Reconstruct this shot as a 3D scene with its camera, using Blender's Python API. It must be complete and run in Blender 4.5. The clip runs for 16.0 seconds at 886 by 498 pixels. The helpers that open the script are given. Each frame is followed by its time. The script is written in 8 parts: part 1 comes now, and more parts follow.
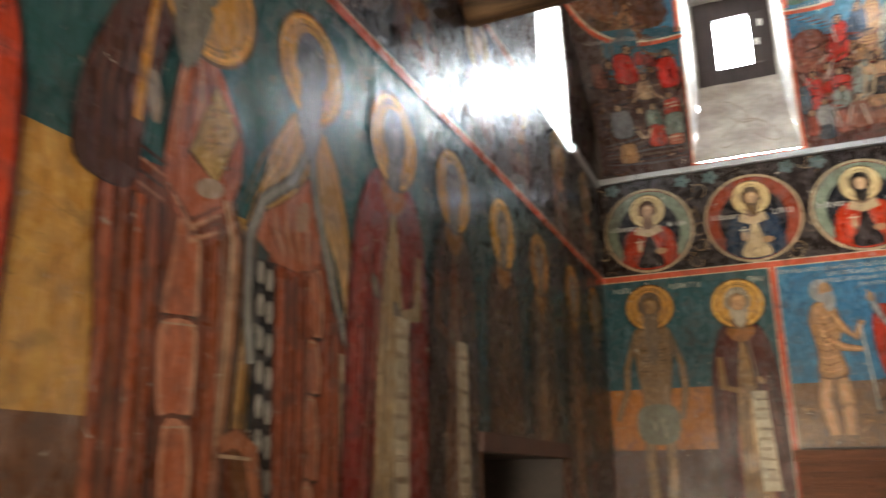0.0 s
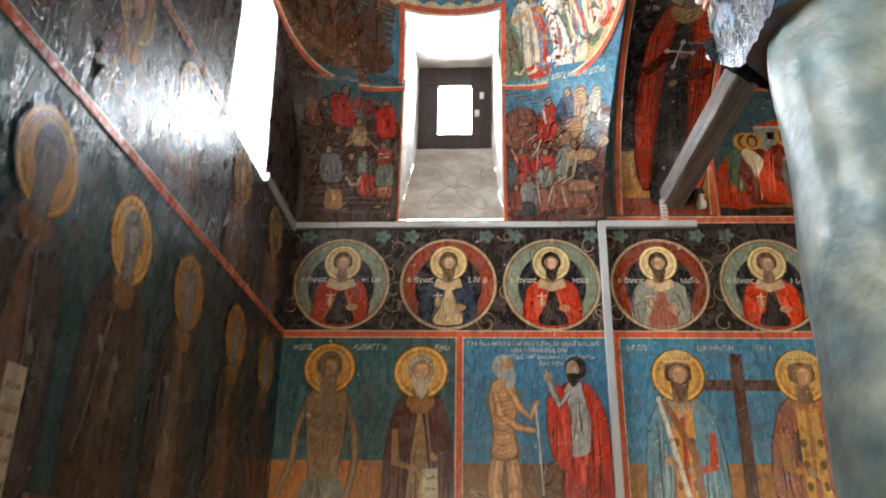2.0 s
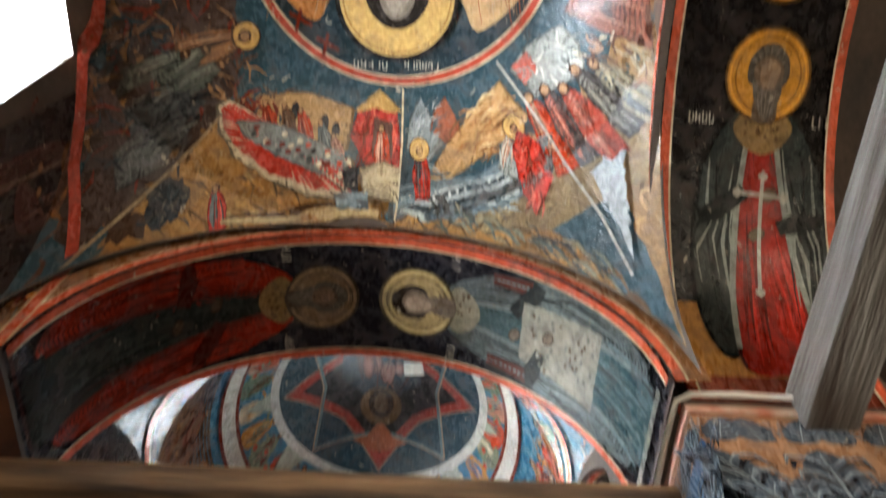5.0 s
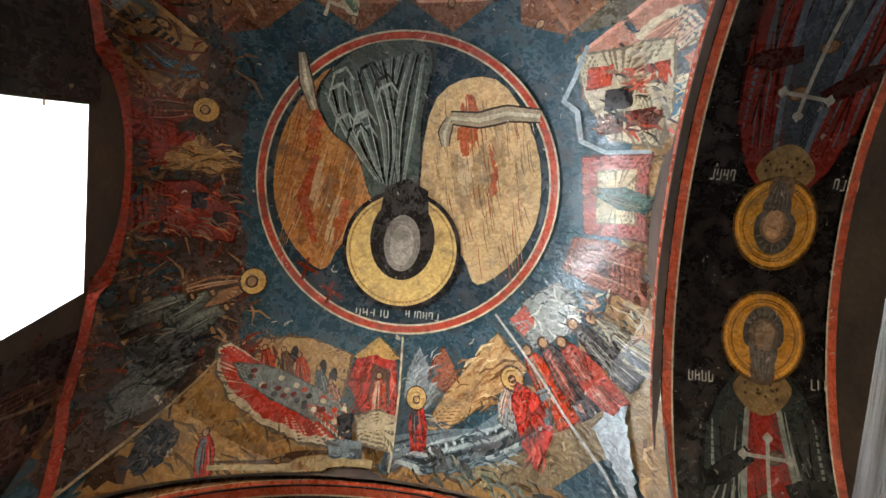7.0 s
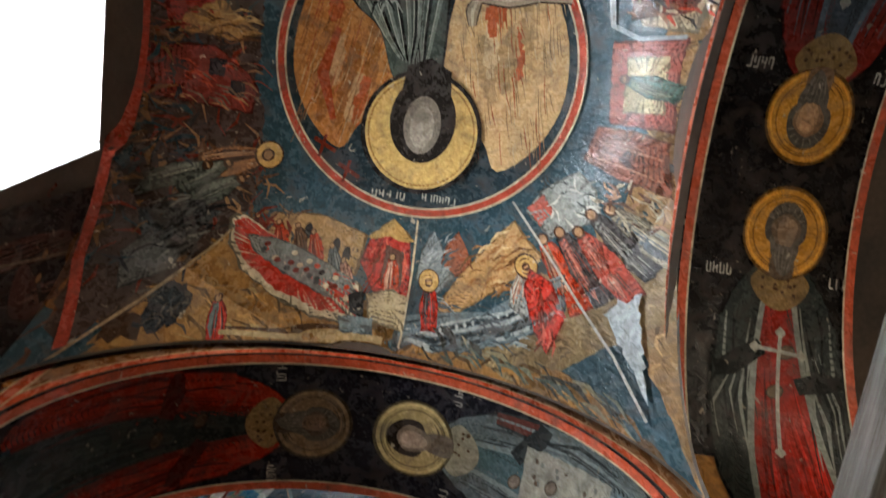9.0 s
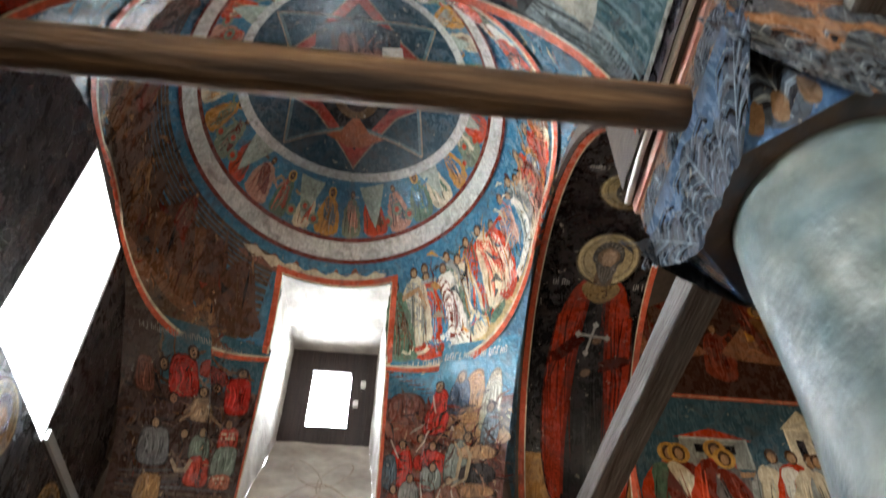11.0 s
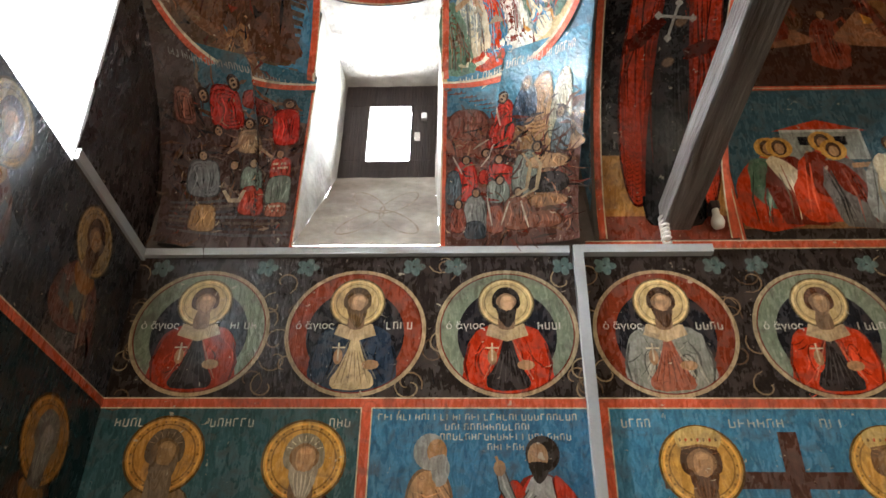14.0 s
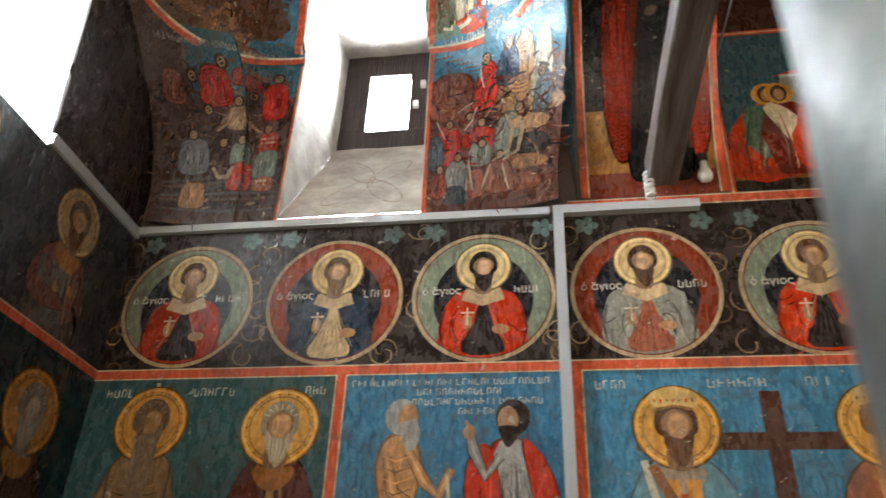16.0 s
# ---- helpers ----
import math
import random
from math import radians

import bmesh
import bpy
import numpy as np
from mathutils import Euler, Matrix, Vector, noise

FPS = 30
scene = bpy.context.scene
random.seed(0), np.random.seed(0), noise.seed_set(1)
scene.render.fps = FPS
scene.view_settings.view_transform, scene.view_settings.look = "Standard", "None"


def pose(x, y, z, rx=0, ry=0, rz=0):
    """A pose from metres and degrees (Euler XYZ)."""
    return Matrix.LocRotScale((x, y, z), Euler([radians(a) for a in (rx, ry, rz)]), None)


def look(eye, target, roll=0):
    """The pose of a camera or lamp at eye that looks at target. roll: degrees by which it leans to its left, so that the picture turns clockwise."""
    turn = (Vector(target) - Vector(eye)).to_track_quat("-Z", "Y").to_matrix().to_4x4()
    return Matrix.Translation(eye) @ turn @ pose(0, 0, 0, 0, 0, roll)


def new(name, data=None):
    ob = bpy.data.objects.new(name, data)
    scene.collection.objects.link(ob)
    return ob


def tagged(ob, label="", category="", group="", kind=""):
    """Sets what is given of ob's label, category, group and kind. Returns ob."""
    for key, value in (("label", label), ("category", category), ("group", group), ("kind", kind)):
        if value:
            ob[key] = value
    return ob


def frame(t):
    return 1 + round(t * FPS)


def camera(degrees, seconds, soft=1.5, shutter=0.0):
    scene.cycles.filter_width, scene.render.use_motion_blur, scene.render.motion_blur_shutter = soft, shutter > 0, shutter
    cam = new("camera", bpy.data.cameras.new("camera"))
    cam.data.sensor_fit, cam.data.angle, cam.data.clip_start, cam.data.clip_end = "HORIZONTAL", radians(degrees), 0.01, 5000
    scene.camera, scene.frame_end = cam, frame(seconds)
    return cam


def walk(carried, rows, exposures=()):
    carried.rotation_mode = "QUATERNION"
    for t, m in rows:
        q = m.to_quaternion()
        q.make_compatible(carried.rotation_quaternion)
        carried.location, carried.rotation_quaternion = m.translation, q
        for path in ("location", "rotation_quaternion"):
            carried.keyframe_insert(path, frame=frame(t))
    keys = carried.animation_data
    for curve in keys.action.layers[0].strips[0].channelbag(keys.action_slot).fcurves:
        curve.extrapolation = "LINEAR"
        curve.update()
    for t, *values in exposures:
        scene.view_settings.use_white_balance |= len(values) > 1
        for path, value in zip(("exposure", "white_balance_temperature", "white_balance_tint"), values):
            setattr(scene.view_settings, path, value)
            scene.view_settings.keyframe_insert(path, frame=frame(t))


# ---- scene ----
cam = camera(59.5, 16.0, shutter=0.5)
PATH = [
    (0, (1.134, 0.814, 1.349), (0.378, 2.576, 1.918), -0.4),
    (0.5, (1.143, 1.029, 1.3), (0.704, 2.888, 1.892), -1.2),
    (1, (1.263, 1.24, 1.325), (0.954, 3.125, 1.918), 0.7),
    (1.5, (1.334, 1.366, 1.337), (1.082, 3.245, 1.974), 1.3),
    (2, (1.302, 1.532, 1.362), (1.212, 3.384, 2.113), 0.9),
    (2.5, (1.24, 1.686, 1.384), (1.224, 3.514, 2.196), -0.4),
    (3, (1.291, 1.819, 1.402), (1.282, 3.622, 2.268), -0.4),
    (3.5, (1.407, 1.904, 1.411), (1.386, 3.647, 2.39), 1.2),
    (4, (1.359, 1.9, 1.472), (1.344, 3.42, 2.772), 2.6),
    (4.2, (1.448, 1.941, 1.509), (1.43, 3.317, 2.961), 2.0),
    (4.5, (1.454, 1.947, 1.54), (1.438, 3.182, 3.112), 1.5),
    (5, (1.394, 1.954, 1.549), (1.445, 2.823, 3.35), -0.3),
    (7.5, (1.312, 1.947, 1.567), (1.355, 2.209, 3.549), -3.4),
    (8, (1.237, 2.007, 1.576), (1.3, 2.324, 3.55), -4.2),
    (8.5, (1.227, 2.025, 1.579), (1.263, 2.383, 3.546), 1.5),
    (9, (1.318, 2.137, 1.571), (1.365, 2.595, 3.518), 2.5),
    (9.5, (1.426, 2.237, 1.564), (1.461, 2.8, 3.483), 4.8),
    (10, (1.458, 2.371, 1.562), (1.549, 3.267, 3.348), 0.2),
    (10.2, (1.447, 2.414, 1.555), (1.562, 3.436, 3.271), -0.6),
    (12.3, (1.554, 2.972, 1.515), (1.693, 4.48, 2.822), 1.3),
    (12.5, (1.578, 2.981, 1.495), (1.722, 4.513, 2.773), 0.8),
    (13, (1.665, 3.054, 1.484), (1.765, 4.662, 2.669), -0.3),
    (13.5, (1.665, 3.179, 1.465), (1.624, 4.848, 2.567), 1.1),
    (14, (1.637, 3.315, 1.458), (1.565, 4.98, 2.565), 1.0),
    (14.5, (1.669, 3.428, 1.46), (1.565, 5.132, 2.502), 0.5),
    (15, (1.696, 3.467, 1.459), (1.568, 5.183, 2.477), 1.1),
    (15.5, (1.839, 3.414, 1.453), (1.589, 5.105, 2.492), 1.5),
    (16, (2.131, 3.391, 1.458), (1.846, 5.077, 2.499), 2.5),
]
walk(cam, [(t, look(eye, target, roll)) for t, eye, target, roll in PATH],
     [(0, 2.08), (1, 2.0), (2, 1.96), (3.5, 1.5), (4.5, 1.62), (5.2, 1.68), (7.5, 1.25), (9, 1.14), (10, 1.6), (12.5, 1.24), (14, 1.78), (16, 1.95)])


# ---- light: overcast daylight through the windows, seen as a bright sky outside them ----
world = bpy.data.worlds.new("sky_world")
world.use_nodes = True
scene.world = world
_bg = world.node_tree.nodes["Background"]
_sky = world.node_tree.nodes.new("ShaderNodeTexSky")
_sky.sky_type, _sky.sun_disc = "NISHITA", False
_sky.sun_elevation, _sky.sun_rotation = radians(42), radians(-70)
world.node_tree.links.new(_sky.outputs[0], _bg.inputs[0])
_bg.inputs[1].default_value = 0.12
_sun = bpy.data.lights.new("sun", "SUN")
_sun.energy, _sun.angle, _sun.color = 1.2, radians(12), (1.0, 0.96, 0.9)
new("sun", _sun).matrix_world = look((-8, 9, 9), (0, 3, 2))


# ---- materials ----


def mat(name, base, rough=0.8, metal=0.0, grain=30.0, amount=0.25, bump=0.15, blotch=3.0, second=None, spec=0.5):
    """A surface with grain, blotches and fine relief; second: the colour of the blotches."""
    m = bpy.data.materials.new(name)
    m.use_nodes = True
    nt = m.node_tree
    n, l = nt.nodes, nt.links
    b = n["Principled BSDF"]
    co = n.new("ShaderNodeTexCoord")
    fine, wide = n.new("ShaderNodeTexNoise"), n.new("ShaderNodeTexNoise")
    fine.inputs["Scale"].default_value, fine.inputs["Detail"].default_value = grain, 6
    wide.inputs["Scale"].default_value, wide.inputs["Detail"].default_value = blotch, 5
    l.new(co.outputs["Object"], fine.inputs["Vector"])
    l.new(co.outputs["Object"], wide.inputs["Vector"])
    ramp = n.new("ShaderNodeValToRGB")
    ramp.color_ramp.elements[0].position, ramp.color_ramp.elements[1].position = 0.35, 0.68
    ramp.color_ramp.elements[0].color = (*base, 1)
    ramp.color_ramp.elements[1].color = (*(second or [c * (1 - amount) for c in base]), 1)
    l.new(wide.outputs["Fac"], ramp.inputs["Fac"])
    mul = n.new("ShaderNodeMix")
    mul.data_type, mul.blend_type = "RGBA", "OVERLAY"
    mul.inputs["Factor"].default_value = amount
    l.new(ramp.outputs["Color"], mul.inputs["A"])
    l.new(fine.outputs["Fac"], mul.inputs["B"])
    l.new(mul.outputs["Result"], b.inputs["Base Color"])
    b.inputs["Roughness"].default_value, b.inputs["Metallic"].default_value = rough, metal
    b.inputs["Specular IOR Level"].default_value = spec
    bp = n.new("ShaderNodeBump")
    bp.inputs["Strength"].default_value, bp.inputs["Distance"].default_value = bump, 0.02
    l.new(fine.outputs["Fac"], bp.inputs["Height"])
    l.new(bp.outputs["Normal"], b.inputs["Normal"])
    return m


def wood(name, base, dark, along="Y", rough=0.6):
    """Old timber: grain drawn out along one axis."""
    m = mat(name, base, rough, grain=34, amount=0.5, bump=0.7, second=dark, blotch=9)
    nt = m.node_tree
    mp = nt.nodes.new("ShaderNodeMapping")
    mp.inputs["Scale"].default_value = [0.13 if a == along else 1.6 for a in "XYZ"]
    co = [q for q in nt.nodes if q.type == "TEX_COORD"][0]
    nt.links.new(co.outputs["Object"], mp.inputs["Vector"])
    for q in [q for q in nt.nodes if q.type == "TEX_NOISE"]:
        nt.links.new(mp.outputs["Vector"], q.inputs["Vector"])
        q.inputs["Scale"].default_value *= 1.4
    return m


def fresco_material():
    """Varnished wall painting: each shape's pigment, brush marks, soot, scratches and flaked spots."""
    m = bpy.data.materials.new("fresco")
    m.use_nodes = True
    nt = m.node_tree
    n, l = nt.nodes, nt.links
    b = n["Principled BSDF"]
    at = n.new("ShaderNodeAttribute")
    at.attribute_name = "pigment"
    co = n.new("ShaderNodeTexCoord")

    def noise_tex(scale, detail=5, stretch=None, distort=0.0):
        t = n.new("ShaderNodeTexNoise")
        t.inputs["Scale"].default_value, t.inputs["Detail"].default_value, t.inputs["Distortion"].default_value = scale, detail, distort
        src = co.outputs["Object"]
        if stretch:
            mp = n.new("ShaderNodeMapping")
            mp.inputs["Scale"].default_value = stretch
            l.new(src, mp.inputs["Vector"])
            src = mp.outputs["Vector"]
        l.new(src, t.inputs["Vector"])
        return t.outputs["Fac"]

    def ramp(fac, p0, p1, c0=0.0, c1=1.0):
        r = n.new("ShaderNodeMapRange")
        for k, v in zip(("From Min", "From Max", "To Min", "To Max"), (p0, p1, c0, c1)):
            r.inputs[k].default_value = v
        l.new(fac, r.inputs["Value"])
        return r.outputs["Result"]

    def mix(a, bb, fac, mode="MIX"):
        x = n.new("ShaderNodeMix")
        x.data_type, x.blend_type = "RGBA", mode
        for sock, v in ((x.inputs["Factor"], fac), (x.inputs["A"], a), (x.inputs["B"], bb)):
            if hasattr(v, "is_linked"):
                l.new(v, sock)
            else:
                sock.default_value = v
        return x.outputs["Result"]

    brush = ramp(noise_tex(38, 5, (1, 1, 0.3), 1.4), 0.33, 0.67, 0.0, 1.0)
    fine = ramp(noise_tex(120, 3, None, 0.6), 0.3, 0.7, 0.0, 1.0)
    col = mix(at.outputs["Color"], brush, 0.24, "OVERLAY")
    col = mix(col, fine, 0.13, "OVERLAY")
    worn = noise_tex(12, 8, None, 0.8)
    col = mix(col, (0.05, 0.03, 0.022, 1), ramp(worn, 0.5, 0.72, 0, 0.55))
    soot = noise_tex(1.3, 4)
    col = mix(col, (0.02, 0.016, 0.015, 1), ramp(soot, 0.45, 0.75, 0, 0.4))
    chips = noise_tex(26, 4, None, 0.8)
    col = mix(col, (0.42, 0.36, 0.28, 1), ramp(chips, 0.69, 0.72, 0, 0.75))
    specks = noise_tex(75, 2, None, 0.4)
    col = mix(col, (0.4, 0.34, 0.27, 1), ramp(specks, 0.74, 0.77, 0, 0.6))
    vo = n.new("ShaderNodeTexVoronoi")
    vo.feature = "DISTANCE_TO_EDGE"
    vo.inputs["Scale"].default_value = 1.7
    wob = n.new("ShaderNodeVectorMath")
    wob.operation = "ADD"
    nz = n.new("ShaderNodeTexNoise")
    nz.inputs["Scale"].default_value = 4
    l.new(co.outputs["Object"], nz.inputs["Vector"])
    l.new(co.outputs["Object"], wob.inputs[0])
    l.new(nz.outputs["Color"], wob.inputs[1])
    l.new(wob.outputs[0], vo.inputs["Vector"])
    col = mix(col, (0.03, 0.025, 0.02, 1), ramp(vo.outputs["Distance"], 0.0, 0.004, 0.5, 0))
    l.new(col, b.inputs["Base Color"])
    # the varnish: glossier where it is whole, dull where it is rubbed
    rough = n.new("ShaderNodeMath")
    rough.operation = "ADD"
    l.new(ramp(worn, 0.3, 0.7, 0.17, 0.36), rough.inputs[0])
    l.new(ramp(brush, 0.0, 1.0, -0.05, 0.08), rough.inputs[1])
    l.new(rough.outputs[0], b.inputs["Roughness"])
    l.new(ramp(noise_tex(6, 6, (1, 1, 0.5), 1.0), 0.3, 0.7, 0.07, 0.48), b.inputs["Specular IOR Level"])
    bp = n.new("ShaderNodeBump")
    bp.inputs["Strength"].default_value, bp.inputs["Distance"].default_value = 0.36, 0.018
    l.new(noise_tex(10, 8, (1, 1, 0.45), 0.8), bp.inputs["Height"])
    ridges = n.new("ShaderNodeBump")
    ridges.inputs["Strength"].default_value, ridges.inputs["Distance"].default_value = 0.35, 0.003
    l.new(brush, ridges.inputs["Height"])
    l.new(bp.outputs["Normal"], ridges.inputs["Normal"])
    l.new(ridges.outputs["Normal"], b.inputs["Normal"])
    return m


FRESCO = fresco_material()
PLASTER = mat("sooty_plaster", (0.09, 0.065, 0.05), 0.7, amount=0.4, second=(0.05, 0.04, 0.035))
WHITEWASH = mat("whitewash", (0.62, 0.61, 0.58), 0.9, grain=22, amount=0.3, bump=0.9, blotch=7, second=(0.4, 0.39, 0.37))
REVEAL = mat("grey_whitewash", (0.46, 0.43, 0.39), 0.9, grain=24, amount=0.4, bump=0.8, blotch=6, second=(0.26, 0.235, 0.21))
SILL_PLASTER = mat("grey_plaster", (0.42, 0.38, 0.33), 0.9, grain=18, amount=0.3, bump=0.35, blotch=3.5, second=(0.24, 0.2, 0.17))
STONE_BLUE = mat("blue_grey_paint", (0.1, 0.155, 0.17), 0.36, grain=11, amount=0.75, bump=0.7, blotch=6.5, second=(0.2, 0.225, 0.205), spec=0.5)
LOG = wood("log_wood", (0.22, 0.125, 0.06), (0.035, 0.018, 0.01), "X")
TIE = wood("grey_timber", (0.18, 0.17, 0.16), (0.055, 0.038, 0.03), "Y", 0.3)
CABINET = wood("reddish_wood", (0.18, 0.06, 0.024), (0.125, 0.042, 0.017), "X", 0.55)
WINDOW_WOOD = wood("dark_window_wood", (0.035, 0.02, 0.018), (0.02, 0.012, 0.011), "Z")
CONDUIT = mat("grey_plastic", (0.36, 0.37, 0.38), 0.45, grain=60, amount=0.1, bump=0.02)
WHITE_PLASTIC = mat("white_plastic", (0.75, 0.74, 0.7), 0.4, grain=60, amount=0.1, bump=0.02)
FLOOR = mat("floor_stone", (0.2, 0.17, 0.14), 0.6, grain=12, amount=0.35, second=(0.12, 0.1, 0.085))
# near-black, so that the recess's shade lies in its colour
NICHE_SHADE = mat("niche_shade", (0.014, 0.011, 0.01), 0.95, spec=0.1)


def glow(name, colour, strength):
    m = bpy.data.materials.new(name)
    m.use_nodes = True
    nt = m.node_tree
    nt.nodes.remove(nt.nodes["Principled BSDF"])
    e = nt.nodes.new("ShaderNodeEmission")
    e.inputs[0].default_value, e.inputs[1].default_value = (*colour, 1), strength
    nt.links.new(e.outputs[0], nt.nodes["Material Output"].inputs[0])
    return m


SKY_LEFT = glow("bright_sky", (0.86, 0.94, 1.0), 60.0)
SKY_FRONT = glow("bright_sky_pane", (0.86, 0.94, 1.0), 36.0)
# added fill glows; the openings they stand behind are invented
FILL_BEHIND = glow("fill_glow_behind", (1.0, 0.84, 0.62), 7.0)
FILL_NEAR_WALL = glow("fill_glow_near_wall", (1.0, 0.86, 0.66), 11.0)

FILL_SIDE = glow("fill_glow_side", (1.0, 0.88, 0.7), 2.0)

# ---- mesh helpers ----


def part(name, bm, material, parent=None, label=""):
    me = bpy.data.meshes.new(name)
    bm.to_mesh(me)
    bm.free()
    me.materials.append(material)
    ob = new(name, me)
    if parent:
        ob.parent = parent
    if label:
        ob["label"] = label
    return ob


def thing(name, label, category, at=(0, 0, 0), group="", kind=""):
    e = new(name)
    e.empty_display_size = 0.1
    e.location = at
    return tagged(e, label, category, group, kind)


def add_box(bm, x0, y0, z0, x1, y1, z1):
    v = [bm.verts.new((x, y, z)) for x in (x0, x1) for y in (y0, y1) for z in (z0, z1)]
    for f in ((0, 1, 3, 2), (4, 6, 7, 5), (0, 4, 5, 1), (2, 3, 7, 6), (0, 2, 6, 4), (1, 5, 7, 3)):
        bm.faces.new([v[i] for i in f])
    return v


def box(x0, y0, z0, x1, y1, z1, bevel=0.0):
    bm = bmesh.new()
    add_box(bm, x0, y0, z0, x1, y1, z1)
    if bevel:
        bmesh.ops.bevel(bm, geom=bm.edges[:], offset=bevel, segments=2, affect="EDGES", profile=0.7)
    bmesh.ops.recalc_face_normals(bm, faces=bm.faces[:])
    return bm


def quad_sheet(rows):
    """A sheet through rows of points."""
    bm = bmesh.new()
    vs = [[bm.verts.new(p) for p in r] for r in rows]
    for a, b in zip(vs, vs[1:]):
        for i in range(len(a) - 1):
            bm.faces.new((a[i], a[i + 1], b[i + 1], b[i]))
    return bm


def smooth(ob):
    ob.data.polygons.foreach_set("use_smooth", [True] * len(ob.data.polygons))
    return ob


# ---- the plan: left wall at x = 0, far wall at y = 6.5, floor at z = 0 ----
FAR = 6.5
AX, AY, AHX, AHY, ASP, ARISE, ATOP = 1.13, 2.16, 1.13, 1.12, 3.5, 0.97, 0.65   # near bay
BX, BY, BHX, BHY, BSP, BRISE, BTOP = 1.12, 5.21, 1.13, 1.29, 3.6, 1.12, 1.32  # far bay
COLX, COLY, COLR = 2.6, 3.77, 0.29
ABX, ABH, AB0, AB1 = 1.16, 1.02, 3.305, 3.885   # arch between the bays: middle, half span, faces


def vault_z(x, y, c):
    cx, cy, hx, hy, sp, rise, top = c
    r2 = ((x - cx) / hx) ** 2 + ((y - cy) / hy) ** 2
    if r2 >= 1:
        return sp + rise * math.sqrt(max(0, 2 - r2))
    return sp + rise + top * math.sqrt(1 - r2)


BAY_A = (AX, AY, AHX, AHY, ASP, ARISE, ATOP)
BAY_B = (BX, BY, BHX, BHY, BSP, BRISE, BTOP)


def vault_point(theta, s, c):
    """s 0: crown, 1: ring, 2: the corner of the bay."""
    cx, cy, hx, hy = c[:4]
    rho = math.sin(s * math.pi / 2) if s <= 1 else 1 + (s - 1) * 0.4142
    X, Y = rho * math.cos(theta), rho * math.sin(theta)
    X, Y = max(-1, min(1, X)), max(-1, min(1, Y))
    x, y = cx + X * hx, cy + Y * hy
    return Vector((x, y, vault_z(x, y, c)))


def dome_surface(c):
    def f(theta, s):
        p = vault_point(theta, s, c)
        a = vault_point(theta + 0.01, s, c) - vault_point(theta - 0.01, s, c)
        b = vault_point(theta, s + 0.01, c) - vault_point(theta, max(0.0, s - 0.01), c)
        n = a.cross(b)
        n = n.normalized() if n.length > 1e-9 else Vector((0, 0, -1))
        if n.z > 0:
            n = -n
        return p, n
    return f


def arch_surface(profile, along, lo):
    """A soffit: u along the arch's span, v across its depth."""
    def f(u, v):
        z = profile(u)
        dz = (profile(u + 0.005) - profile(u - 0.005)) / 0.01
        if along == "x":
            return Vector((u, lo + v, z)), Vector((dz, 0, -1)).normalized()
        return Vector((lo + v, u, z)), Vector((0, dz, -1)).normalized()
    return f


def far_wall(u, v):
    return Vector((u, FAR, v)), Vector((0, -1, 0))


def lean(y, z):
    """The upper side wall of the near bay leans in a little towards the vault."""
    return 0.08 * max(0.0, min(1.0, (z - 3.5) / 0.92)) if y < 3.35 else 0.0


def left_wall(u, v):
    return Vector((lean(u, v), u, v)), Vector((1, 0, 0))


def arch_ab(x):
    return 3.5 + 0.95 * math.sqrt(max(0.0, 1 - ((x - ABX) / ABH) ** 2))


def arch_a_right(y):
    return 3.5 + 0.93 * math.sqrt(max(0.0, 1 - ((y - 2.2) / 1.19) ** 2))


def arch_b_right(y):
    return 3.6 + 1.14 * math.sqrt(max(0.0, 1 - ((y - 5.3) / 1.2) ** 2))

# ---- the structure ----


def wall_with_holes(u0, u1, z0, z1, holes, place, t0, t1):
    """A thick wall; holes (u0, u1, z0, z1) go through it. place maps (u, depth, z)."""
    us = sorted({u0, u1, *[h[0] for h in holes], *[h[1] for h in holes]})
    zs = sorted({z0, z1, *[h[2] for h in holes], *[h[3] for h in holes]})
    bm = bmesh.new()
    solid = {}
    for i in range(len(us) - 1):
        for j in range(len(zs) - 1):
            uc, zc = (us[i] + us[i + 1]) / 2, (zs[j] + zs[j + 1]) / 2
            solid[i, j] = not any(h[0] < uc < h[1] and h[2] < zc < h[3] for h in holes)
    vs = {}

    def v(i, j, k):
        if (i, j, k) not in vs:
            vs[i, j, k] = bm.verts.new(place(us[i], (t0, t1)[k], zs[j]))
        return vs[i, j, k]
    for (i, j), s in solid.items():
        if not s:
            continue
        for k in (0, 1):
            bm.faces.new([v(i, j, k), v(i + 1, j, k), v(i + 1, j + 1, k), v(i, j + 1, k)])
        for di, dj, a, b in ((-1, 0, (i, j), (i, j + 1)), (1, 0, (i + 1, j), (i + 1, j + 1)), (0, -1, (i, j), (i + 1, j)), (0, 1, (i, j + 1), (i + 1, j + 1))):
            if not solid.get((i + di, j + dj), False):
                bm.faces.new([v(*a, 0), v(*b, 0), v(*b, 1), v(*a, 1)])
    bmesh.ops.recalc_face_normals(bm, faces=bm.faces[:])
    return bm


WIN_A = (1.92, 2.74, 3.5, 4.42)   # left wall, near bay: y0, y1, z0, z1
WIN_B = (4.95, 5.72, 3.47, 4.66)  # left wall, far bay
WIN_F = (0.745, 1.485, 3.6, 5.27)  # far wall: x0, x1, z0, z1
NICHE = (3.85, 5.07, 0.0, 1.45)
RIGHT, BACK, TOP = 5.4, -2.6, 6.4


def jamb(y, z):
    """The far jambs of the side windows tip inwards at their heads."""
    for w in (WIN_A, WIN_B):
        if y == w[1] and z == w[3]:
            return y - 0.12
    return y


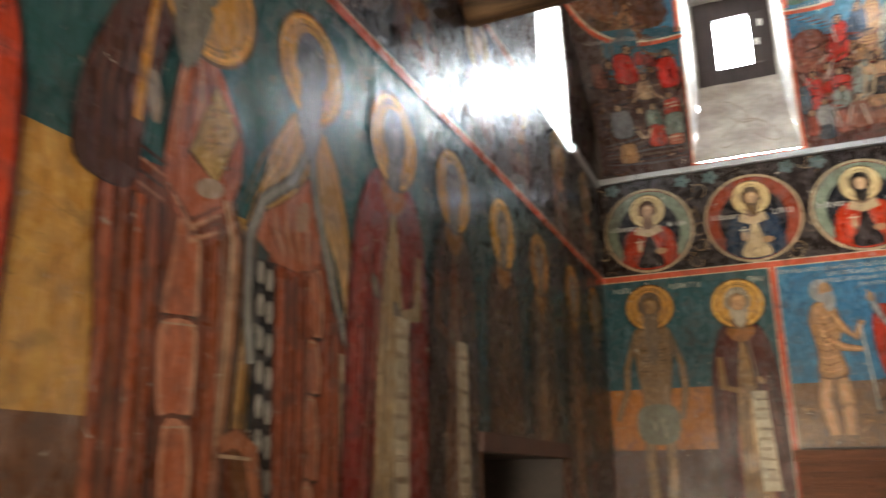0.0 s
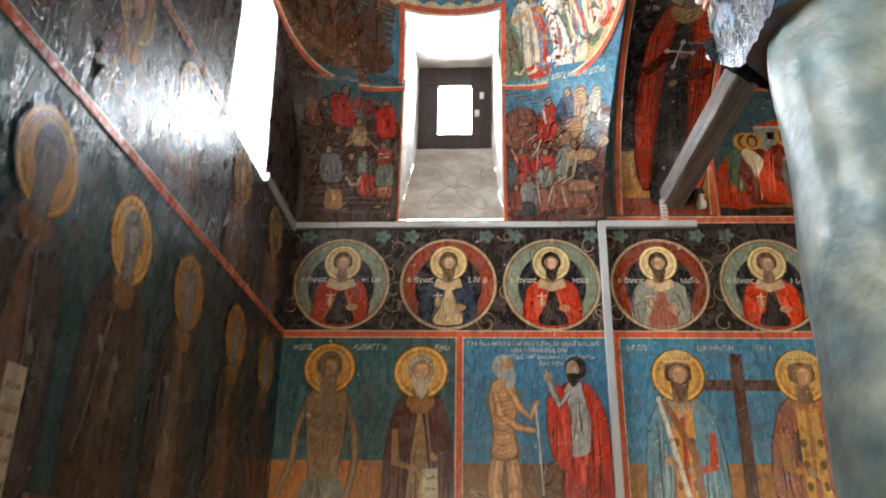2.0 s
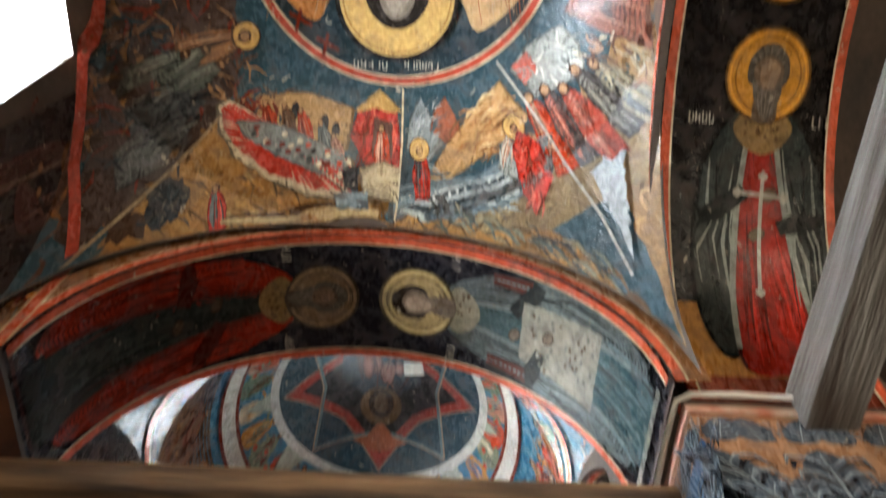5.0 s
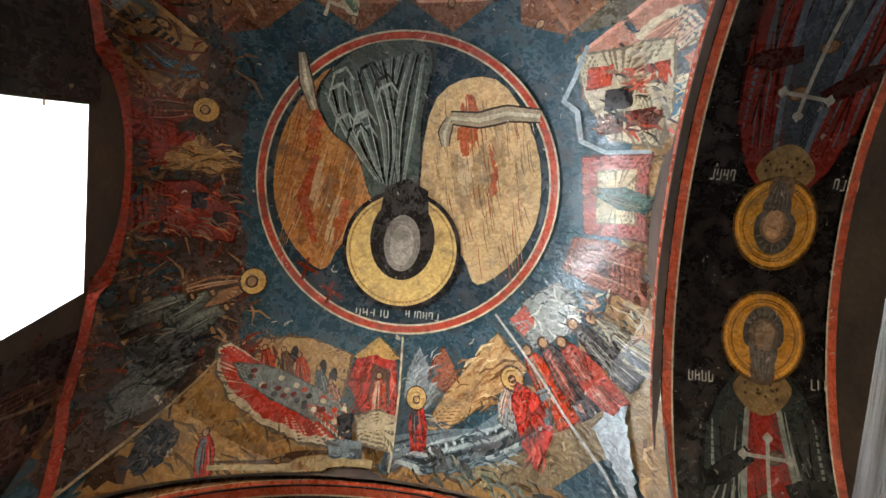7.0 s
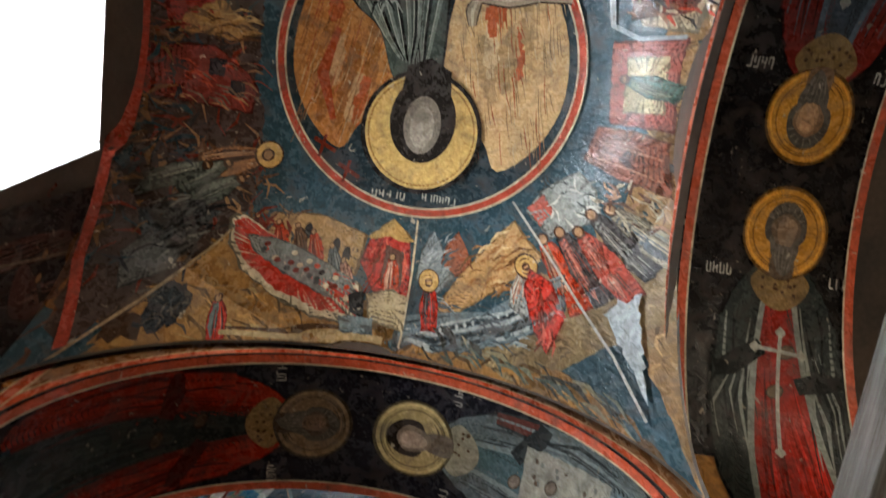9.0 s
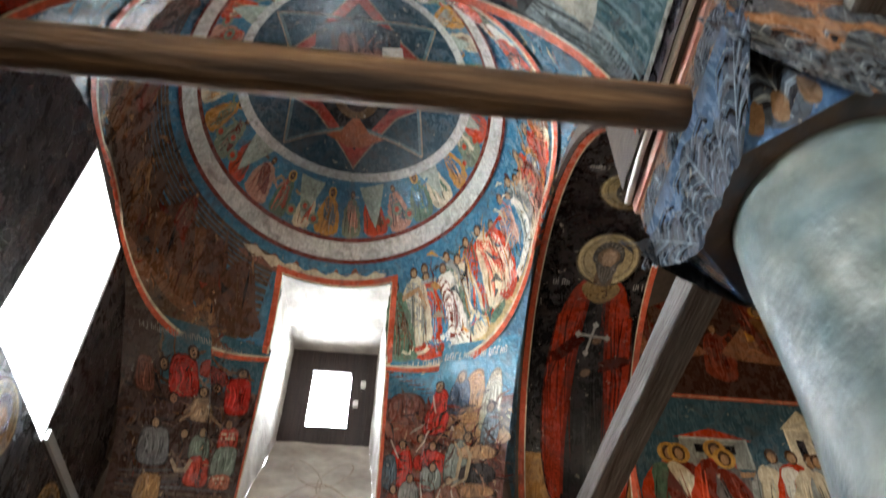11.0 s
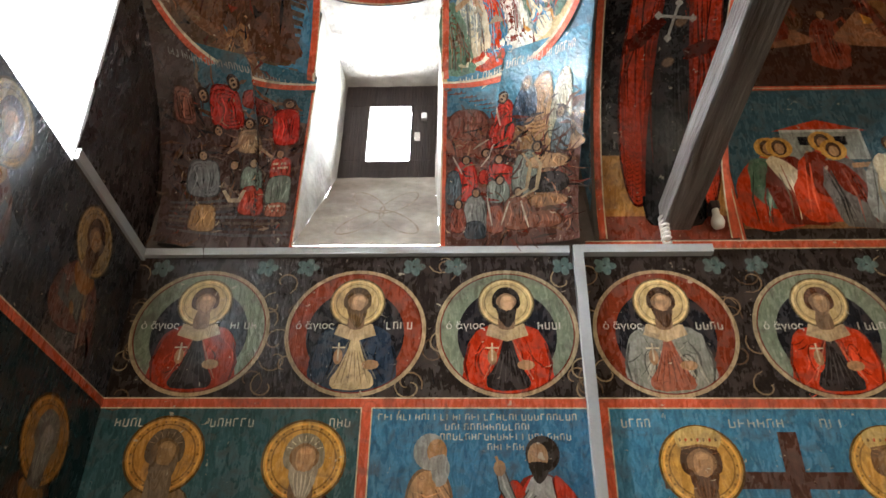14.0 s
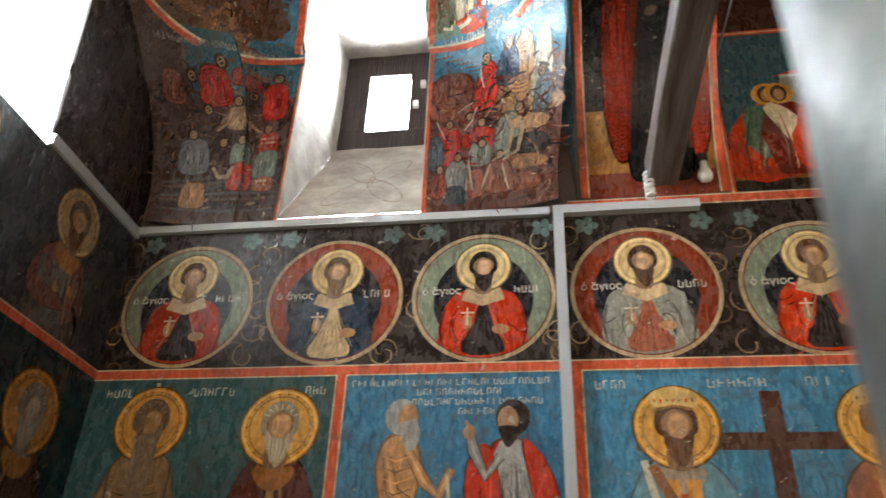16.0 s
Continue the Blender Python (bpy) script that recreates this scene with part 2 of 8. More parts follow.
tagged(part("wall_left", wall_with_holes(BACK - 0.8, FAR + 0.8, 0, TOP, [WIN_A, WIN_B, NICHE], lambda u, d, z: (-d, jamb(u, z), z), 0.0, 0.75), PLASTER),
       "thick painted plaster wall with two deep windows", "wall", kind="structure")
tagged(part("wall_left_upper", wall_with_holes(0.4, AB0 + 0.02, 3.5, 4.8, [WIN_A], lambda u, d, z: (-0.002 if d else 0.08 * (z - 3.5) / 0.92, jamb(u, z), z), 0.0, 1.0), PLASTER),
       "leaning upper part of the painted side wall", "wall", kind="structure")
tagged(part("wall_far", wall_with_holes(0.0, RIGHT, 0, TOP, [(0.737, 1.493, 3.592, 5.42)], lambda u, d, z: (u, FAR + d, z), 0.0, 0.62), PLASTER),
       "thick painted plaster wall with one deep window", "wall", kind="structure")
# openings added in the right and back walls, for the fill glows
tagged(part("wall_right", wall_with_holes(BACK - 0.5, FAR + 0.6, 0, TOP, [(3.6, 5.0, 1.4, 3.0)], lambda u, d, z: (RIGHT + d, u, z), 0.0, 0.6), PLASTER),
       "plain sooty plaster wall", "wall", kind="structure")
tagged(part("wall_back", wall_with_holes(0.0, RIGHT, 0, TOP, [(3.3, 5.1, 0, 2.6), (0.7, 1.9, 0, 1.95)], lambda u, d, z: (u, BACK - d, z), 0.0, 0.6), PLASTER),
       "plain sooty plaster wall with added openings for fill light", "wall", kind="structure")
tagged(part("floor", box(-0.75, BACK - 0.6, -0.15, RIGHT + 0.6, FAR + 0.62, 0), FLOOR), "worn grey stone floor", "floor", kind="structure")
tagged(part("ceiling", box(-0.75, BACK - 0.6, TOP, RIGHT + 0.6, FAR + 0.62, TOP + 0.2), PLASTER), "plain roof slab above the vaults", "ceiling", kind="structure")


def polar_vault(c, cut=None, n=176, m=72):
    bm = bmesh.new()
    ss = [1e-4] + [1.0 * i / m for i in range(1, m + 1)] + [1 + i / 22 for i in range(1, 23)]
    rows = []
    for s in ss:
        rows.append([bm.verts.new(vault_point(2 * math.pi * k / n, s, c)) for k in range(n)])
    for a, b in zip(rows, rows[1:]):
        for k in range(n):
            q = (a[k], a[(k + 1) % n], b[(k + 1) % n], b[k])
            mid = sum((v.co for v in q), Vector()) / 4
            if cut and cut(mid):
                continue
            bm.faces.new(q)
    bmesh.ops.remove_doubles(bm, verts=bm.verts[:], dist=1e-5)
    bmesh.ops.dissolve_degenerate(bm, dist=1e-6, edges=bm.edges[:])
    loose = [v for v in bm.verts if not v.link_faces]
    bmesh.ops.delete(bm, geom=loose, context="VERTS")
    bmesh.ops.recalc_face_normals(bm, faces=bm.faces[:])
    return bm


def in_far_window(p, grow=0.0):
    return WIN_F[0] - grow < p.x < WIN_F[1] + grow and p.z < WIN_F[3] + grow and p.y > 5.9


tagged(smooth(part("vault_near_bay", polar_vault(BAY_A, lambda p: p.x < 0.06 and WIN_A[0] - 0.03 < p.y < WIN_A[1]), PLASTER)), "painted shallow dome on pendentives", "vault", kind="structure")
tagged(smooth(part("vault_far_bay", polar_vault(BAY_B, lambda p: in_far_window(p, -0.004), 256, 100), PLASTER)), "painted dome on pendentives", "vault", kind="structure")


def arch_block(profile, along, lo, hi, a0, a1, top, steps=40):
    """An arch with its soffit and both faces up to a height."""
    bm = bmesh.new()
    pts = [a0 + (a1 - a0) * (0.5 - 0.5 * math.cos(math.pi * i / steps)) for i in range(steps + 1)]
    P = (lambda a, d, z: (a, d, z)) if along == "x" else (lambda a, d, z: (d, a, z))
    rows = [[bm.verts.new(P(a, d, z)) for a, z in [(a, profile(a)) for a in pts]] for d in (lo, hi)]
    tops = [[bm.verts.new(P(a, d, top)) for a in pts] for d in (lo, hi)]
    for i in range(steps):
        bm.faces.new((rows[0][i], rows[0][i + 1], rows[1][i + 1], rows[1][i]))
        for r, t in zip(rows, tops):
            bm.faces.new((r[i], r[i + 1], t[i + 1], t[i]))
    bmesh.ops.recalc_face_normals(bm, faces=bm.faces[:])
    return bm


tagged(part("arch_between_bays", arch_block(arch_ab, "x", AB0, AB1, 0.14, 2.18, 5.5), PLASTER), "painted arch from the wall to the column", "arch", kind="structure")
tagged(part("arch_near_side", arch_block(arch_a_right, "y", 2.22, 2.9, 1.01, 3.39, 5.5), PLASTER), "painted arch springing from the column", "arch", kind="structure")
tagged(part("arch_far_side", arch_block(arch_b_right, "y", 2.25, 2.95, 4.1, 6.5, 6.2), PLASTER), "painted arch from the column to the wall", "arch", kind="structure")
# corbel under the arch's foot at the wall, and the plain parts that close the place behind
bm = bmesh.new()
vs = [bm.verts.new(p) for y in (AB0, AB1) for p in ((0.0, y, 3.42), (0.142, y, 3.53), (0.142, y, 5.2), (0.0, y, 5.2))]
for f in ((0, 1, 2, 3), (4, 7, 6, 5), (0, 4, 5, 1), (1, 5, 6, 2)):
    bm.faces.new([vs[i] for i in f])
tagged(part("arch_corbel", bm, mat("painted_corbel", (0.13, 0.05, 0.025), 0.4, second=(0.05, 0.025, 0.02), blotch=7)), "painted corbel of the arch on the wall", "corbel", kind="structure")
tagged(part("pier_over_column", box(2.182, 3.395, 3.52, 2.95, 4.1, 5.6), PLASTER), "plastered pier above the column's capital", "pier", kind="structure")
tagged(part("ceiling_behind_bay", box(0.0, BACK, 4.45, 2.2, 1.04, 4.6), PLASTER), "plain plaster ceiling behind the near bay", "ceiling", kind="structure")
tagged(part("wall_behind_bay", box(2.22, BACK, 0, 2.9, 1.0, 5.5), PLASTER), "plain plaster pier wall behind the near bay", "wall", kind="structure")
for nm, y0, y1 in (("vault_side_near", BACK, 3.7), ("vault_side_far", 3.7, FAR)):
    cx, cy, hx, hy = 4.17, (y0 + y1) / 2, 1.25, (y1 - y0) / 2
    tagged(smooth(part(nm, polar_vault((cx, cy, hx, hy, 4.75, 0.9, 0.6)), PLASTER)), "plain sooty vault of the side aisle", "vault", kind="structure")
    
# ---- windows: whitewashed splayed reveals, frames, and the sky outside ----


def side_window(w, name, label):
    y0, y1, z0, z1 = w
    win = thing(name, label, "window", (0, (y0 + y1) / 2, z0), kind="structure")
    inv = Matrix.Translation((0, -(y0 + y1) / 2, -z0))
    d, s = 0.74, 0.1

    def sheet(nm, a, b, c2, dd):
        bm = bmesh.new()
        n = 14
        rows = []
        for i in range(n + 1):
            r = []
            for j in range(n + 1):
                p = (Vector(a).lerp(Vector(b), i / n)).lerp(Vector(dd).lerp(Vector(c2), i / n), j / n)
                if 0 < i < n and 0 < j < n:
                    p += 0.007 * noise.noise_vector(p * 9)
                r.append(bm.verts.new(p))
            rows.append(r)
        for q, t in zip(rows, rows[1:]):
            for j in range(n):
                bm.faces.new((q[j], q[j + 1], t[j + 1], t[j]))
        bmesh.ops.transform(bm, matrix=inv, verts=bm.verts[:])
        smooth(part(nm, bm, WHITEWASH, win))
    e = 0.003
    f = lean(y0, z1) + 0.001
    sheet("reveal", (0.001, y1 - e, z0), (f, y1 - 0.12 - e, z1), (-d, y1 - s - 0.1, z1 - s), (-d, y1 - s, z0 + s))
    sheet("reveal", (0.001, y0 + e, z0), (f, y0 + e, z1), (-d, y0 + s, z1 - s), (-d, y0 + s, z0 + s))
    sheet("lintel", (f, y0, z1 - e), (f, y1 - 0.12, z1 - e), (-d, y1 - s - 0.1, z1 - s), (-d, y0 + s, z1 - s))
    sheet("window_sill", (0, y0, z0 + e), (0, y1, z0 + e), (-d, y1 - s, z0 + s), (-d, y0 + s, z0 + s))
    for nm, b in (("frame_rail", (y0 + s, z0 + s, y1 - s, z0 + s + 0.04)), ("frame_rail", (y0 + s, z1 - s - 0.04, y1 - s - 0.1, z1 - s)),
                  ("frame_stile", (y0 + s, z0 + s + 0.04, y0 + s + 0.04, z1 - s - 0.04)), ("frame_stile", (y1 - s - 0.04, z0 + s + 0.04, y1 - s, z1 - s - 0.04))):
        bm = box(-d, b[0], b[1], -d + 0.04, b[2], b[3])
        if b[0] > (y0 + y1) / 2:
            for v in bm.verts:
                v.co.y -= 0.1 * (v.co.z - z0 - s) / (z1 - z0 - 2 * s)
        bmesh.ops.transform(bm, matrix=inv, verts=bm.verts[:])
        part(nm, bm, WHITE_PLASTIC, win)
    return win


side_window(WIN_A, "window_1", "deep whitewashed window opening in the side wall")
side_window(WIN_B, "window_2", "deep whitewashed window opening in the side wall")
for w, low in ((WIN_A, WIN_A[2] - 0.5), (WIN_B, WIN_B[2] + 0.05)):
    bm = quad_sheet([[(-1.3, w[0] - 0.8, low), (-1.3, w[1] + 0.8, low)], [(-1.3, w[0] - 0.8, w[3] + 2.6), (-1.3, w[1] + 0.8, w[3] + 2.6)]])
    tagged(part("backdrop", bm, SKY_LEFT), "bright overcast sky outside the window", "sky", kind="structure")


def window_edge_y(x, z):
    """How far the far bay's surface stands at the window's edge."""
    if z <= BSP + BRISE:
        return FAR
    q = 1 - ((x - BX) / BHX) ** 2 - ((z - BSP - BRISE) / BTOP) ** 2
    return min(FAR, BY + BHY * math.sqrt(max(0, q)))


def far_window():
    x0, x1, z0, z1 = WIN_F
    win = thing("window_3", "deep window with a sloping grey plaster sill and a dark wooden frame", "window", (1.115, FAR, z0), kind="structure")
    inv = Matrix.Translation((-1.115, -FAR, -z0))
    bx0, bx1, bz0, bz1, by = 0.81, 1.42, 4.48, 5.27, 7.06

    def put(nm, rows, m, label=""):
        bm = quad_sheet(rows)
        for v in bm.verts:
            v.co += 0.006 * noise.noise_vector(v.co * 8)
        bmesh.ops.transform(bm, matrix=inv, verts=bm.verts[:])
        return smooth(part(nm, bm, m, win, label))
    n = 18
    for xa, xb in ((x0, bx0), (x1, bx1)):
        rows = []
        for i in range(n + 1):
            z = z0 + (z1 - z0) * i / n
            zb = bz0 + (bz1 - bz0) * i / n
            a, b = Vector((xa, window_edge_y(xa, z) - 0.002, z)), Vector((xb, by, zb))
            rows.append([a.lerp(b, j / 8) for j in range(9)])
        put("reveal", rows, REVEAL)
    put("window_sill", [[Vector((x0 + (x1 - x0) * i / 10, FAR, z0)).lerp(Vector((bx0 + (bx1 - bx0) * i / 10, by, bz0)), j / 10) for j in range(11)] for i in range(11)],
        SILL_PLASTER, "sloping grey plaster sill with stains")
    put("lintel", [[Vector((x0 + (x1 - x0) * i / 10, window_edge_y(x0 + (x1 - x0) * i / 10, z1), z1)).lerp(Vector((bx0 + (bx1 - bx0) * i / 10, by, bz1)), j / 10) for j in range(11)] for i in range(11)], REVEAL)
    px0, px1, pz0, pz1 = 0.975, 1.25, 4.62, 5.09
    for nm, b in (("frame_rail", (bx0 - 0.02, bz0 - 0.03, bx1 + 0.02, pz0)), ("frame_rail", (bx0 - 0.02, pz1, bx1 + 0.02, bz1 + 0.03)),
                  ("frame_stile", (bx0 - 0.02, pz0, px0, pz1)), ("frame_stile", (px1, pz0, bx1 + 0.02, pz1))):
        bm = box(b[0], by, b[1], b[2], by + 0.06, b[3], 0.006)
        bmesh.ops.transform(bm, matrix=inv, verts=bm.verts[:])
        part(nm, bm, WINDOW_WOOD, win)
    for q in ((px1 + 0.03, 4.78), (px1 + 0.07, 4.95)):
        bm = box(q[0], by - 0.03, q[1], q[0] + 0.035, by, q[1] + 0.05, 0.006)
        bmesh.ops.transform(bm, matrix=inv, verts=bm.verts[:])
        part("latch", bm, WHITE_PLASTIC, win, "pale metal latch")


far_window()
bm = quad_sheet([[(0.3, 7.6, 4.0), (2.0, 7.6, 4.0)], [(0.3, 7.6, 6.2), (2.0, 7.6, 6.2)]])
tagged(part("backdrop", bm, SKY_FRONT), "bright overcast sky outside the window", "sky", kind="structure")
# added fill glows behind those openings: back right, back left, side
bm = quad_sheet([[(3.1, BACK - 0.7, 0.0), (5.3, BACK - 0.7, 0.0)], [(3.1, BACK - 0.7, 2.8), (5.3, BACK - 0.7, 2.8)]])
tagged(part("backdrop", bm, FILL_BEHIND), "added glow behind an opening in the back wall, for fill light", "sky", kind="structure")
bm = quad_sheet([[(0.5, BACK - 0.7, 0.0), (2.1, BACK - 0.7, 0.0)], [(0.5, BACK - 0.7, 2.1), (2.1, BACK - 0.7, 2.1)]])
tagged(part("backdrop", bm, FILL_NEAR_WALL), "added glow behind an opening in the back wall, for fill light", "sky", kind="structure")
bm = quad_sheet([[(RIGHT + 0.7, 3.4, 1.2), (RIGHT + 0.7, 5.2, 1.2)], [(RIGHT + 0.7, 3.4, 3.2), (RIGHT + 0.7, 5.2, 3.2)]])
tagged(part("backdrop", bm, FILL_SIDE), "added glow behind the side opening, for fill light", "sky", kind="structure")
niche = thing("niche", "low recess lined near black for its shade, under a brown painted lintel", "niche", (0, 4.46, 0), kind="structure")
bm = bmesh.new()
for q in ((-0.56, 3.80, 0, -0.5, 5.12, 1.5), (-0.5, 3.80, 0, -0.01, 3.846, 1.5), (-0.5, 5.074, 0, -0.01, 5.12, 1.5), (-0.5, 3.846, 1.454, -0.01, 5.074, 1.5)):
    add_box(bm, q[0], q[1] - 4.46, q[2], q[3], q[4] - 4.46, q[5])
# lining coloured as deep shade to keep the recess black
part("lining", bm, NICHE_SHADE, niche)
part("lintel", box(0.0, 3.78 - 4.46, 1.452, 0.03, 5.16 - 4.46, 1.53, 0.006), mat("dim_brown_paint", (0.085, 0.035, 0.022), 0.55, second=(0.05, 0.025, 0.018), blotch=8), niche, "dim brown painted lintel")

# ---- column, beams, fittings ----
col = thing("column", "round column with worn blue-grey paint and a painted capital", "column", (COLX, COLY, 0))


def lathe(profile, n=48):
    bm = bmesh.new()
    rows = []
    for r, z in profile:
        rows.append([bm.verts.new((r * math.cos(2 * math.pi * k / n), r * math.sin(2 * math.pi * k / n), z)) for k in range(n)])
    for a, b in zip(rows, rows[1:]):
        for k in range(n):
            bm.faces.new((a[k], a[(k + 1) % n], b[(k + 1) % n], b[k]))
    bm.faces.new(rows[0][::-1])
    bm.faces.new(rows[-1])
    return bm


prof = [(COLR + 0.004 * math.sin(7 * i) + 0.02 * (1 - i / 40), 0.16 + 2.9 * i / 40) for i in range(41)]
bm = lathe(prof)
for v in bm.verts:
    if 0.2 < v.co.z < 3.0:
        v.co += 0.012 * noise.noise_vector(v.co * 3.1)
smooth(part("shaft", bm, STONE_BLUE, col))
part("base", box(-0.36, -0.36, 0, 0.36, 0.36, 0.16, 0.02), STONE_BLUE, col)
# capital: eight-sided below, square above, with three-cornered facets at the corners
bm = bmesh.new()
low, high = 0.338, 0.362
side = low * math.tan(math.pi / 8)
foot = [bm.verts.new((low * a + side * c, low * b + side * d, 3.055)) for a, b, c, d in ((0, -1, -1, 0), (0, -1, 1, 0), (1, 0, 0, -1), (1, 0, 0, 1), (0, 1, 1, 0), (0, 1, -1, 0), (-1, 0, 0, 1), (-1, 0, 0, -1))]
neck = [bm.verts.new((high * a, high * b, 3.36)) for a, b in ((-1, -1), (1, -1), (1, 1), (-1, 1))]
head_ring = [bm.verts.new((high * a, high * b, 3.47)) for a, b in ((-1, -1), (1, -1), (1, 1), (-1, 1))]
bm.faces.new(foot[::-1])
bm.faces.new(head_ring)
CAPITAL_FACES = []
for k in range(4):
    p, q = neck[k], neck[(k + 1) % 4]
    bm.faces.new((foot[2 * k], foot[2 * k + 1], q, p))
    bm.faces.new((p, q, head_ring[(k + 1) % 4], head_ring[k]))
    bm.faces.new((foot[2 * k - 1], foot[2 * k], p))
    at = [v.co + Vector((COLX, COLY, 0)) for v in (foot[2 * k], foot[2 * k + 1], q, p, head_ring[(k + 1) % 4], head_ring[k])]
    CAPITAL_FACES.append(("side", at[0], at[1], at[2], at[3]))
    CAPITAL_FACES.append(("top", at[3], at[2], at[4], at[5]))
    CAPITAL_FACES.append(("corner", foot[2 * k - 1].co + Vector((COLX, COLY, 0)), at[0], at[3], at[3]))
CAPITAL = mat("capital_paint", (0.03, 0.05, 0.085), 0.36, grain=12, amount=0.6, bump=0.5, blotch=7, second=(0.1, 0.06, 0.035), spec=0.5)
part("capital", bm, CAPITAL, col, "dark capital with worn painted leaves")
part("cornice", box(-0.375, -0.38, 3.47, 0.375, 0.38, 3.52, 0.012), mat("red_moulding", (0.42, 0.14, 0.09), 0.45, second=(0.5, 0.4, 0.32), blotch=14), col, "red and white moulded cornice")

# round log tie from the wall to the capital
bm = bmesh.new()
rows = []
for i in range(41):
    x = 0.02 + 2.24 * i / 40
    r = 0.068 - 0.003 * i / 40
    rows.append([bm.verts.new((x, 3.72 + (r + 0.006 * noise.noise((x * 2, k, 0.3))) * math.cos(2 * math.pi * k / 20),
                               3.405 + 0.004 * math.sin(x * 3) + (r + 0.006 * noise.noise((x * 2, k, 4.3))) * math.sin(2 * math.pi * k / 20))) for k in range(20)])
for a, b in zip(rows, rows[1:]):
    for k in range(20):
        bm.faces.new((a[k], a[(k + 1) % 20], b[(k + 1) % 20], b[k]))
bm.faces.new(rows[0][::-1])
bm.faces.new(rows[-1])
tagged(smooth(part("log_beam", bm, LOG)), "round brown log tie beam between wall and column capital", "beam")
# squared tie from the capital to the far wall
bm = box(2.63, 4.15, 3.675, 2.775, FAR, 3.815, 0.012)
bmesh.ops.subdivide_edges(bm, edges=[e for e in bm.edges if abs(e.verts[0].co.y - e.verts[1].co.y) > 1], cuts=18)
for v in bm.verts:
    v.co += 0.006 * noise.noise_vector(v.co * 2.3)
    v.co.x -= 0.05 * (v.co.y - 4.15) / (FAR - 4.15)
near_tie = box(2.57, 1.0, 3.42, 2.74, 3.41, 3.58, 0.012)
bmesh.ops.subdivide_edges(near_tie, edges=[e for e in near_tie.edges if abs(e.verts[0].co.y - e.verts[1].co.y) > 1], cuts=18)
for v in near_tie.verts:
    v.co += 0.006 * noise.noise_vector(v.co * 2.3)
tagged(part("tie_beam", near_tie, TIE), "squared grey-brown timber tie beam under the near arch", "beam", "tie beams")
tagged(part("tie_beam", bm, TIE), "squared grey-brown timber tie beam from column to wall", "beam")


def run_conduit(nm, pts, r, label, flat=None):
    """A square cable duct or a round cable through points."""
    bm = bmesh.new()
    for a, b in zip(pts, pts[1:]):
        a, b = Vector(a), Vector(b)
        lo = [min(a[i], b[i]) - r for i in range(3)]
        hi = [max(a[i], b[i]) + r for i in range(3)]
        add_box(bm, *lo, *hi)
    bmesh.ops.recalc_face_normals(bm, faces=bm.faces[:])
    return tagged(part(nm, bm, CONDUIT), label, "cable duct")


run_conduit("cable_duct", [(0.02, FAR - 0.016, 3.555), (2.10, FAR - 0.016, 3.545)], 0.015, "thin grey cable duct along the wall above the medallions")
run_conduit("cable_duct", [(2.155, FAR - 0.024, 3.54), (2.155, FAR - 0.024, 1.56)], 0.024, "upright grey plastic cable duct on the wall")
run_conduit("cable_duct", [(2.20, FAR - 0.023, 3.545), (2.78, FAR - 0.023, 3.545)], 0.022, "short grey cable duct below the tie beam")
run_conduit("cable_duct", [(0.016, FAR - 0.02, 3.555), (0.016, 5.72, 3.52)], 0.009, "thin dark grey cable duct along the side wall")

# ---- wall painting: flat painted shapes laid on the walls and vaults ----
RED, DEEPRED, BLUE, TEAL, BLACK = (0.42, 0.042, 0.012), (0.14, 0.02, 0.01), (0.045, 0.15, 0.25), (0.035, 0.085, 0.095), (0.012, 0.011, 0.013)
OCHRE, GOLD, CREAM, BROWN, FLESH = (0.45, 0.2, 0.04), (0.52, 0.27, 0.06), (0.55, 0.46, 0.32), (0.11, 0.05, 0.025), (0.36, 0.2, 0.1)
GREEN, GREY, SLATE, PINK, WHITE = (0.09, 0.15, 0.1), (0.25, 0.26, 0.24), (0.1, 0.12, 0.13), (0.42, 0.2, 0.14), (0.62, 0.58, 0.5)
SAGE = (0.17, 0.195, 0.135)
LINE = (0.5, 0.09, 0.04)


def shade(c, k):
    return tuple(min(0.85, v * k) for v in c)


def blend(a, b, k):
    return tuple(p + (q - p) * k for p, q in zip(a, b))


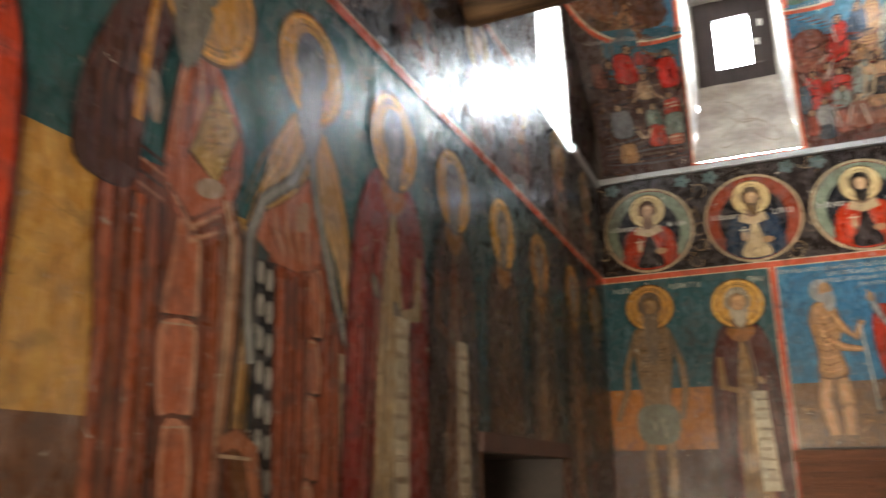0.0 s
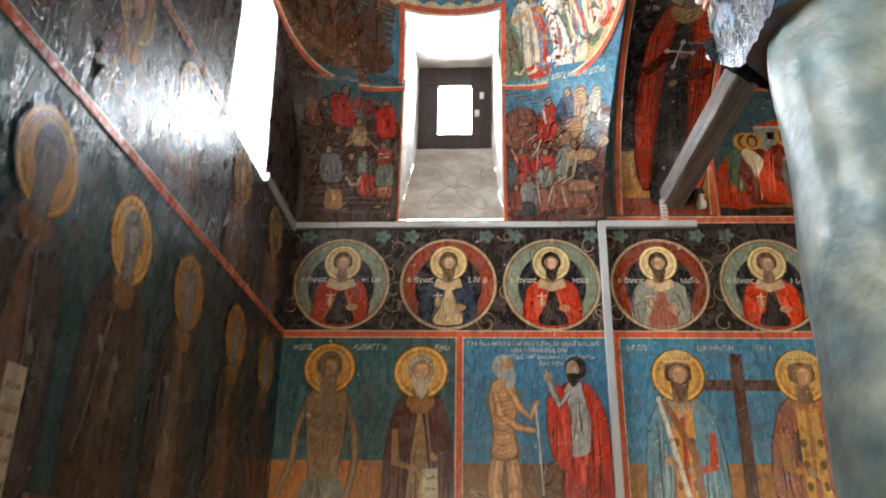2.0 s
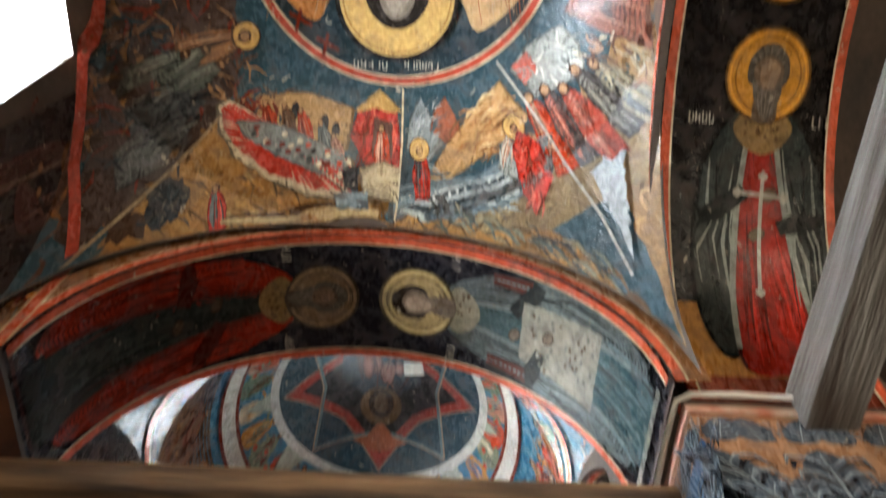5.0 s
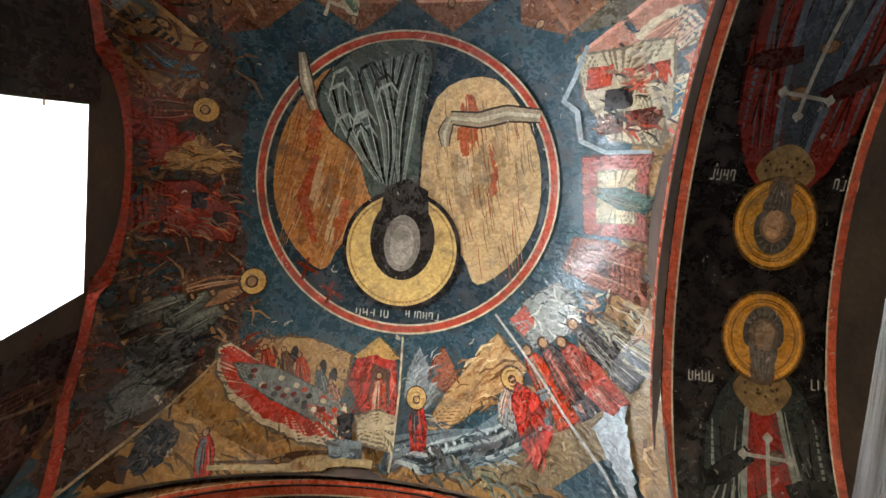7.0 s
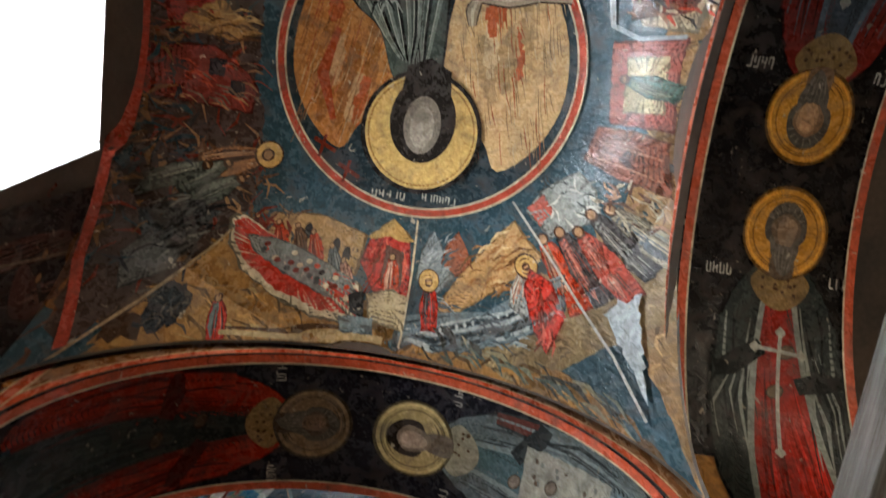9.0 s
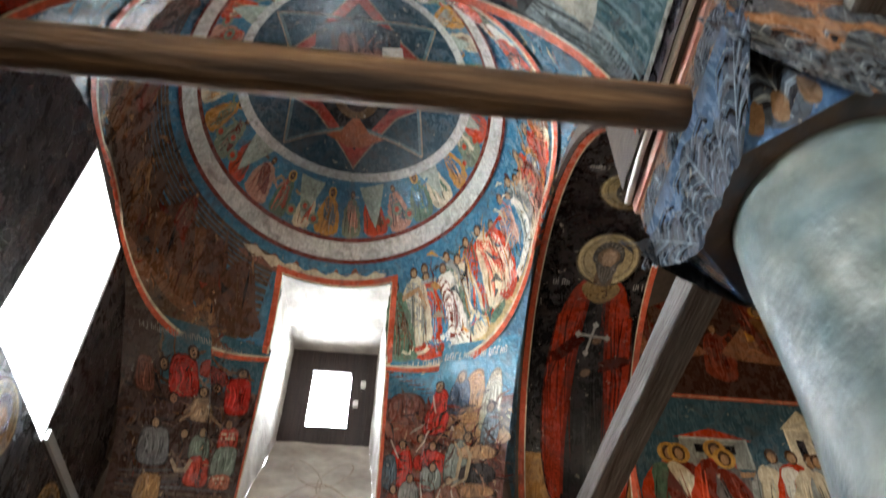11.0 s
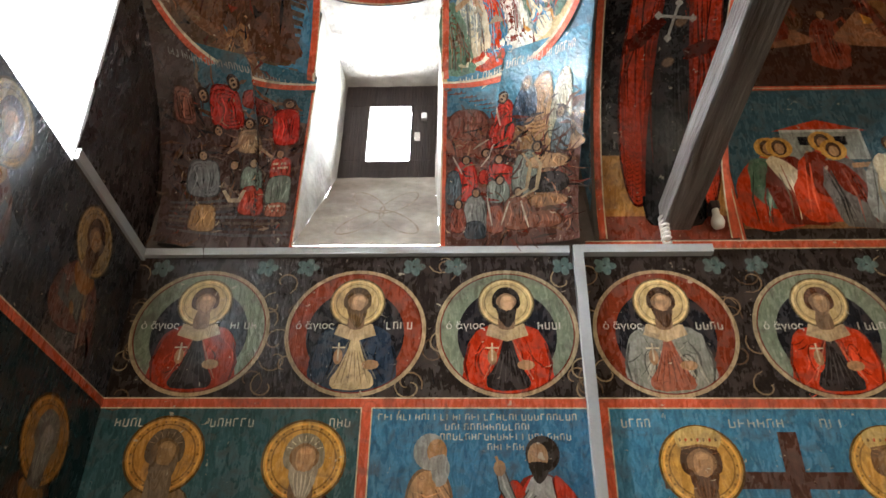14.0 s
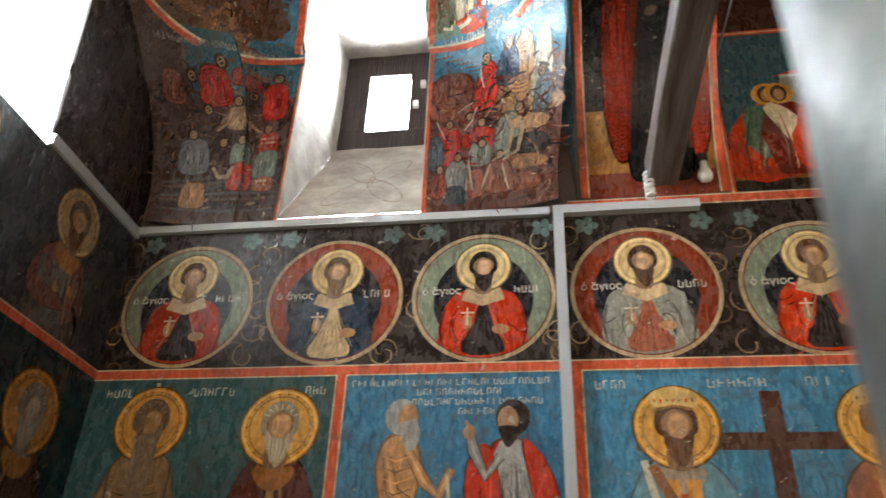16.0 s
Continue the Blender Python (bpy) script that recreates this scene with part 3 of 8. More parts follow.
class Canvas:
    """Collects painted shapes on a surface; each new shape lies a hair above the last."""

    def __init__(self, surf, step=None, base=0.0022, seed=1):
        self.surf, self.step, self.inc = surf, step, 0.00003 if step else 0.000009
        self.lift, self.base, self.rng = base, base, random.Random(seed)
        self.verts, self.faces, self.cols, self.turns, self.floor = [], [], [], 0, base

    def layer(self):
        """Start again near the wall; neighbours take turns so that they never share a plane."""
        self.turns += 1
        self.lift = self.base + 0.0016 + (0.005 * (self.turns % 2) if self.step else 0.0016 * (self.turns % 3))

    def ground(self):
        self.lift = self.base

    def slot(self):
        """The next thin layer for a small figure of a crowd."""
        self.turns += 1
        self.lift = self.floor + (0.0005 if self.step else 0.0002) * (self.turns % 9)

    def put(self, uv):
        p, n = self.surf(*uv)
        self.verts.append(p + n * self.lift)
        return len(self.verts) - 1

    def up(self):
        self.lift += self.inc

    def face(self, ids, col):
        self.faces.append(ids)
        self.cols.append(col)

    def star(self, pts, col, centre=None, jitter=0.0, vary=0.0):
        """A filled shape that can be seen whole from its centre."""
        self.up()
        out = []
        st = self.step or 1e9
        for a, b in zip(pts, pts[1:] + pts[:1]):
            k = max(1, int(math.ceil(math.dist(a, b) / st))) if self.step else 1
            out += [(a[0] + (b[0] - a[0]) * i / k, a[1] + (b[1] - a[1]) * i / k) for i in range(k)]
        jitter = max(jitter, 0.0)
        if jitter:
            out = [(x + self.rng.uniform(-jitter, jitter), y + self.rng.uniform(-jitter, jitter)) for x, y in out]
        cx = centre or (sum(p[0] for p in out) / len(out), sum(p[1] for p in out) / len(out))
        m = max(1, int(math.ceil(max(math.dist(p, cx) for p in out) / st))) if self.step else 1
        c0 = self.put(cx)
        prev = None
        for j in range(1, m + 1):
            ring = [self.put((cx[0] + (p[0] - cx[0]) * j / m, cx[1] + (p[1] - cx[1]) * j / m)) for p in out]
            for i in range(len(ring)):
                k = (i + 1) % len(ring)
                c = shade(col, 1 + self.rng.uniform(-vary, vary)) if vary else col
                self.face((c0, ring[i], ring[k]) if prev is None else (prev[i], ring[i], ring[k], prev[k]), c)
            prev = ring

    def blob(self, pts, col, centre=None, jitter=0.0):
        """A filled shape with a rounded outline through its points."""
        n = len(pts)
        out = []
        for i in range(n):
            p0, p1, p2, p3 = (Vector(pts[(i + k) % n]) for k in (-1, 0, 1, 2))
            for t in (0.0, 0.25, 0.5, 0.75):
                q = 0.5 * (2 * p1 + (p2 - p0) * t + (2 * p0 - 5 * p1 + 4 * p2 - p3) * t * t + (3 * p1 - p0 - 3 * p2 + p3) * t ** 3)
                out.append((q.x, q.y))
        self.star(out, col, centre, jitter)

    def oval(self, x, y, rx, ry, col, n=22, turn=0.0, jitter=0.0):
        c, s = math.cos(turn), math.sin(turn)
        self.star([(x + rx * math.cos(a) * c - ry * math.sin(a) * s, y + rx * math.cos(a) * s + ry * math.sin(a) * c)
                   for a in [2 * math.pi * i / n for i in range(n)]], col, (x, y), jitter)

    def ring(self, x, y, r, w, col, n=40, ry=None):
        self.stroke([(x + r * math.cos(2 * math.pi * i / n), y + (ry or r) * math.sin(2 * math.pi * i / n)) for i in range(n + 1)], w, col)

    def rect(self, x0, y0, x1, y1, col, vary=0.0, cell=0.3):
        self.up()
        st = min(self.step or cell, cell)
        nx, ny = max(1, int(math.ceil(abs(x1 - x0) / st))), max(1, int(math.ceil(abs(y1 - y0) / st)))
        g = [[self.put((x0 + (x1 - x0) * i / nx, y0 + (y1 - y0) * j / ny)) for j in range(ny + 1)] for i in range(nx + 1)]
        for i in range(nx):
            for j in range(ny):
                self.face((g[i][j], g[i + 1][j], g[i + 1][j + 1], g[i][j + 1]), col)

    def stroke(self, pts, w, col, taper=0.0):
        """A brush line; taper narrows its ends."""
        self.up()
        if self.step:
            fine = []
            for a, b in zip(pts, pts[1:]):
                k = max(1, int(math.ceil(math.dist(a, b) / self.step)))
                fine += [(a[0] + (b[0] - a[0]) * i / k, a[1] + (b[1] - a[1]) * i / k) for i in range(k)]
            pts = fine + [pts[-1]]
        prev = None
        n = len(pts)
        for i, p in enumerate(pts):
            a, b = pts[max(0, i - 1)], pts[min(n - 1, i + 1)]
            d = math.dist(a, b) or 1e-6
            nx, ny = -(b[1] - a[1]) / d, (b[0] - a[0]) / d
            k = w / 2 * (1 - taper * abs(2 * i / max(1, n - 1) - 1))
            q = (self.put((p[0] + nx * k, p[1] + ny * k)), self.put((p[0] - nx * k, p[1] - ny * k)))
            if prev:
                self.face((prev[0], q[0], q[1], prev[1]), col)
            prev = q

    def done(self, name, parent=None, label=""):
        me = bpy.data.meshes.new(name)
        me.from_pydata([tuple(v) for v in self.verts], [], self.faces)
        at = me.attributes.new("pigment", "FLOAT_COLOR", "FACE")
        at.data.foreach_set("color", [v for c in self.cols for v in (*c, 1.0)])
        me.materials.append(FRESCO)
        ob = new(name, me)
        ob.parent = parent
        if label:
            ob["label"] = label
        self.verts, self.faces, self.cols = [], [], []
        self.lift += 0.00003
        return ob


def bars(c, x, y, w, h, n, col=(0.44, 0.41, 0.35)):
    """Lettering that cannot be read: small upright bars."""
    for i in range(n):
        a = x + w * (i + 0.15) / n
        b = x + w * (i + 0.7) / n
        k = c.rng.random()
        t = min(0.22 * (b - a) + 0.002, 0.006)
        c.stroke([(a, y), (a, y + h)], t, col)
        if k < 0.6:
            c.stroke([(b, y), (b, y + h * c.rng.uniform(0.6, 1))], t, col)
        if k < 0.8:
            yy = y + h * c.rng.choice((0.0, 0.5, 1.0))
            c.stroke([(a, yy), (b, yy)], t, col)


def tint(c, col, light=0.3):
    """A darker or lighter tone of a garment's colour."""
    r = c.rng.random()
    if r < 0.58:
        return shade(col, c.rng.uniform(0.2, 0.5))
    return blend(shade(col, 1.6), CREAM, c.rng.uniform(0.3, 1.0) * light * min(1.0, 0.2 + 3 * sum(col) / 3))


def folds(c, top, bottom, x0, x1, col, n=7, w=0.014, light=0.3):
    """Painted drapery: lit lobes with dark edges, long falls and hooked pleats."""
    r = c.rng
    xm, hw, h = (x0 + x1) / 2, (x1 - x0) / 2, top - bottom
    for i in range(max(2, n // 3)):
        k = 2 * (i + 0.5) / max(2, n // 3) - 1 + r.uniform(-0.2, 0.2)
        q = r.uniform(0.35, 0.7)
        x, y = xm + k * hw * 0.6, top - h * q
        lw, lh = hw * r.uniform(0.1, 0.2), h * r.uniform(0.1, 0.24)
        lean = r.uniform(-0.3, 0.3) * lw
        lobe = [(x - lw, y), (x - 0.5 * lw + lean, y + lh), (x + 0.5 * lw + lean, y + 0.9 * lh), (x + lw, y), (x + 0.6 * lw, y - 0.9 * lh), (x - 0.4 * lw, y - lh)]
        c.blob([(x + (p - x) * 1.3, y + (v - y) * 1.08) for p, v in lobe], shade(col, 0.4), (x, y))
        lum = min(1.0, 0.25 + 3 * sum(col) / 3)
        c.blob(lobe, blend(shade(col, 1.3), CREAM, 0.35 * light * lum), (x, y))
        c.blob([(x + (p - x) * 0.5, y + (v - y) * 0.7) for p, v in lobe], blend(shade(col, 1.7), CREAM, 0.9 * light * lum), (x, y))
    for i in range(n):
        k = 2 * (i + 0.5) / n - 1 + r.uniform(-0.1, 0.1)
        a, b = r.uniform(0.0, 0.5), r.uniform(0.6, 1.0)
        bend = r.uniform(-0.3, 0.3) * hw
        pts = []
        for j in range(9):
            q = a + (b - a) * j / 8
            half = hw * (0.6 + 0.4 * q)
            pts.append((xm + k * half + bend * math.sin(math.pi * j / 8), top - h * q))
        c.stroke(pts, w * r.uniform(0.5, 1.7), tint(c, col, light), 0.85)
    for i in range(n + 3):
        x, y = xm + hw * r.uniform(-0.7, 0.7), top - h * r.uniform(0.05, 0.85)
        s = r.choice((-1, 1)) * hw * r.uniform(0.15, 0.5)
        d = abs(s) * r.uniform(0.4, 1.4)
        c.stroke([(x, y), (x + 0.3 * s, y - 0.45 * d), (x + 0.6 * s, y - 0.8 * d), (x + s, y - d), (x + 1.12 * s, y - 0.8 * d)], w * r.uniform(0.35, 0.9), tint(c, col, light), 0.85)


def halo(c, x, y, r, col=GOLD, fancy=True):
    c.oval(x, y, r * 1.06, r * 1.06, shade(col, 0.22), 36)
    c.oval(x, y, r, r, col, 36)
    c.ring(x, y, r * 0.93, r * 0.05, shade(col, 1.5))
    c.ring(x, y, r * 0.8, r * 0.04, shade(col, 0.5))
    if fancy:
        for i in range(22):
            a = 2 * math.pi * i / 22
            c.oval(x + 0.87 * r * math.cos(a), y + 0.87 * r * math.sin(a), r * 0.035, r * 0.035, shade(col, 0.45), 6)


def head(c, x, y, r, hair=BROWN, skin=FLESH, beard=True):
    """A plain painted head: dark hair, a lighter face shape in it, no features."""
    c.blob([(x - 0.44 * r, y - 0.15 * r), (x - 0.46 * r, y + 0.3 * r), (x - 0.2 * r, y + 0.62 * r), (x + 0.2 * r, y + 0.62 * r), (x + 0.46 * r, y + 0.3 * r), (x + 0.44 * r, y - 0.15 * r), (x, y - 0.3 * r)], shade(hair, 0.6), (x, y + 0.1 * r))
    c.blob([(x - 0.2 * r, y - 0.3 * r), (x + 0.2 * r, y - 0.3 * r), (x + 0.26 * r, y - 0.95 * r), (x - 0.26 * r, y - 0.95 * r)], shade(skin, 0.5), (x, y - 0.6 * r))
    for k in range(7):
        a = math.pi * (0.1 + 0.8 * k / 6)
        c.stroke([(x + 0.3 * r * math.cos(a), y + 0.2 * r + 0.26 * r * math.sin(a)), (x + 0.44 * r * math.cos(a), y + 0.18 * r + 0.42 * r * math.sin(a))], 0.05 * r, shade(hair, 1.5), 0.6)
    c.blob([(x - 0.32 * r, y + 0.2 * r), (x, y + 0.42 * r), (x + 0.34 * r, y + 0.2 * r), (x + 0.32 * r, y - 0.12 * r), (x + 0.18 * r, y - 0.42 * r), (x - 0.12 * r, y - 0.42 * r), (x - 0.3 * r, y - 0.12 * r)], shade(skin, 0.62), (x, y))
    c.blob([(x - 0.16 * r, y + 0.22 * r), (x + 0.04 * r, y + 0.34 * r), (x + 0.26 * r, y + 0.2 * r), (x + 0.24 * r, y - 0.1 * r), (x + 0.1 * r, y - 0.34 * r), (x - 0.06 * r, y - 0.3 * r), (x - 0.18 * r, y - 0.08 * r)], shade(skin, 1.15), (x + 0.04 * r, y))
    c.blob([(x - 0.08 * r, y + 0.26 * r), (x + 0.14 * r, y + 0.28 * r), (x + 0.16 * r, y + 0.16 * r), (x - 0.08 * r, y + 0.15 * r)], shade(skin, 1.5), None)
    if beard:
        c.blob([(x - 0.34 * r, y - 0.05 * r), (x - 0.16 * r, y - 0.24 * r), (x + 0.16 * r, y - 0.26 * r), (x + 0.36 * r, y - 0.05 * r), (x + 0.3 * r, y - 0.55 * r), (x + 0.04 * r, y - 0.95 * r), (x - 0.26 * r, y - 0.55 * r)], shade(hair, 0.8), (x + 0.02 * r, y - 0.5 * r), 0.02 * r)
        for k in (-0.2, -0.1, 0.0, 0.1, 0.22):
            c.stroke([(x + k * r, y - 0.3 * r), (x + k * r * 0.9, y - 0.55 * r), (x + k * r * 0.5, y - 0.85 * r)], 0.035 * r, shade(hair, 1.35), 0.7)


def saint(c, name, panel, x, base, h, robe, mantle, tunic=None, hr=0.16, hcol=GOLD, hair=BROWN, skin=FLESH, lean=0.0, scroll=False, stripe=None, beard=True, wide=0.26, label="", cape=False):
    """A standing robed figure as plain painted shapes; its halo is a part of it."""
    c.layer()
    top = base + h
    hy = top - hr
    sh = hy - hr * 1.15
    fig = c
    r = fig.rng
    k = wide / 0.26
    hem = base
    body = [(x - 0.06, sh + 0.06), (x + 0.06, sh + 0.06), (x + 0.15 * k, sh - 0.01), (x + 0.2 * k, sh - 0.14 * h), (x + 0.21 * k, sh - 0.34 * h), (x + 0.23 * k + lean, hem + 0.1 * h), (x + 0.21 * k + lean, hem),
            (x, hem - 0.012), (x - 0.2 * k, hem), (x - 0.22 * k, hem + 0.12 * h), (x - 0.2 * k, sh - 0.34 * h), (x - 0.21 * k, sh - 0.14 * h), (x - 0.15 * k, sh - 0.01)]
    c0 = (x, sh - 0.4 * h)
    fig.blob([(c0[0] + (p - c0[0]) * 1.035, v) for p, v in body], shade(robe, 0.18), c0, 0.003)
    fig.blob(body, robe, c0, 0.004)
    for s in (-1, 1):
        fig.stroke([(x + s * 0.17 * k, sh - 0.1 * h), (x + s * 0.175 * k, sh - 0.4 * h), (x + s * 0.19 * k, hem + 0.04)], 0.05 * k, shade(robe, 0.5), 0.5)
    folds(fig, sh - 0.1 * h, hem + 0.02, x - 0.17 * k, x + 0.17 * k, robe, 13, 0.012, 0.3)
    if tunic:
        fig.blob([(x - 0.045, sh + 0.01), (x + 0.055, sh + 0.01), (x + 0.09 * k, hem + 0.45 * h), (x + 0.1 * k, hem + 0.05), (x, hem + 0.015), (x - 0.09 * k, hem + 0.05), (x - 0.08 * k, hem + 0.45 * h)], shade(tunic, 0.85), (x, hem + 0.4 * h), 0.003)
        folds(fig, sh - 0.08, hem + 0.05, x - 0.08 * k, x + 0.09 * k, tunic, 9, 0.009, 0.3)
    # mantle: one side falls long, the other is caught up over the arm
    up = r.choice((-1, 1))
    long = [(x + up * 0.02, sh + 0.055), (x + up * 0.15 * k, sh), (x + up * 0.225 * k, sh - 0.16 * h), (x + up * 0.24 * k, sh - 0.42 * h), (x + up * 0.23 * k, hem + 0.18 * h), (x + up * 0.14 * k, hem + 0.13 * h), (x + up * 0.1 * k, sh - 0.4 * h), (x + up * 0.06 * k, sh - 0.18 * h)]
    short = [(x - up * 0.02, sh + 0.055), (x - up * 0.15 * k, sh), (x - up * 0.23 * k, sh - 0.14 * h), (x - up * 0.245 * k, sh - 0.3 * h), (x - up * 0.15 * k, sh - 0.4 * h), (x + up * 0.1 * k, sh - 0.33 * h), (x - up * 0.02 * k, sh - 0.25 * h), (x - up * 0.1 * k, sh - 0.16 * h)]
    if cape:
        short = [(x - (p - x), v) for p, v in long]
    for pts, mid, z0, z1 in ((long, (x + up * 0.15 * k, sh - 0.25 * h), sh, hem + 0.2 * h), (short, (x - up * 0.15 * k, sh - 0.22 * h), sh, hem + 0.2 * h if cape else sh - 0.36 * h)):
        fig.blob([(mid[0] + (p - mid[0]) * 1.09, mid[1] + (v - mid[1]) * 1.02) for p, v in pts], shade(mantle, 0.22), mid, 0.003)
        fig.blob(pts, mantle, mid, 0.004)
        folds(fig, z0 - 0.02, z1, mid[0] - 0.075 * k, mid[0] + 0.075 * k, mantle, 9, 0.011, 0.28)
    fig.stroke([(x + up * 0.03, sh + 0.03), (x + up * 0.08 * k, sh - 0.2 * h), (x + up * 0.12 * k, sh - 0.42 * h), (x + up * 0.17 * k, hem + 0.15 * h)], 0.012, blend(mantle, CREAM, 0.3), 0.3)
    # collar and arm
    fig.blob([(x - 0.09, sh + 0.015), (x, sh + 0.06), (x + 0.09, sh + 0.015), (x + 0.06, sh - 0.05), (x, sh - 0.075), (x - 0.06, sh - 0.05)], blend(mantle, OCHRE, 0.45), (x, sh - 0.005))
    fig.stroke([(x - up * 0.17 * k, sh - 0.1 * h), (x - up * 0.16 * k, sh - 0.22 * h), (x - up * 0.05 * k, sh - 0.24 * h)], 0.06 * k, shade(tunic or robe, 0.8), 0.4)
    if stripe:
        for s in (-1, 1):
            fig.stroke([(x + s * 0.04, sh - 0.02), (x + s * 0.05, base + 0.06)], 0.055, stripe)
            for i in range(9):
                fig.oval(x + s * 0.05, base + 0.1 + i * (sh - base - 0.2) / 9, 0.02, 0.03, shade(stripe, 0.3), 8)
    for q in ((-up * 0.03, 0.235), (up * 0.1, 0.2)):
        fig.oval(x + q[0] * k, sh - q[1] * h, 0.024 * k, 0.038 * k, shade(skin, 0.5), 10, 0.6)
        fig.oval(x + q[0] * k, sh - q[1] * h, 0.019 * k, 0.032 * k, skin, 10, 0.6)
    if scroll:
        fig.star([(x + 0.02, sh - 0.24 * h), (x + 0.12, sh - 0.24 * h), (x + 0.14, sh - 0.62 * h), (x + 0.03, sh - 0.62 * h)], CREAM, None, 0.004)
        for i in range(9):
            bars(fig, x + 0.04, sh - (0.28 + 0.038 * i) * h, 0.08, 0.02, 5, shade(BROWN, 0.8))
    ob = fig.done(name, panel, label)
    if hcol:
        halo(c, x, hy, hr, hcol)
        c.done("halo", ob)
    head(c, x, hy, hr * 1.05, hair, skin, beard)
    c.done("head", ob)
    return ob


PALETTE = [RED, RED, DEEPRED, BLUE, GREEN, CREAM, OCHRE, BROWN, GREY, SLATE, PINK, SAGE, WHITE]


def tiny(c, x, y, h, col, haloed=False, skin=FLESH, second=None):
    """A small painted figure of a crowd: a robe and a dot for its head."""
    r = c.rng
    c.slot()
    w = h * r.uniform(0.17, 0.27)
    l = r.uniform(-0.15, 0.15) * h
    c.blob([(x - w * 0.5 + l, y + h * 0.78), (x + w * 0.5 + l, y + h * 0.78), (x + w * 1.1 + l * 0.6, y + h * 0.4), (x + w, y), (x - w * 0.9, y), (x - w * 1.1 + l * 0.5, y + h * 0.45)], col, (x + l * 0.4, y + h * 0.4), h * 0.02)
    second = second or r.choice(PALETTE)
    c.blob([(x - w * 0.7 + l, y + h * 0.74), (x + w * 0.2 + l, y + h * 0.7), (x + w * 0.9, y + h * 0.2), (x - w * 0.3, y + h * 0.3)], second, None, h * 0.015)
    for i in range(8):
        a = x + w * r.uniform(-0.8, 0.8)
        c.stroke([(a + l * 0.7, y + h * r.uniform(0.5, 0.7)), (a + l * 0.2, y + h * 0.3), (a + w * r.uniform(-0.2, 0.2), y + h * 0.03)], h * r.uniform(0.015, 0.032), tint(c, r.choice((col, second)), 0.35), 0.7)
    if r.random() < 0.6:
        s = r.choice((-1, 1))
        c.stroke([(x + l + s * w * 0.5, y + h * 0.7), (x + s * w * 1.5, y + h * r.uniform(0.45, 0.85)), (x + s * w * 2.0, y + h * r.uniform(0.5, 1.0))], h * 0.06, r.choice((col, second, skin)))
    if haloed:
        c.oval(x + l * 1.1, y + h * 0.9, h * 0.13, h * 0.13, GOLD, 14)
    c.oval(x + l * 1.1, y + h * 0.9, h * 0.075, h * 0.1, shade(BROWN, 0.6), 10)
    c.oval(x + l * 1.1, y + h * 0.885, h * 0.05, h * 0.07, skin, 9)


def house(c, x, y, w, h, col, roof):
    c.rect(x, y, x + w, y + h, col)
    c.star([(x - 0.1 * w, y + h), (x + 1.1 * w, y + h), (x + 0.5 * w, y + h * 1.4)], roof, (x + 0.5 * w, y + h * 1.1))
    for k in (0.2, 0.6):
        c.rect(x + k * w, y + 0.5 * h, x + (k + 0.2) * w, y + 0.8 * h, BLACK)
    c.rect(x + 0.35 * w, y, x + 0.65 * w, y + 0.4 * h, shade(BROWN, 0.5))
    c.stroke([(x, y), (x, y + h), (x + w, y + h), (x + w, y)], w * 0.05, shade(col, 1.6))


def hill(c, x, y, w, h, col):
    """A painted rock with lit ledges."""
    r = c.rng
    c.slot()
    pts = [(x - w / 2, y)]
    for i in range(1, 7):
        pts.append((x - w / 2 + w * i / 7, y + h * (1 - abs(2 * i / 7 - 1)) * r.uniform(0.7, 1.15)))
    pts += [(x + w / 2, y), (x, y - 0.1 * h)]
    c.blob(pts, col, (x, y + 0.25 * h), w * 0.006)
    for i in range(14):
        a, b = x + w * r.uniform(-0.38, 0.38), y + h * r.uniform(0.0, 0.65)
        l = w * r.uniform(0.06, 0.2)
        c.stroke([(a, b), (a + 0.3 * l, b + 0.25 * l), (a + 0.7 * l, b + 0.2 * l), (a + l, b - 0.2 * l)], 0.025 * w * r.uniform(0.5, 1.4), shade(col, r.choice((0.3, 0.45, 0.6, 1.5, 2.0))), 0.8)


def crowd(c, x0, y0, x1, y1, sky, ground, n, size, seed, haloes=0.2, houses=1, hills=2, palette=None, inside=None):
    """A painted story scene: sky, rocks, houses and rows of small robed figures."""
    r = c.rng = random.Random(seed)
    c.floor = c.base + 0.002 + (0.003 if c.step else 0)
    w, h = x1 - x0, y1 - y0
    ok = inside or (lambda x, y: True)
    for i in range(hills):
        x = x0 + w * (i + 0.5 + r.uniform(-0.2, 0.2)) / hills
        if ok(x, y0 + 0.55 * h):
            hill(c, x, y0 + 0.3 * h, w / max(1, hills) * 0.95, 0.55 * h, shade(ground, r.uniform(0.8, 2.0)))
    for i in range(houses):
        x = x0 + w * r.uniform(0.05, 0.75)
        if ok(x, y0 + 0.6 * h) and ok(x + 0.2 * w, y0 + 0.8 * h):
            house(c, x, y0 + 0.45 * h, w * 0.17, h * 0.25, r.choice((CREAM, PINK, OCHRE)), r.choice((RED, BROWN)))
    spots = []
    for i in range(n):
        spots.append((r.uniform(0.06, 0.94), r.uniform(0.02, 0.62)))
    c.floor = c.base + 0.002 + (0.003 if c.step else 0)
    for a, b in sorted(spots, key=lambda q: -q[1]):
        x, y = x0 + a * w, y0 + b * h
        if ok(x, y) and ok(x, y + size):
            tiny(c, x, y, size * r.uniform(0.8, 1.15), shade(r.choice(palette or PALETTE), r.uniform(0.6, 1.2)), r.random() < haloes, FLESH, r.choice(palette) if palette else None)


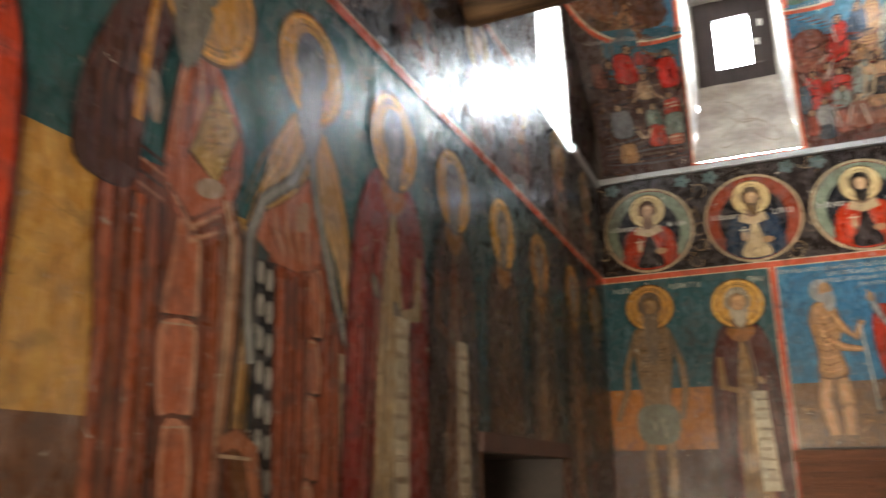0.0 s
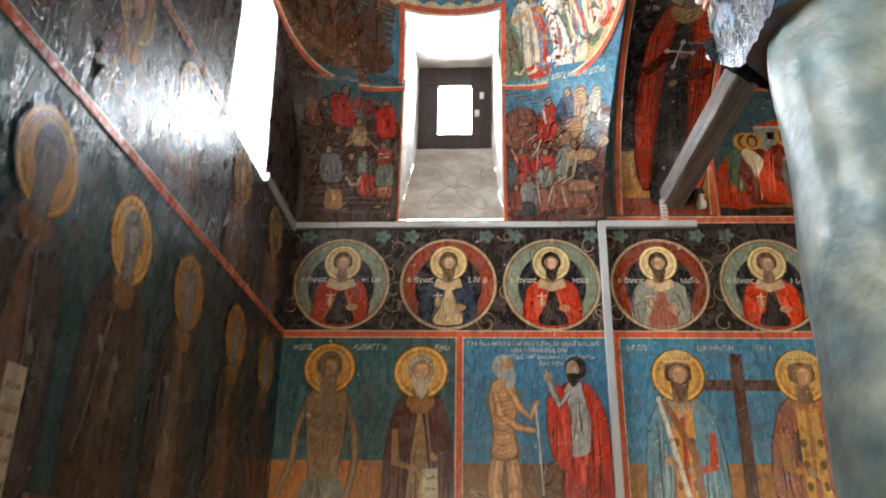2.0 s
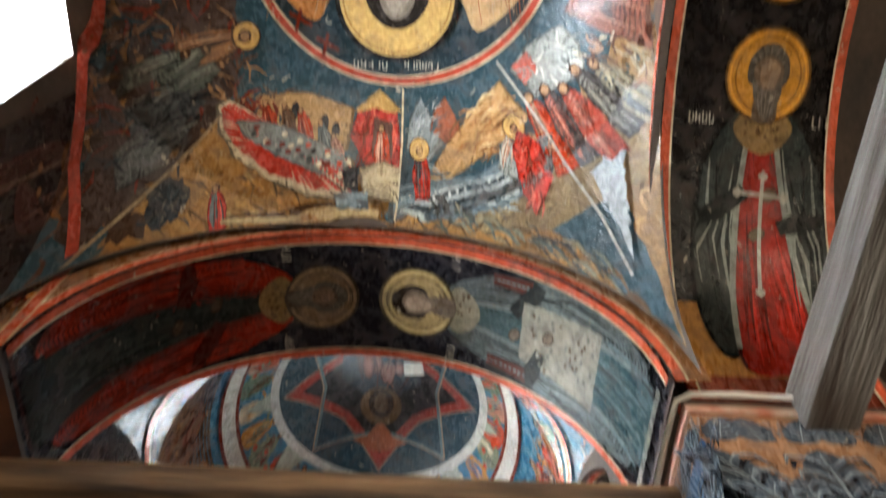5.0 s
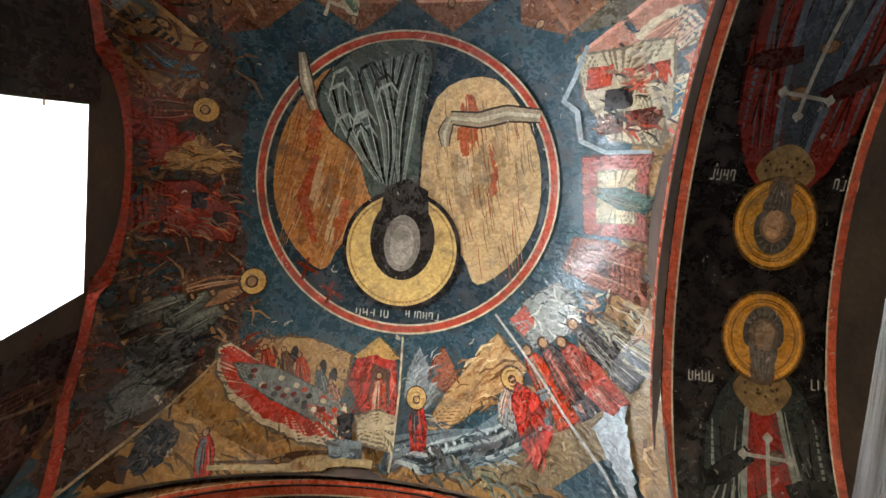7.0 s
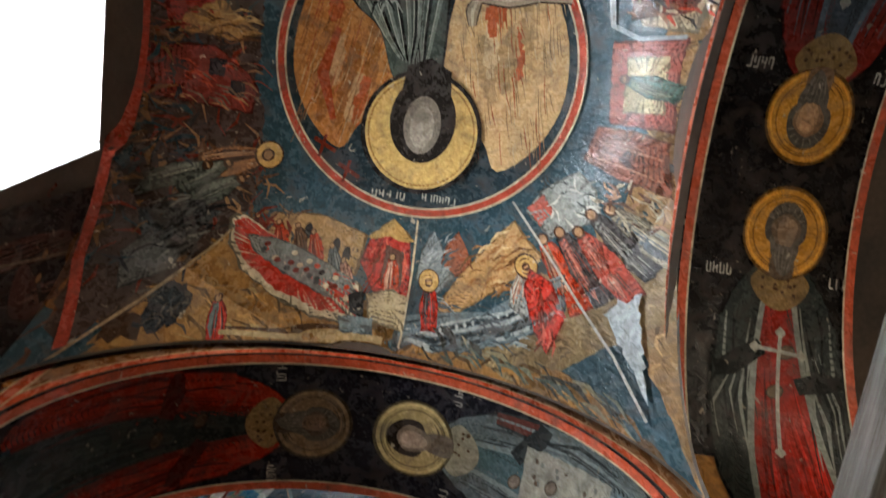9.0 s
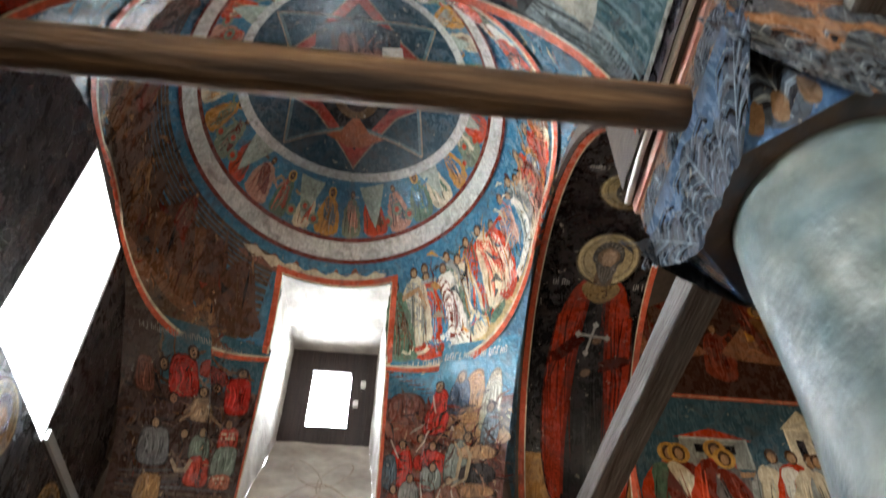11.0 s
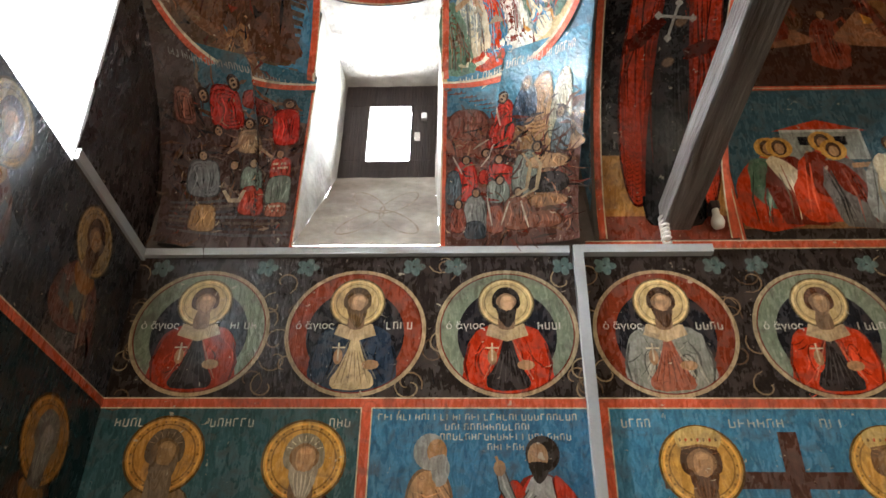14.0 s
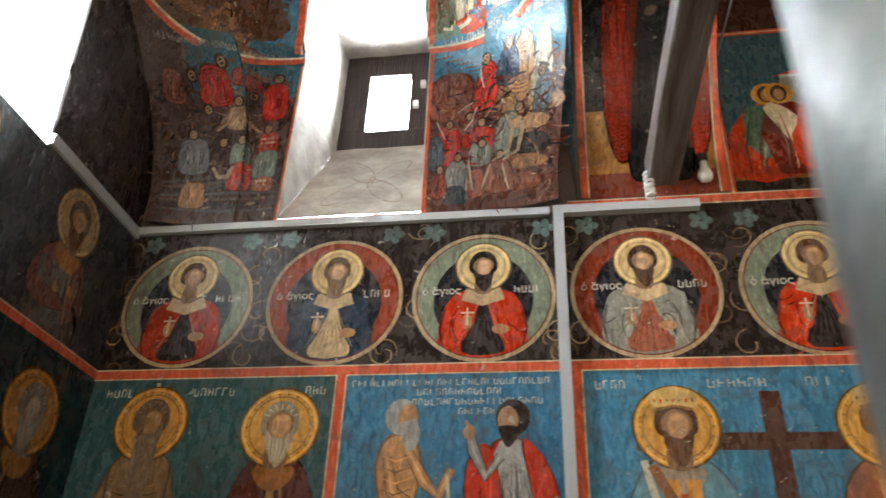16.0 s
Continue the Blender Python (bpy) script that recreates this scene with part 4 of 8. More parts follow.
def dabs(c, x0, y0, x1, y1, n, palette, size=0.05, w=0.009):
    """Small brush marks that break up the flat colours."""
    r = c.rng
    for i in range(n):
        if i % 60 == 0:
            c.slot()
        x, y, a, l = r.uniform(x0, x1), r.uniform(y0, y1), r.uniform(0, 6.28), size * r.uniform(0.4, 1.4)
        b = a + r.uniform(-0.9, 0.9)
        c.stroke([(x, y), (x + 0.5 * l * math.cos(a), y + 0.5 * l * math.sin(a)), (x + 0.5 * l * (math.cos(a) + math.cos(b)), y + 0.5 * l * (math.sin(a) + math.sin(b)))], w * r.uniform(0.4, 1.6), shade(r.choice(palette), r.uniform(0.35, 1.3)), 0.8)


def panel(label, at=(0, 0, 0)):
    return thing("fresco", label, "wall painting", at)


def band(c, pts, w=0.035, edge=True):
    c.stroke(pts, w, LINE)
    if edge:
        d = w * 0.62
        c.stroke([(p[0], p[1]) for p in pts], w * 0.16, CREAM)


def bare_figure(c, parent, x, base, h, skin, hair, hr, hcol, cloth, beard=True, arms=1.0):
    """A lean, lightly clad painted figure as plain shapes."""
    c.layer()
    top = base + h
    hy = top - hr
    sh = hy - hr * 1.1
    hip = base + 0.47 * h
    for s in (-1, 1):
        leg = [(x + s * 0.05, hip), (x + s * 0.075, base + 0.28 * h), (x + s * 0.06, base + 0.14 * h), (x + s * 0.075, base + 0.01)]
        c.stroke(leg, 0.085, shade(skin, 0.35), 0.2), c.stroke(leg, 0.068, skin, 0.2), c.stroke([(p + 0.008, v) for p, v in leg], 0.02, shade(skin, 1.5), 0.6)
        arm = [(x + s * 0.12, sh - 0.02), (x + s * 0.19 * arms, sh - 0.14 * h), (x + s * 0.2 * arms, sh - 0.24 * h), (x + s * (0.28 * arms if s < 0 else 0.16 * arms), sh - 0.36 * h)]
        c.stroke(arm, 0.058, shade(skin, 0.35), 0.3), c.stroke(arm, 0.044, skin, 0.3), c.stroke(arm, 0.012, shade(skin, 1.5), 0.6)
    torso = [(x - 0.05, sh + 0.05), (x + 0.05, sh + 0.05), (x + 0.13, sh - 0.01), (x + 0.12, sh - 0.14 * h), (x + 0.09, hip + 0.05 * h), (x + 0.1, hip - 0.03), (x - 0.1, hip - 0.03), (x - 0.09, hip + 0.05 * h), (x - 0.12, sh - 0.14 * h), (x - 0.13, sh - 0.01)]
    c.blob([(x + (p - x) * 1.07, v) for p, v in torso], shade(skin, 0.3), (x, sh - 0.15 * h))
    c.blob(torso, skin, (x, sh - 0.15 * h))
    for i in range(6):
        for s in (-1, 1):
            y = sh - 0.05 * h - 0.022 * h * i
            c.stroke([(x + s * 0.02, y), (x + s * 0.06, y - 0.008), (x + s * 0.1, y + 0.006)], 0.008, shade(skin, 0.45 if i % 2 else 1.5), 0.7)
    if cloth:
        c.blob([(x - 0.12, hip + 0.03), (x + 0.12, hip + 0.03), (x + 0.13, hip - 0.1 * h), (x, hip - 0.13 * h), (x - 0.13, hip - 0.1 * h)], cloth, (x, hip - 0.03))
        folds(c, hip + 0.02, hip - 0.12 * h, x - 0.1, x + 0.1, cloth, 7, 0.008)
    ob = c.done("painted_figure", parent)
    if hcol:
        halo(c, x, hy, hr, hcol)
        c.done("halo", ob)
    head(c, x, hy, hr * 1.05, hair, skin, beard)
    if beard:
        c.blob([(x - 0.05, hy - 0.08), (x + 0.05, hy - 0.08), (x + 0.04, sh - 0.14), (x, sh - 0.24), (x - 0.04, sh - 0.14)], hair, (x, sh - 0.02))
    c.done("head", ob)


def crown(c, x, hy, hr, parent):
    """A painted gold crown on a plain head."""
    c.blob([(x - 0.45 * hr, hy + 0.42 * hr), (x - 0.58 * hr, hy + 0.8 * hr), (x - 0.2 * hr, hy + 1.0 * hr), (x + 0.2 * hr, hy + 1.0 * hr), (x + 0.58 * hr, hy + 0.8 * hr), (x + 0.45 * hr, hy + 0.42 * hr), (x, hy + 0.5 * hr)], (0.5, 0.33, 0.12), (x, hy + 0.6 * hr))
    for i in range(7):
        c.oval(x + hr * 0.15 * (i - 3), hy + 0.66 * hr, 0.03 * hr, 0.05 * hr, RED if i % 2 else (0.2, 0.12, 0.05), 8)
    c.stroke([(x - 0.45 * hr, hy + 0.44 * hr), (x, hy + 0.52 * hr), (x + 0.45 * hr, hy + 0.44 * hr)], 0.01, (0.2, 0.1, 0.04))
    c.done("crown", parent)

# -- far wall, lower zone --
C = Canvas(far_wall, base=0.0025, seed=11)
P = panel("wall painting of two lean standing figures on blue and ochre")
C.ground()
C.rect(0.0, 1.95, 1.16, 2.745, TEAL)
C.rect(0.0, 1.53, 1.16, 1.95, (0.36, 0.13, 0.025))
C.rect(0.0, 0.0, 1.16, 1.53, (0.07, 0.026, 0.014))
bars(C, 0.08, 2.66, 0.14, 0.035, 4), bars(C, 0.5, 2.66, 0.2, 0.035, 6), bars(C, 1.02, 2.66, 0.1, 0.035, 3)
C.done("background", P)
bare_figure(C, P, 0.33, 0.98, 1.72, (0.21, 0.125, 0.06), (0.16, 0.11, 0.07), 0.165, (0.42, 0.2, 0.045), (0.14, 0.13, 0.085))
saint(C, "painted_figure", P, 0.93, 0.98, 1.70, DEEPRED, (0.08, 0.02, 0.015), (0.34, 0.19, 0.08), 0.17, hair=(0.4, 0.34, 0.26), scroll=True, wide=0.24, cape=True)
P = panel("wall painting of two figures before a bright blue sky over rocks")
C.ground()
C.rect(1.2, 1.92, 2.16, 2.745, BLUE)
C.rect(1.2, 1.53, 2.16, 1.94, (0.16, 0.075, 0.03))
for i in range(5):
    hill(C, 1.32 + 0.17 * i, 1.58 + 0.05 * (i % 2), 0.4, 0.33, (0.2, 0.1, 0.04))
for k, (a, b) in enumerate(((1.23, 0.86), (1.52, 0.38), (1.5, 0.56), (1.7, 0.16))):
    bars(C, a, 2.69 - 0.044 * k, b, 0.026, int(b * 38))
dabs(C, 1.24, 1.55, 2.1, 1.9, 90, [BROWN, (0.3, 0.17, 0.08), (0.06, 0.04, 0.03)], 0.09, 0.014)
C.done("background", P)
C.layer()
skin = (0.42, 0.22, 0.1)
for pts, w in (([(1.43, 2.02), (1.4, 1.8), (1.43, 1.6)], 0.085), ([(1.5, 2.02), (1.53, 1.82), (1.52, 1.6)], 0.085)):
    C.stroke(pts, w * 1.2, shade(skin, 0.35), 0.2), C.stroke(pts, w, skin, 0.2), C.stroke(pts, w * 0.25, shade(skin, 1.6), 0.6)
C.blob([(1.41, 2.47), (1.52, 2.46), (1.56, 2.33), (1.53, 2.15), (1.56, 1.98), (1.39, 1.97), (1.39, 2.15), (1.36, 2.35)], shade(skin, 0.4), (1.46, 2.2))
C.blob([(1.42, 2.46), (1.51, 2.45), (1.55, 2.33), (1.52, 2.15), (1.54, 1.99), (1.4, 1.98), (1.4, 2.15), (1.37, 2.35)], skin, (1.46, 2.2))
for pts in ([(1.5, 2.4), (1.57, 2.28), (1.63, 2.22), (1.68, 2.33)], [(1.41, 2.38), (1.44, 2.24), (1.55, 2.16), (1.66, 2.14)]):
    C.stroke(pts, 0.065, shade(skin, 0.35), 0.4), C.stroke(pts, 0.05, skin, 0.4), C.stroke(pts, 0.014, shade(skin, 1.6), 0.6)
for k in range(9):
    z = 2.38 - 0.045 * k
    C.stroke([(1.4, z), (1.45, z - 0.02), (1.52, z + 0.005)], 0.009, shade(skin, 0.45 if k % 2 else 1.6), 0.7)
k = C.done("painted_figure", P)
C.oval(1.46, 2.55, 0.07, 0.08, (0.28, 0.27, 0.25), 20)
C.oval(1.49, 2.55, 0.042, 0.055, shade(skin, 0.9), 16)
C.blob([(1.46, 2.52), (1.53, 2.53), (1.54, 2.45), (1.5, 2.4), (1.47, 2.45)], (0.3, 0.29, 0.27), None, 0.004)
C.done("head", k)
C.layer()
C.blob([(1.87, 2.45), (1.98, 2.44), (2.08, 2.3), (2.12, 2.0), (2.12, 1.58), (1.82, 1.58), (1.82, 2.0), (1.74, 2.2), (1.8, 2.36)], DEEPRED, (1.95, 2.0), 0.004)
C.blob([(1.88, 2.44), (1.98, 2.43), (2.06, 2.3), (2.1, 2.0), (2.1, 1.6), (1.84, 1.6), (1.84, 2.0), (1.76, 2.2), (1.82, 2.36)], (0.46, 0.035, 0.02), (1.95, 2.0), 0.004)
folds(C, 2.38, 1.62, 1.82, 2.08, (0.46, 0.035, 0.02), 11, 0.012, 0.15)
C.blob([(1.88, 2.44), (1.97, 2.44), (2.02, 2.28), (2.0, 2.02), (1.86, 2.0), (1.82, 2.2), (1.84, 2.34)], (0.3, 0.29, 0.27), (1.93, 2.2), 0.003)
folds(C, 2.4, 2.04, 1.85, 2.0, (0.22, 0.22, 0.22), 11, 0.009, 0.6)
for pts, n in (([(1.75, 2.36), (1.82, 2.43), (1.87, 2.3), (1.88, 2.1), (1.87, 1.9), (1.78, 1.95), (1.74, 2.15)], 8), ([(1.97, 2.44), (2.05, 2.38), (2.11, 2.2), (2.12, 1.9), (2.12, 1.62), (1.96, 1.62), (1.99, 1.95), (2.01, 2.2)], 11)):
    mx, mz = sum(p[0] for p in pts) / len(pts), sum(p[1] for p in pts) / len(pts)
    C.blob([(mx + (p - mx) * 1.1, v) for p, v in pts], (0.1, 0.012, 0.008), (mx, mz))
    C.blob(pts, (0.42, 0.035, 0.015), (mx, mz), 0.003)
    folds(C, max(p[1] for p in pts) - 0.05, min(p[1] for p in pts) + 0.03, mx - 0.05, mx + 0.05, (0.42, 0.035, 0.015), n, 0.01, 0.1)
for w, col in ((0.06, (0.05, 0.045, 0.04)), (0.045, (0.24, 0.24, 0.22)), (0.01, (0.42, 0.41, 0.37))):
    C.stroke([(1.88, 2.38), (1.82, 2.3), (1.77, 2.4), (1.755, 2.46)], w, col, 0.3)
C.oval(1.75, 2.48, 0.026, 0.034, FLESH, 10), C.stroke([(1.75, 2.49), (1.735, 2.53)], 0.012, FLESH)
C.stroke([(1.665, 2.3), (1.68, 2.1), (1.7, 1.75)], 0.012, (0.5, 0.47, 0.4))
k = C.done("painted_figure", P)
C.oval(1.93, 2.54, 0.072, 0.08, (0.025, 0.018, 0.014), 20)
C.oval(1.91, 2.53, 0.043, 0.06, (0.3, 0.17, 0.09), 16)
C.blob([(1.87, 2.5), (1.95, 2.5), (1.94, 2.44), (1.9, 2.42)], (0.025, 0.018, 0.014), None, 0.003)
C.done("head", k)
P = panel("wall painting of two crowned figures beside a tall brown cross")
C.ground()
C.rect(2.2, 1.95, RIGHT, 2.745, (0.05, 0.17, 0.27))
C.rect(2.2, 1.5, RIGHT, 1.95, (0.3, 0.13, 0.03))
C.rect(2.2, 0.0, RIGHT, 1.5, (0.12, 0.045, 0.025))
bars(C, 2.27, 2.66, 0.13, 0.035, 4), bars(C, 2.72, 2.66, 0.24, 0.035, 6), bars(C, 3.1, 2.66, 0.12, 0.035, 3)
C.done("background", P)
C.rect(2.915, 1.2, 2.995, 2.64, (0.075, 0.03, 0.02))
C.rect(2.42, 2.40, 3.6, 2.47, (0.075, 0.03, 0.02))
C.done("cross", P)
k = saint(C, "painted_figure", P, 2.58, 0.95, 1.71, (0.07, 0.17, 0.22), (0.09, 0.19, 0.24), RED, 0.165, stripe=OCHRE, wide=0.27, cape=True)
crown(C, 2.58, 2.495, 0.165, k)
C.stroke([(2.44, 2.36), (2.5, 2.1), (2.58, 1.75)], 0.028, (0.5, 0.45, 0.36)), C.stroke([(2.47, 2.34), (2.64, 2.0), (2.66, 1.7)], 0.05, (0.2, 0.08, 0.035), 0.2)
C.done("sceptre", k)
k = saint(C, "painted_figure", P, 3.354, 0.95, 1.71, (0.05, 0.045, 0.045), (0.3, 0.1, 0.05), OCHRE, 0.165, hair=(0.25, 0.12, 0.05), stripe=GOLD, wide=0.27, beard=False)
crown(C, 3.354, 2.495, 0.165, k)
saint(C, "painted_figure", P, 4.05, 0.95, 1.71, DEEPRED, BLUE, CREAM, 0.165, wide=0.27)
# red lines between the zones
P = panel("red painted border lines with pale edges")
for (x0, z0), (x1, z1) in (((0, 2.765), (RIGHT, 2.765)), ((1.18, 2.745), (1.18, 1.0)), ((2.2, 2.745), (2.2, 1.5)), ((2.2, 3.585), (RIGHT, 3.585))):
    C.stroke([(x0, z0), (x1, z1)], 0.042, LINE)
    o = (0, 0.023) if z0 == z1 else (0.023, 0)
    for s in (-1, 1):
        C.stroke([(x0 + s * o[0], z0 + s * o[1]), (x1 + s * o[0], z1 + s * o[1])], 0.006, CREAM)
C.done("border", P)

# -- far wall, the medallions --
P = panel("dark painted band with vine scrolls behind a row of medallions")
C.ground()
C.rect(0.0, 2.79, RIGHT, 3.56, (0.02, 0.014, 0.012))
for i in range(8):
    xm = 0.0 + 0.72 * i
    for k in range(9):
        a = C.rng.uniform(0, 6.3)
        x, z = xm + C.rng.uniform(-0.1, 0.1), C.rng.choice((2.84, 2.92, 3.02, 3.22, 3.36, 3.46)) + C.rng.uniform(-0.05, 0.05)
        C.stroke([(x + 0.07 * math.cos(a + q * 0.5) * (1 - q / 14), z + 0.07 * math.sin(a + q * 0.5) * (1 - q / 14)) for q in range(11)], 0.009, C.rng.choice(((0.2, 0.13, 0.07), (0.11, 0.065, 0.035), (0.26, 0.19, 0.11))), 0.4)
    for k in (-0.11, 0.09):
        x, z = xm + 0.03 + k, 3.47
        for q in range(5):
            C.oval(x + 0.032 * math.cos(1.25 * q), z + 0.028 * math.sin(1.25 * q), 0.026, 0.02, (0.09, 0.13, 0.12), 9, 1.25 * q)
C.done("background", P)
MEDALLIONS = [(0.37, SAGE, (0.27, 0.026, 0.009), (0.09, 0.045, 0.022)), (1.10, (0.22, 0.04, 0.018), (0.02, 0.033, 0.055), (0.12, 0.07, 0.03)), (1.80, SAGE, (0.4, 0.03, 0.008), (0.02, 0.015, 0.012)),
              (2.52, (0.17, 0.03, 0.012), (0.2, 0.2, 0.17), (0.07, 0.035, 0.02)), (3.245, SAGE, (0.44, 0.036, 0.008), (0.15, 0.06, 0.03)), (3.96, (0.12, 0.04, 0.02), (0.2, 0.15, 0.1), (0.25, 0.2, 0.14)), (4.68, SAGE, RED, BROWN)]


LABELS = []


def medallion(c, x, z, r, field, robe, hair, ry=None, accent=None, beard=True):
    c.lift = c.base + 0.0016
    m = panel("round painted medallion, haloed half-figure on a " + ("pale green" if field == SAGE else "dark red") + " field")
    ry = ry or r
    c.oval(x, z, r, ry, (0.33, 0.23, 0.12), 48)
    c.oval(x, z, r * 0.95, ry * 0.95, field, 48)
    c.oval(x, z - 0.02, r * 0.7, ry * 0.74, (0.012, 0.012, 0.015), 40)
    c.done("background", m)
    c.blob([(x - 0.06, z + 0.03), (x + 0.06, z + 0.03), (x + 0.16, z - 0.02), (x + 0.2, z - 0.2), (x + 0.17, z - ry * 0.84), (x, z - ry * 0.95), (x - 0.17, z - ry * 0.84), (x - 0.2, z - 0.2), (x - 0.16, z - 0.02)], robe, (x, z - 0.15), 0.004)
    folds(c, z - 0.02, z - ry * 0.88, x - 0.17, x + 0.17, robe, 12, 0.009, 0.3 if robe[0] < 0.25 else 0.1)
    dark = (0.02, 0.014, 0.013)
    c.blob([(x - 0.012, z - 0.03), (x + 0.012, z - 0.03), (x + 0.06, z - 0.17), (x + 0.1, z - 0.25), (x + 0.07, z - 0.285), (x - 0.06, z - 0.29), (x - 0.1, z - 0.25), (x - 0.05, z - 0.16)], accent or dark, (x, z - 0.2), 0.003)
    for k in range(6):
        c.stroke([(x + 0.01 * (k - 2.5), z - 0.1), (x + 0.02 * (k - 2.5), z - 0.18), (x + 0.03 * (k - 2.5), z - 0.26)], 0.006, shade(accent, 0.5) if accent else (0.06, 0.05, 0.045), 0.6)
    for s in (-1, 1):
        c.stroke([(x + s * 0.17, z - 0.06), (x + s * 0.195, z - 0.16), (x + s * 0.175, z - ry * 0.8)], 0.014, shade(robe, 0.3), 0.5)
        c.stroke([(x + s * 0.02, z - 0.04), (x + s * 0.07, z - 0.16), (x + s * 0.11, z - 0.24)], 0.008, blend(robe, CREAM, 0.25), 0.5)
    c.star([(x - 0.08, z + 0.035), (x, z + 0.05), (x + 0.08, z + 0.035), (x + 0.1, z - 0.02), (x, z - 0.055), (x - 0.1, z - 0.02)], (0.42, 0.3, 0.17), None, 0.003)
    c.oval(x + 0.08, z - 0.17, 0.04, 0.025, FLESH, 10), c.oval(x - 0.07, z - 0.13, 0.022, 0.04, FLESH, 10)
    c.stroke([(x - 0.07, z - 0.06), (x - 0.07, z - 0.15)], 0.008, CREAM), c.stroke([(x - 0.1, z - 0.085), (x - 0.04, z - 0.085)], 0.008, CREAM)
    f = c.done("painted_figure", m)
    halo(c, x, z + 0.15, 0.125, (0.5, 0.36, 0.17), False)
    c.done("halo", f)
    head(c, x, z + 0.145, 0.135, hair, (0.38, 0.23, 0.13), beard)
    c.done("head", f)
    if c.surf == left_wall:
        bars(c, x - 0.25, z + 0.01, 0.12, 0.035, 4)
    bars(c, x + 0.14, z + 0.01, 0.13, 0.035, 4)
    tagged(c.done("inscription", m), kind="stuff")
    LABELS.append((x - 0.19, z + 0.01, m))
    c.ring(x, z, r * 0.98, 0.02, (0.36, 0.27, 0.16), 56, ry * 0.98)
    c.ring(x, z, r * 0.945, 0.006, DEEPRED, 56, ry * 0.945)
    c.done("border", m)


for i, (x, field, robe, hair) in enumerate(MEDALLIONS):
    medallion(C, x, 3.125 - 0.004 * x, 0.325, field, robe, hair, None, (0.45, 0.33, 0.18) if i == 1 else (0.26, 0.08, 0.045) if i == 3 else None, i not in (0, 4))

# -- far wall above: scenes beside the window and in the side bay --
def frame_lines(c, pts, w=0.036):
    c.stroke(pts, w, LINE)
    c.stroke(pts, w * 0.2, CREAM)


def far_skin(x, z):
    """The far bay's front, as one skin: flat wall, then pendentives, then dome."""
    X = (x - BX) / BHX
    if z <= BSP + BRISE:
        r2 = 2 - max(0.0, (z - BSP) / BRISE) ** 2
    else:
        r2 = 1 - min(1.0, (z - BSP - BRISE) / BTOP) ** 2
    Y = math.sqrt(max(0.0, r2 - X * X))
    if Y >= 1:
        return Vector((x, FAR, z)), Vector((0, -1, 0))
    n = Vector((-X / BHX, -Y / BHY, -(z - BSP) / BRISE ** 2 if z <= BSP + BRISE else -(z - BSP - BRISE) / BTOP ** 2)).normalized()
    return Vector((x, BY + BHY * Y, z)), n


def beside_window(side):
    """The skin beside the far window: a metres from the window towards the side, z up."""
    def f(a, z):
        a = max(0.0, a)
        z = 3.575 + (z - 3.575) * (1.145 - 0.18 * (max(0.0, a) / 0.85) ** 1.5) / 1.145
        t = (z - BSP) / BRISE
        rho = math.sqrt(max(1.0, 2 - max(0.0, t) ** 2))
        x0 = 0.345
        a0 = math.asin(x0 / rho) if rho * math.cos(math.atan(x0)) < 1 else math.atan(x0)
        a1 = math.asin(min(1.0, 0.995 / rho))
        al = a0 + (a1 - a0) * a / 0.85
        k = 10 + 240 * max(0.0, 1 - a / 0.3)
        Y = rho * math.cos(al)
        Y = min(Y, 1.0) - math.log(1 + math.exp(-k * abs(Y - 1))) / k
        X = min(0.997, Y * math.tan(al))
        n = Vector((-side * X / BHX, -Y / BHY, -max(0.0, t) / BRISE)).normalized().lerp(Vector((0, -1, 0)), 0.4)
        return Vector((BX + side * BHX * X, BY + BHY * Y, z)), n.normalized()
    return f


D = Canvas(beside_window(-1), step=0.025, base=0.006, seed=21)
P = panel("dark crowded wall painting with red roofs under a teal sky")
D.ground()
D.rect(0.0, 3.575, 0.85, 4.72, (0.055, 0.03, 0.025), cell=0.025)
D.lift += 0.0006
D.rect(0.0, 4.42, 0.6, 4.72, (0.035, 0.09, 0.115), cell=0.025)
D.done("background", P)
D.floor = D.base + 0.005
dabs(D, 0.02, 3.62, 0.84, 4.6, 260, [BROWN, (0.05, 0.025, 0.02), (0.1, 0.06, 0.045), (0.025, 0.02, 0.022), (0.14, 0.09, 0.06)], 0.13, 0.016)
for k in range(7):
    D.stroke([(0.03, 3.66 + 0.035 * k), (0.4, 3.65 + 0.04 * k), (0.8, 3.67 + 0.03 * k)], 0.02, ((0.07, 0.06, 0.06), (0.04, 0.03, 0.03), (0.09, 0.06, 0.045))[k % 3], 0.3)


def cloth(c, pts, col, n=7):
    """A painted garment with its folds."""
    cx, cy = sum(p[0] for p in pts) / len(pts), sum(p[1] for p in pts) / len(pts)
    c.blob([(cx + (p - cx) * 1.08, cy + (v - cy) * 1.05) for p, v in pts], shade(col, 0.4), (cx, cy))
    c.blob(pts, col, (cx, cy), 0.004)
    x0, x1, z0, z1 = min(p[0] for p in pts), max(p[0] for p in pts), min(p[1] for p in pts), max(p[1] for p in pts)
    for i in range(n):
        x = x0 + (x1 - x0) * (0.15 + 0.7 * (i + 0.5) / n)
        c.stroke([(x, z1 - 0.2 * (z1 - z0)), (x + c.rng.uniform(-0.02, 0.02), (z0 + z1) / 2), (x + c.rng.uniform(-0.02, 0.02), z0 + 0.12 * (z1 - z0))], 0.009, shade(col, c.rng.choice((0.35, 0.5, 1.5, 1.9))), 0.7)


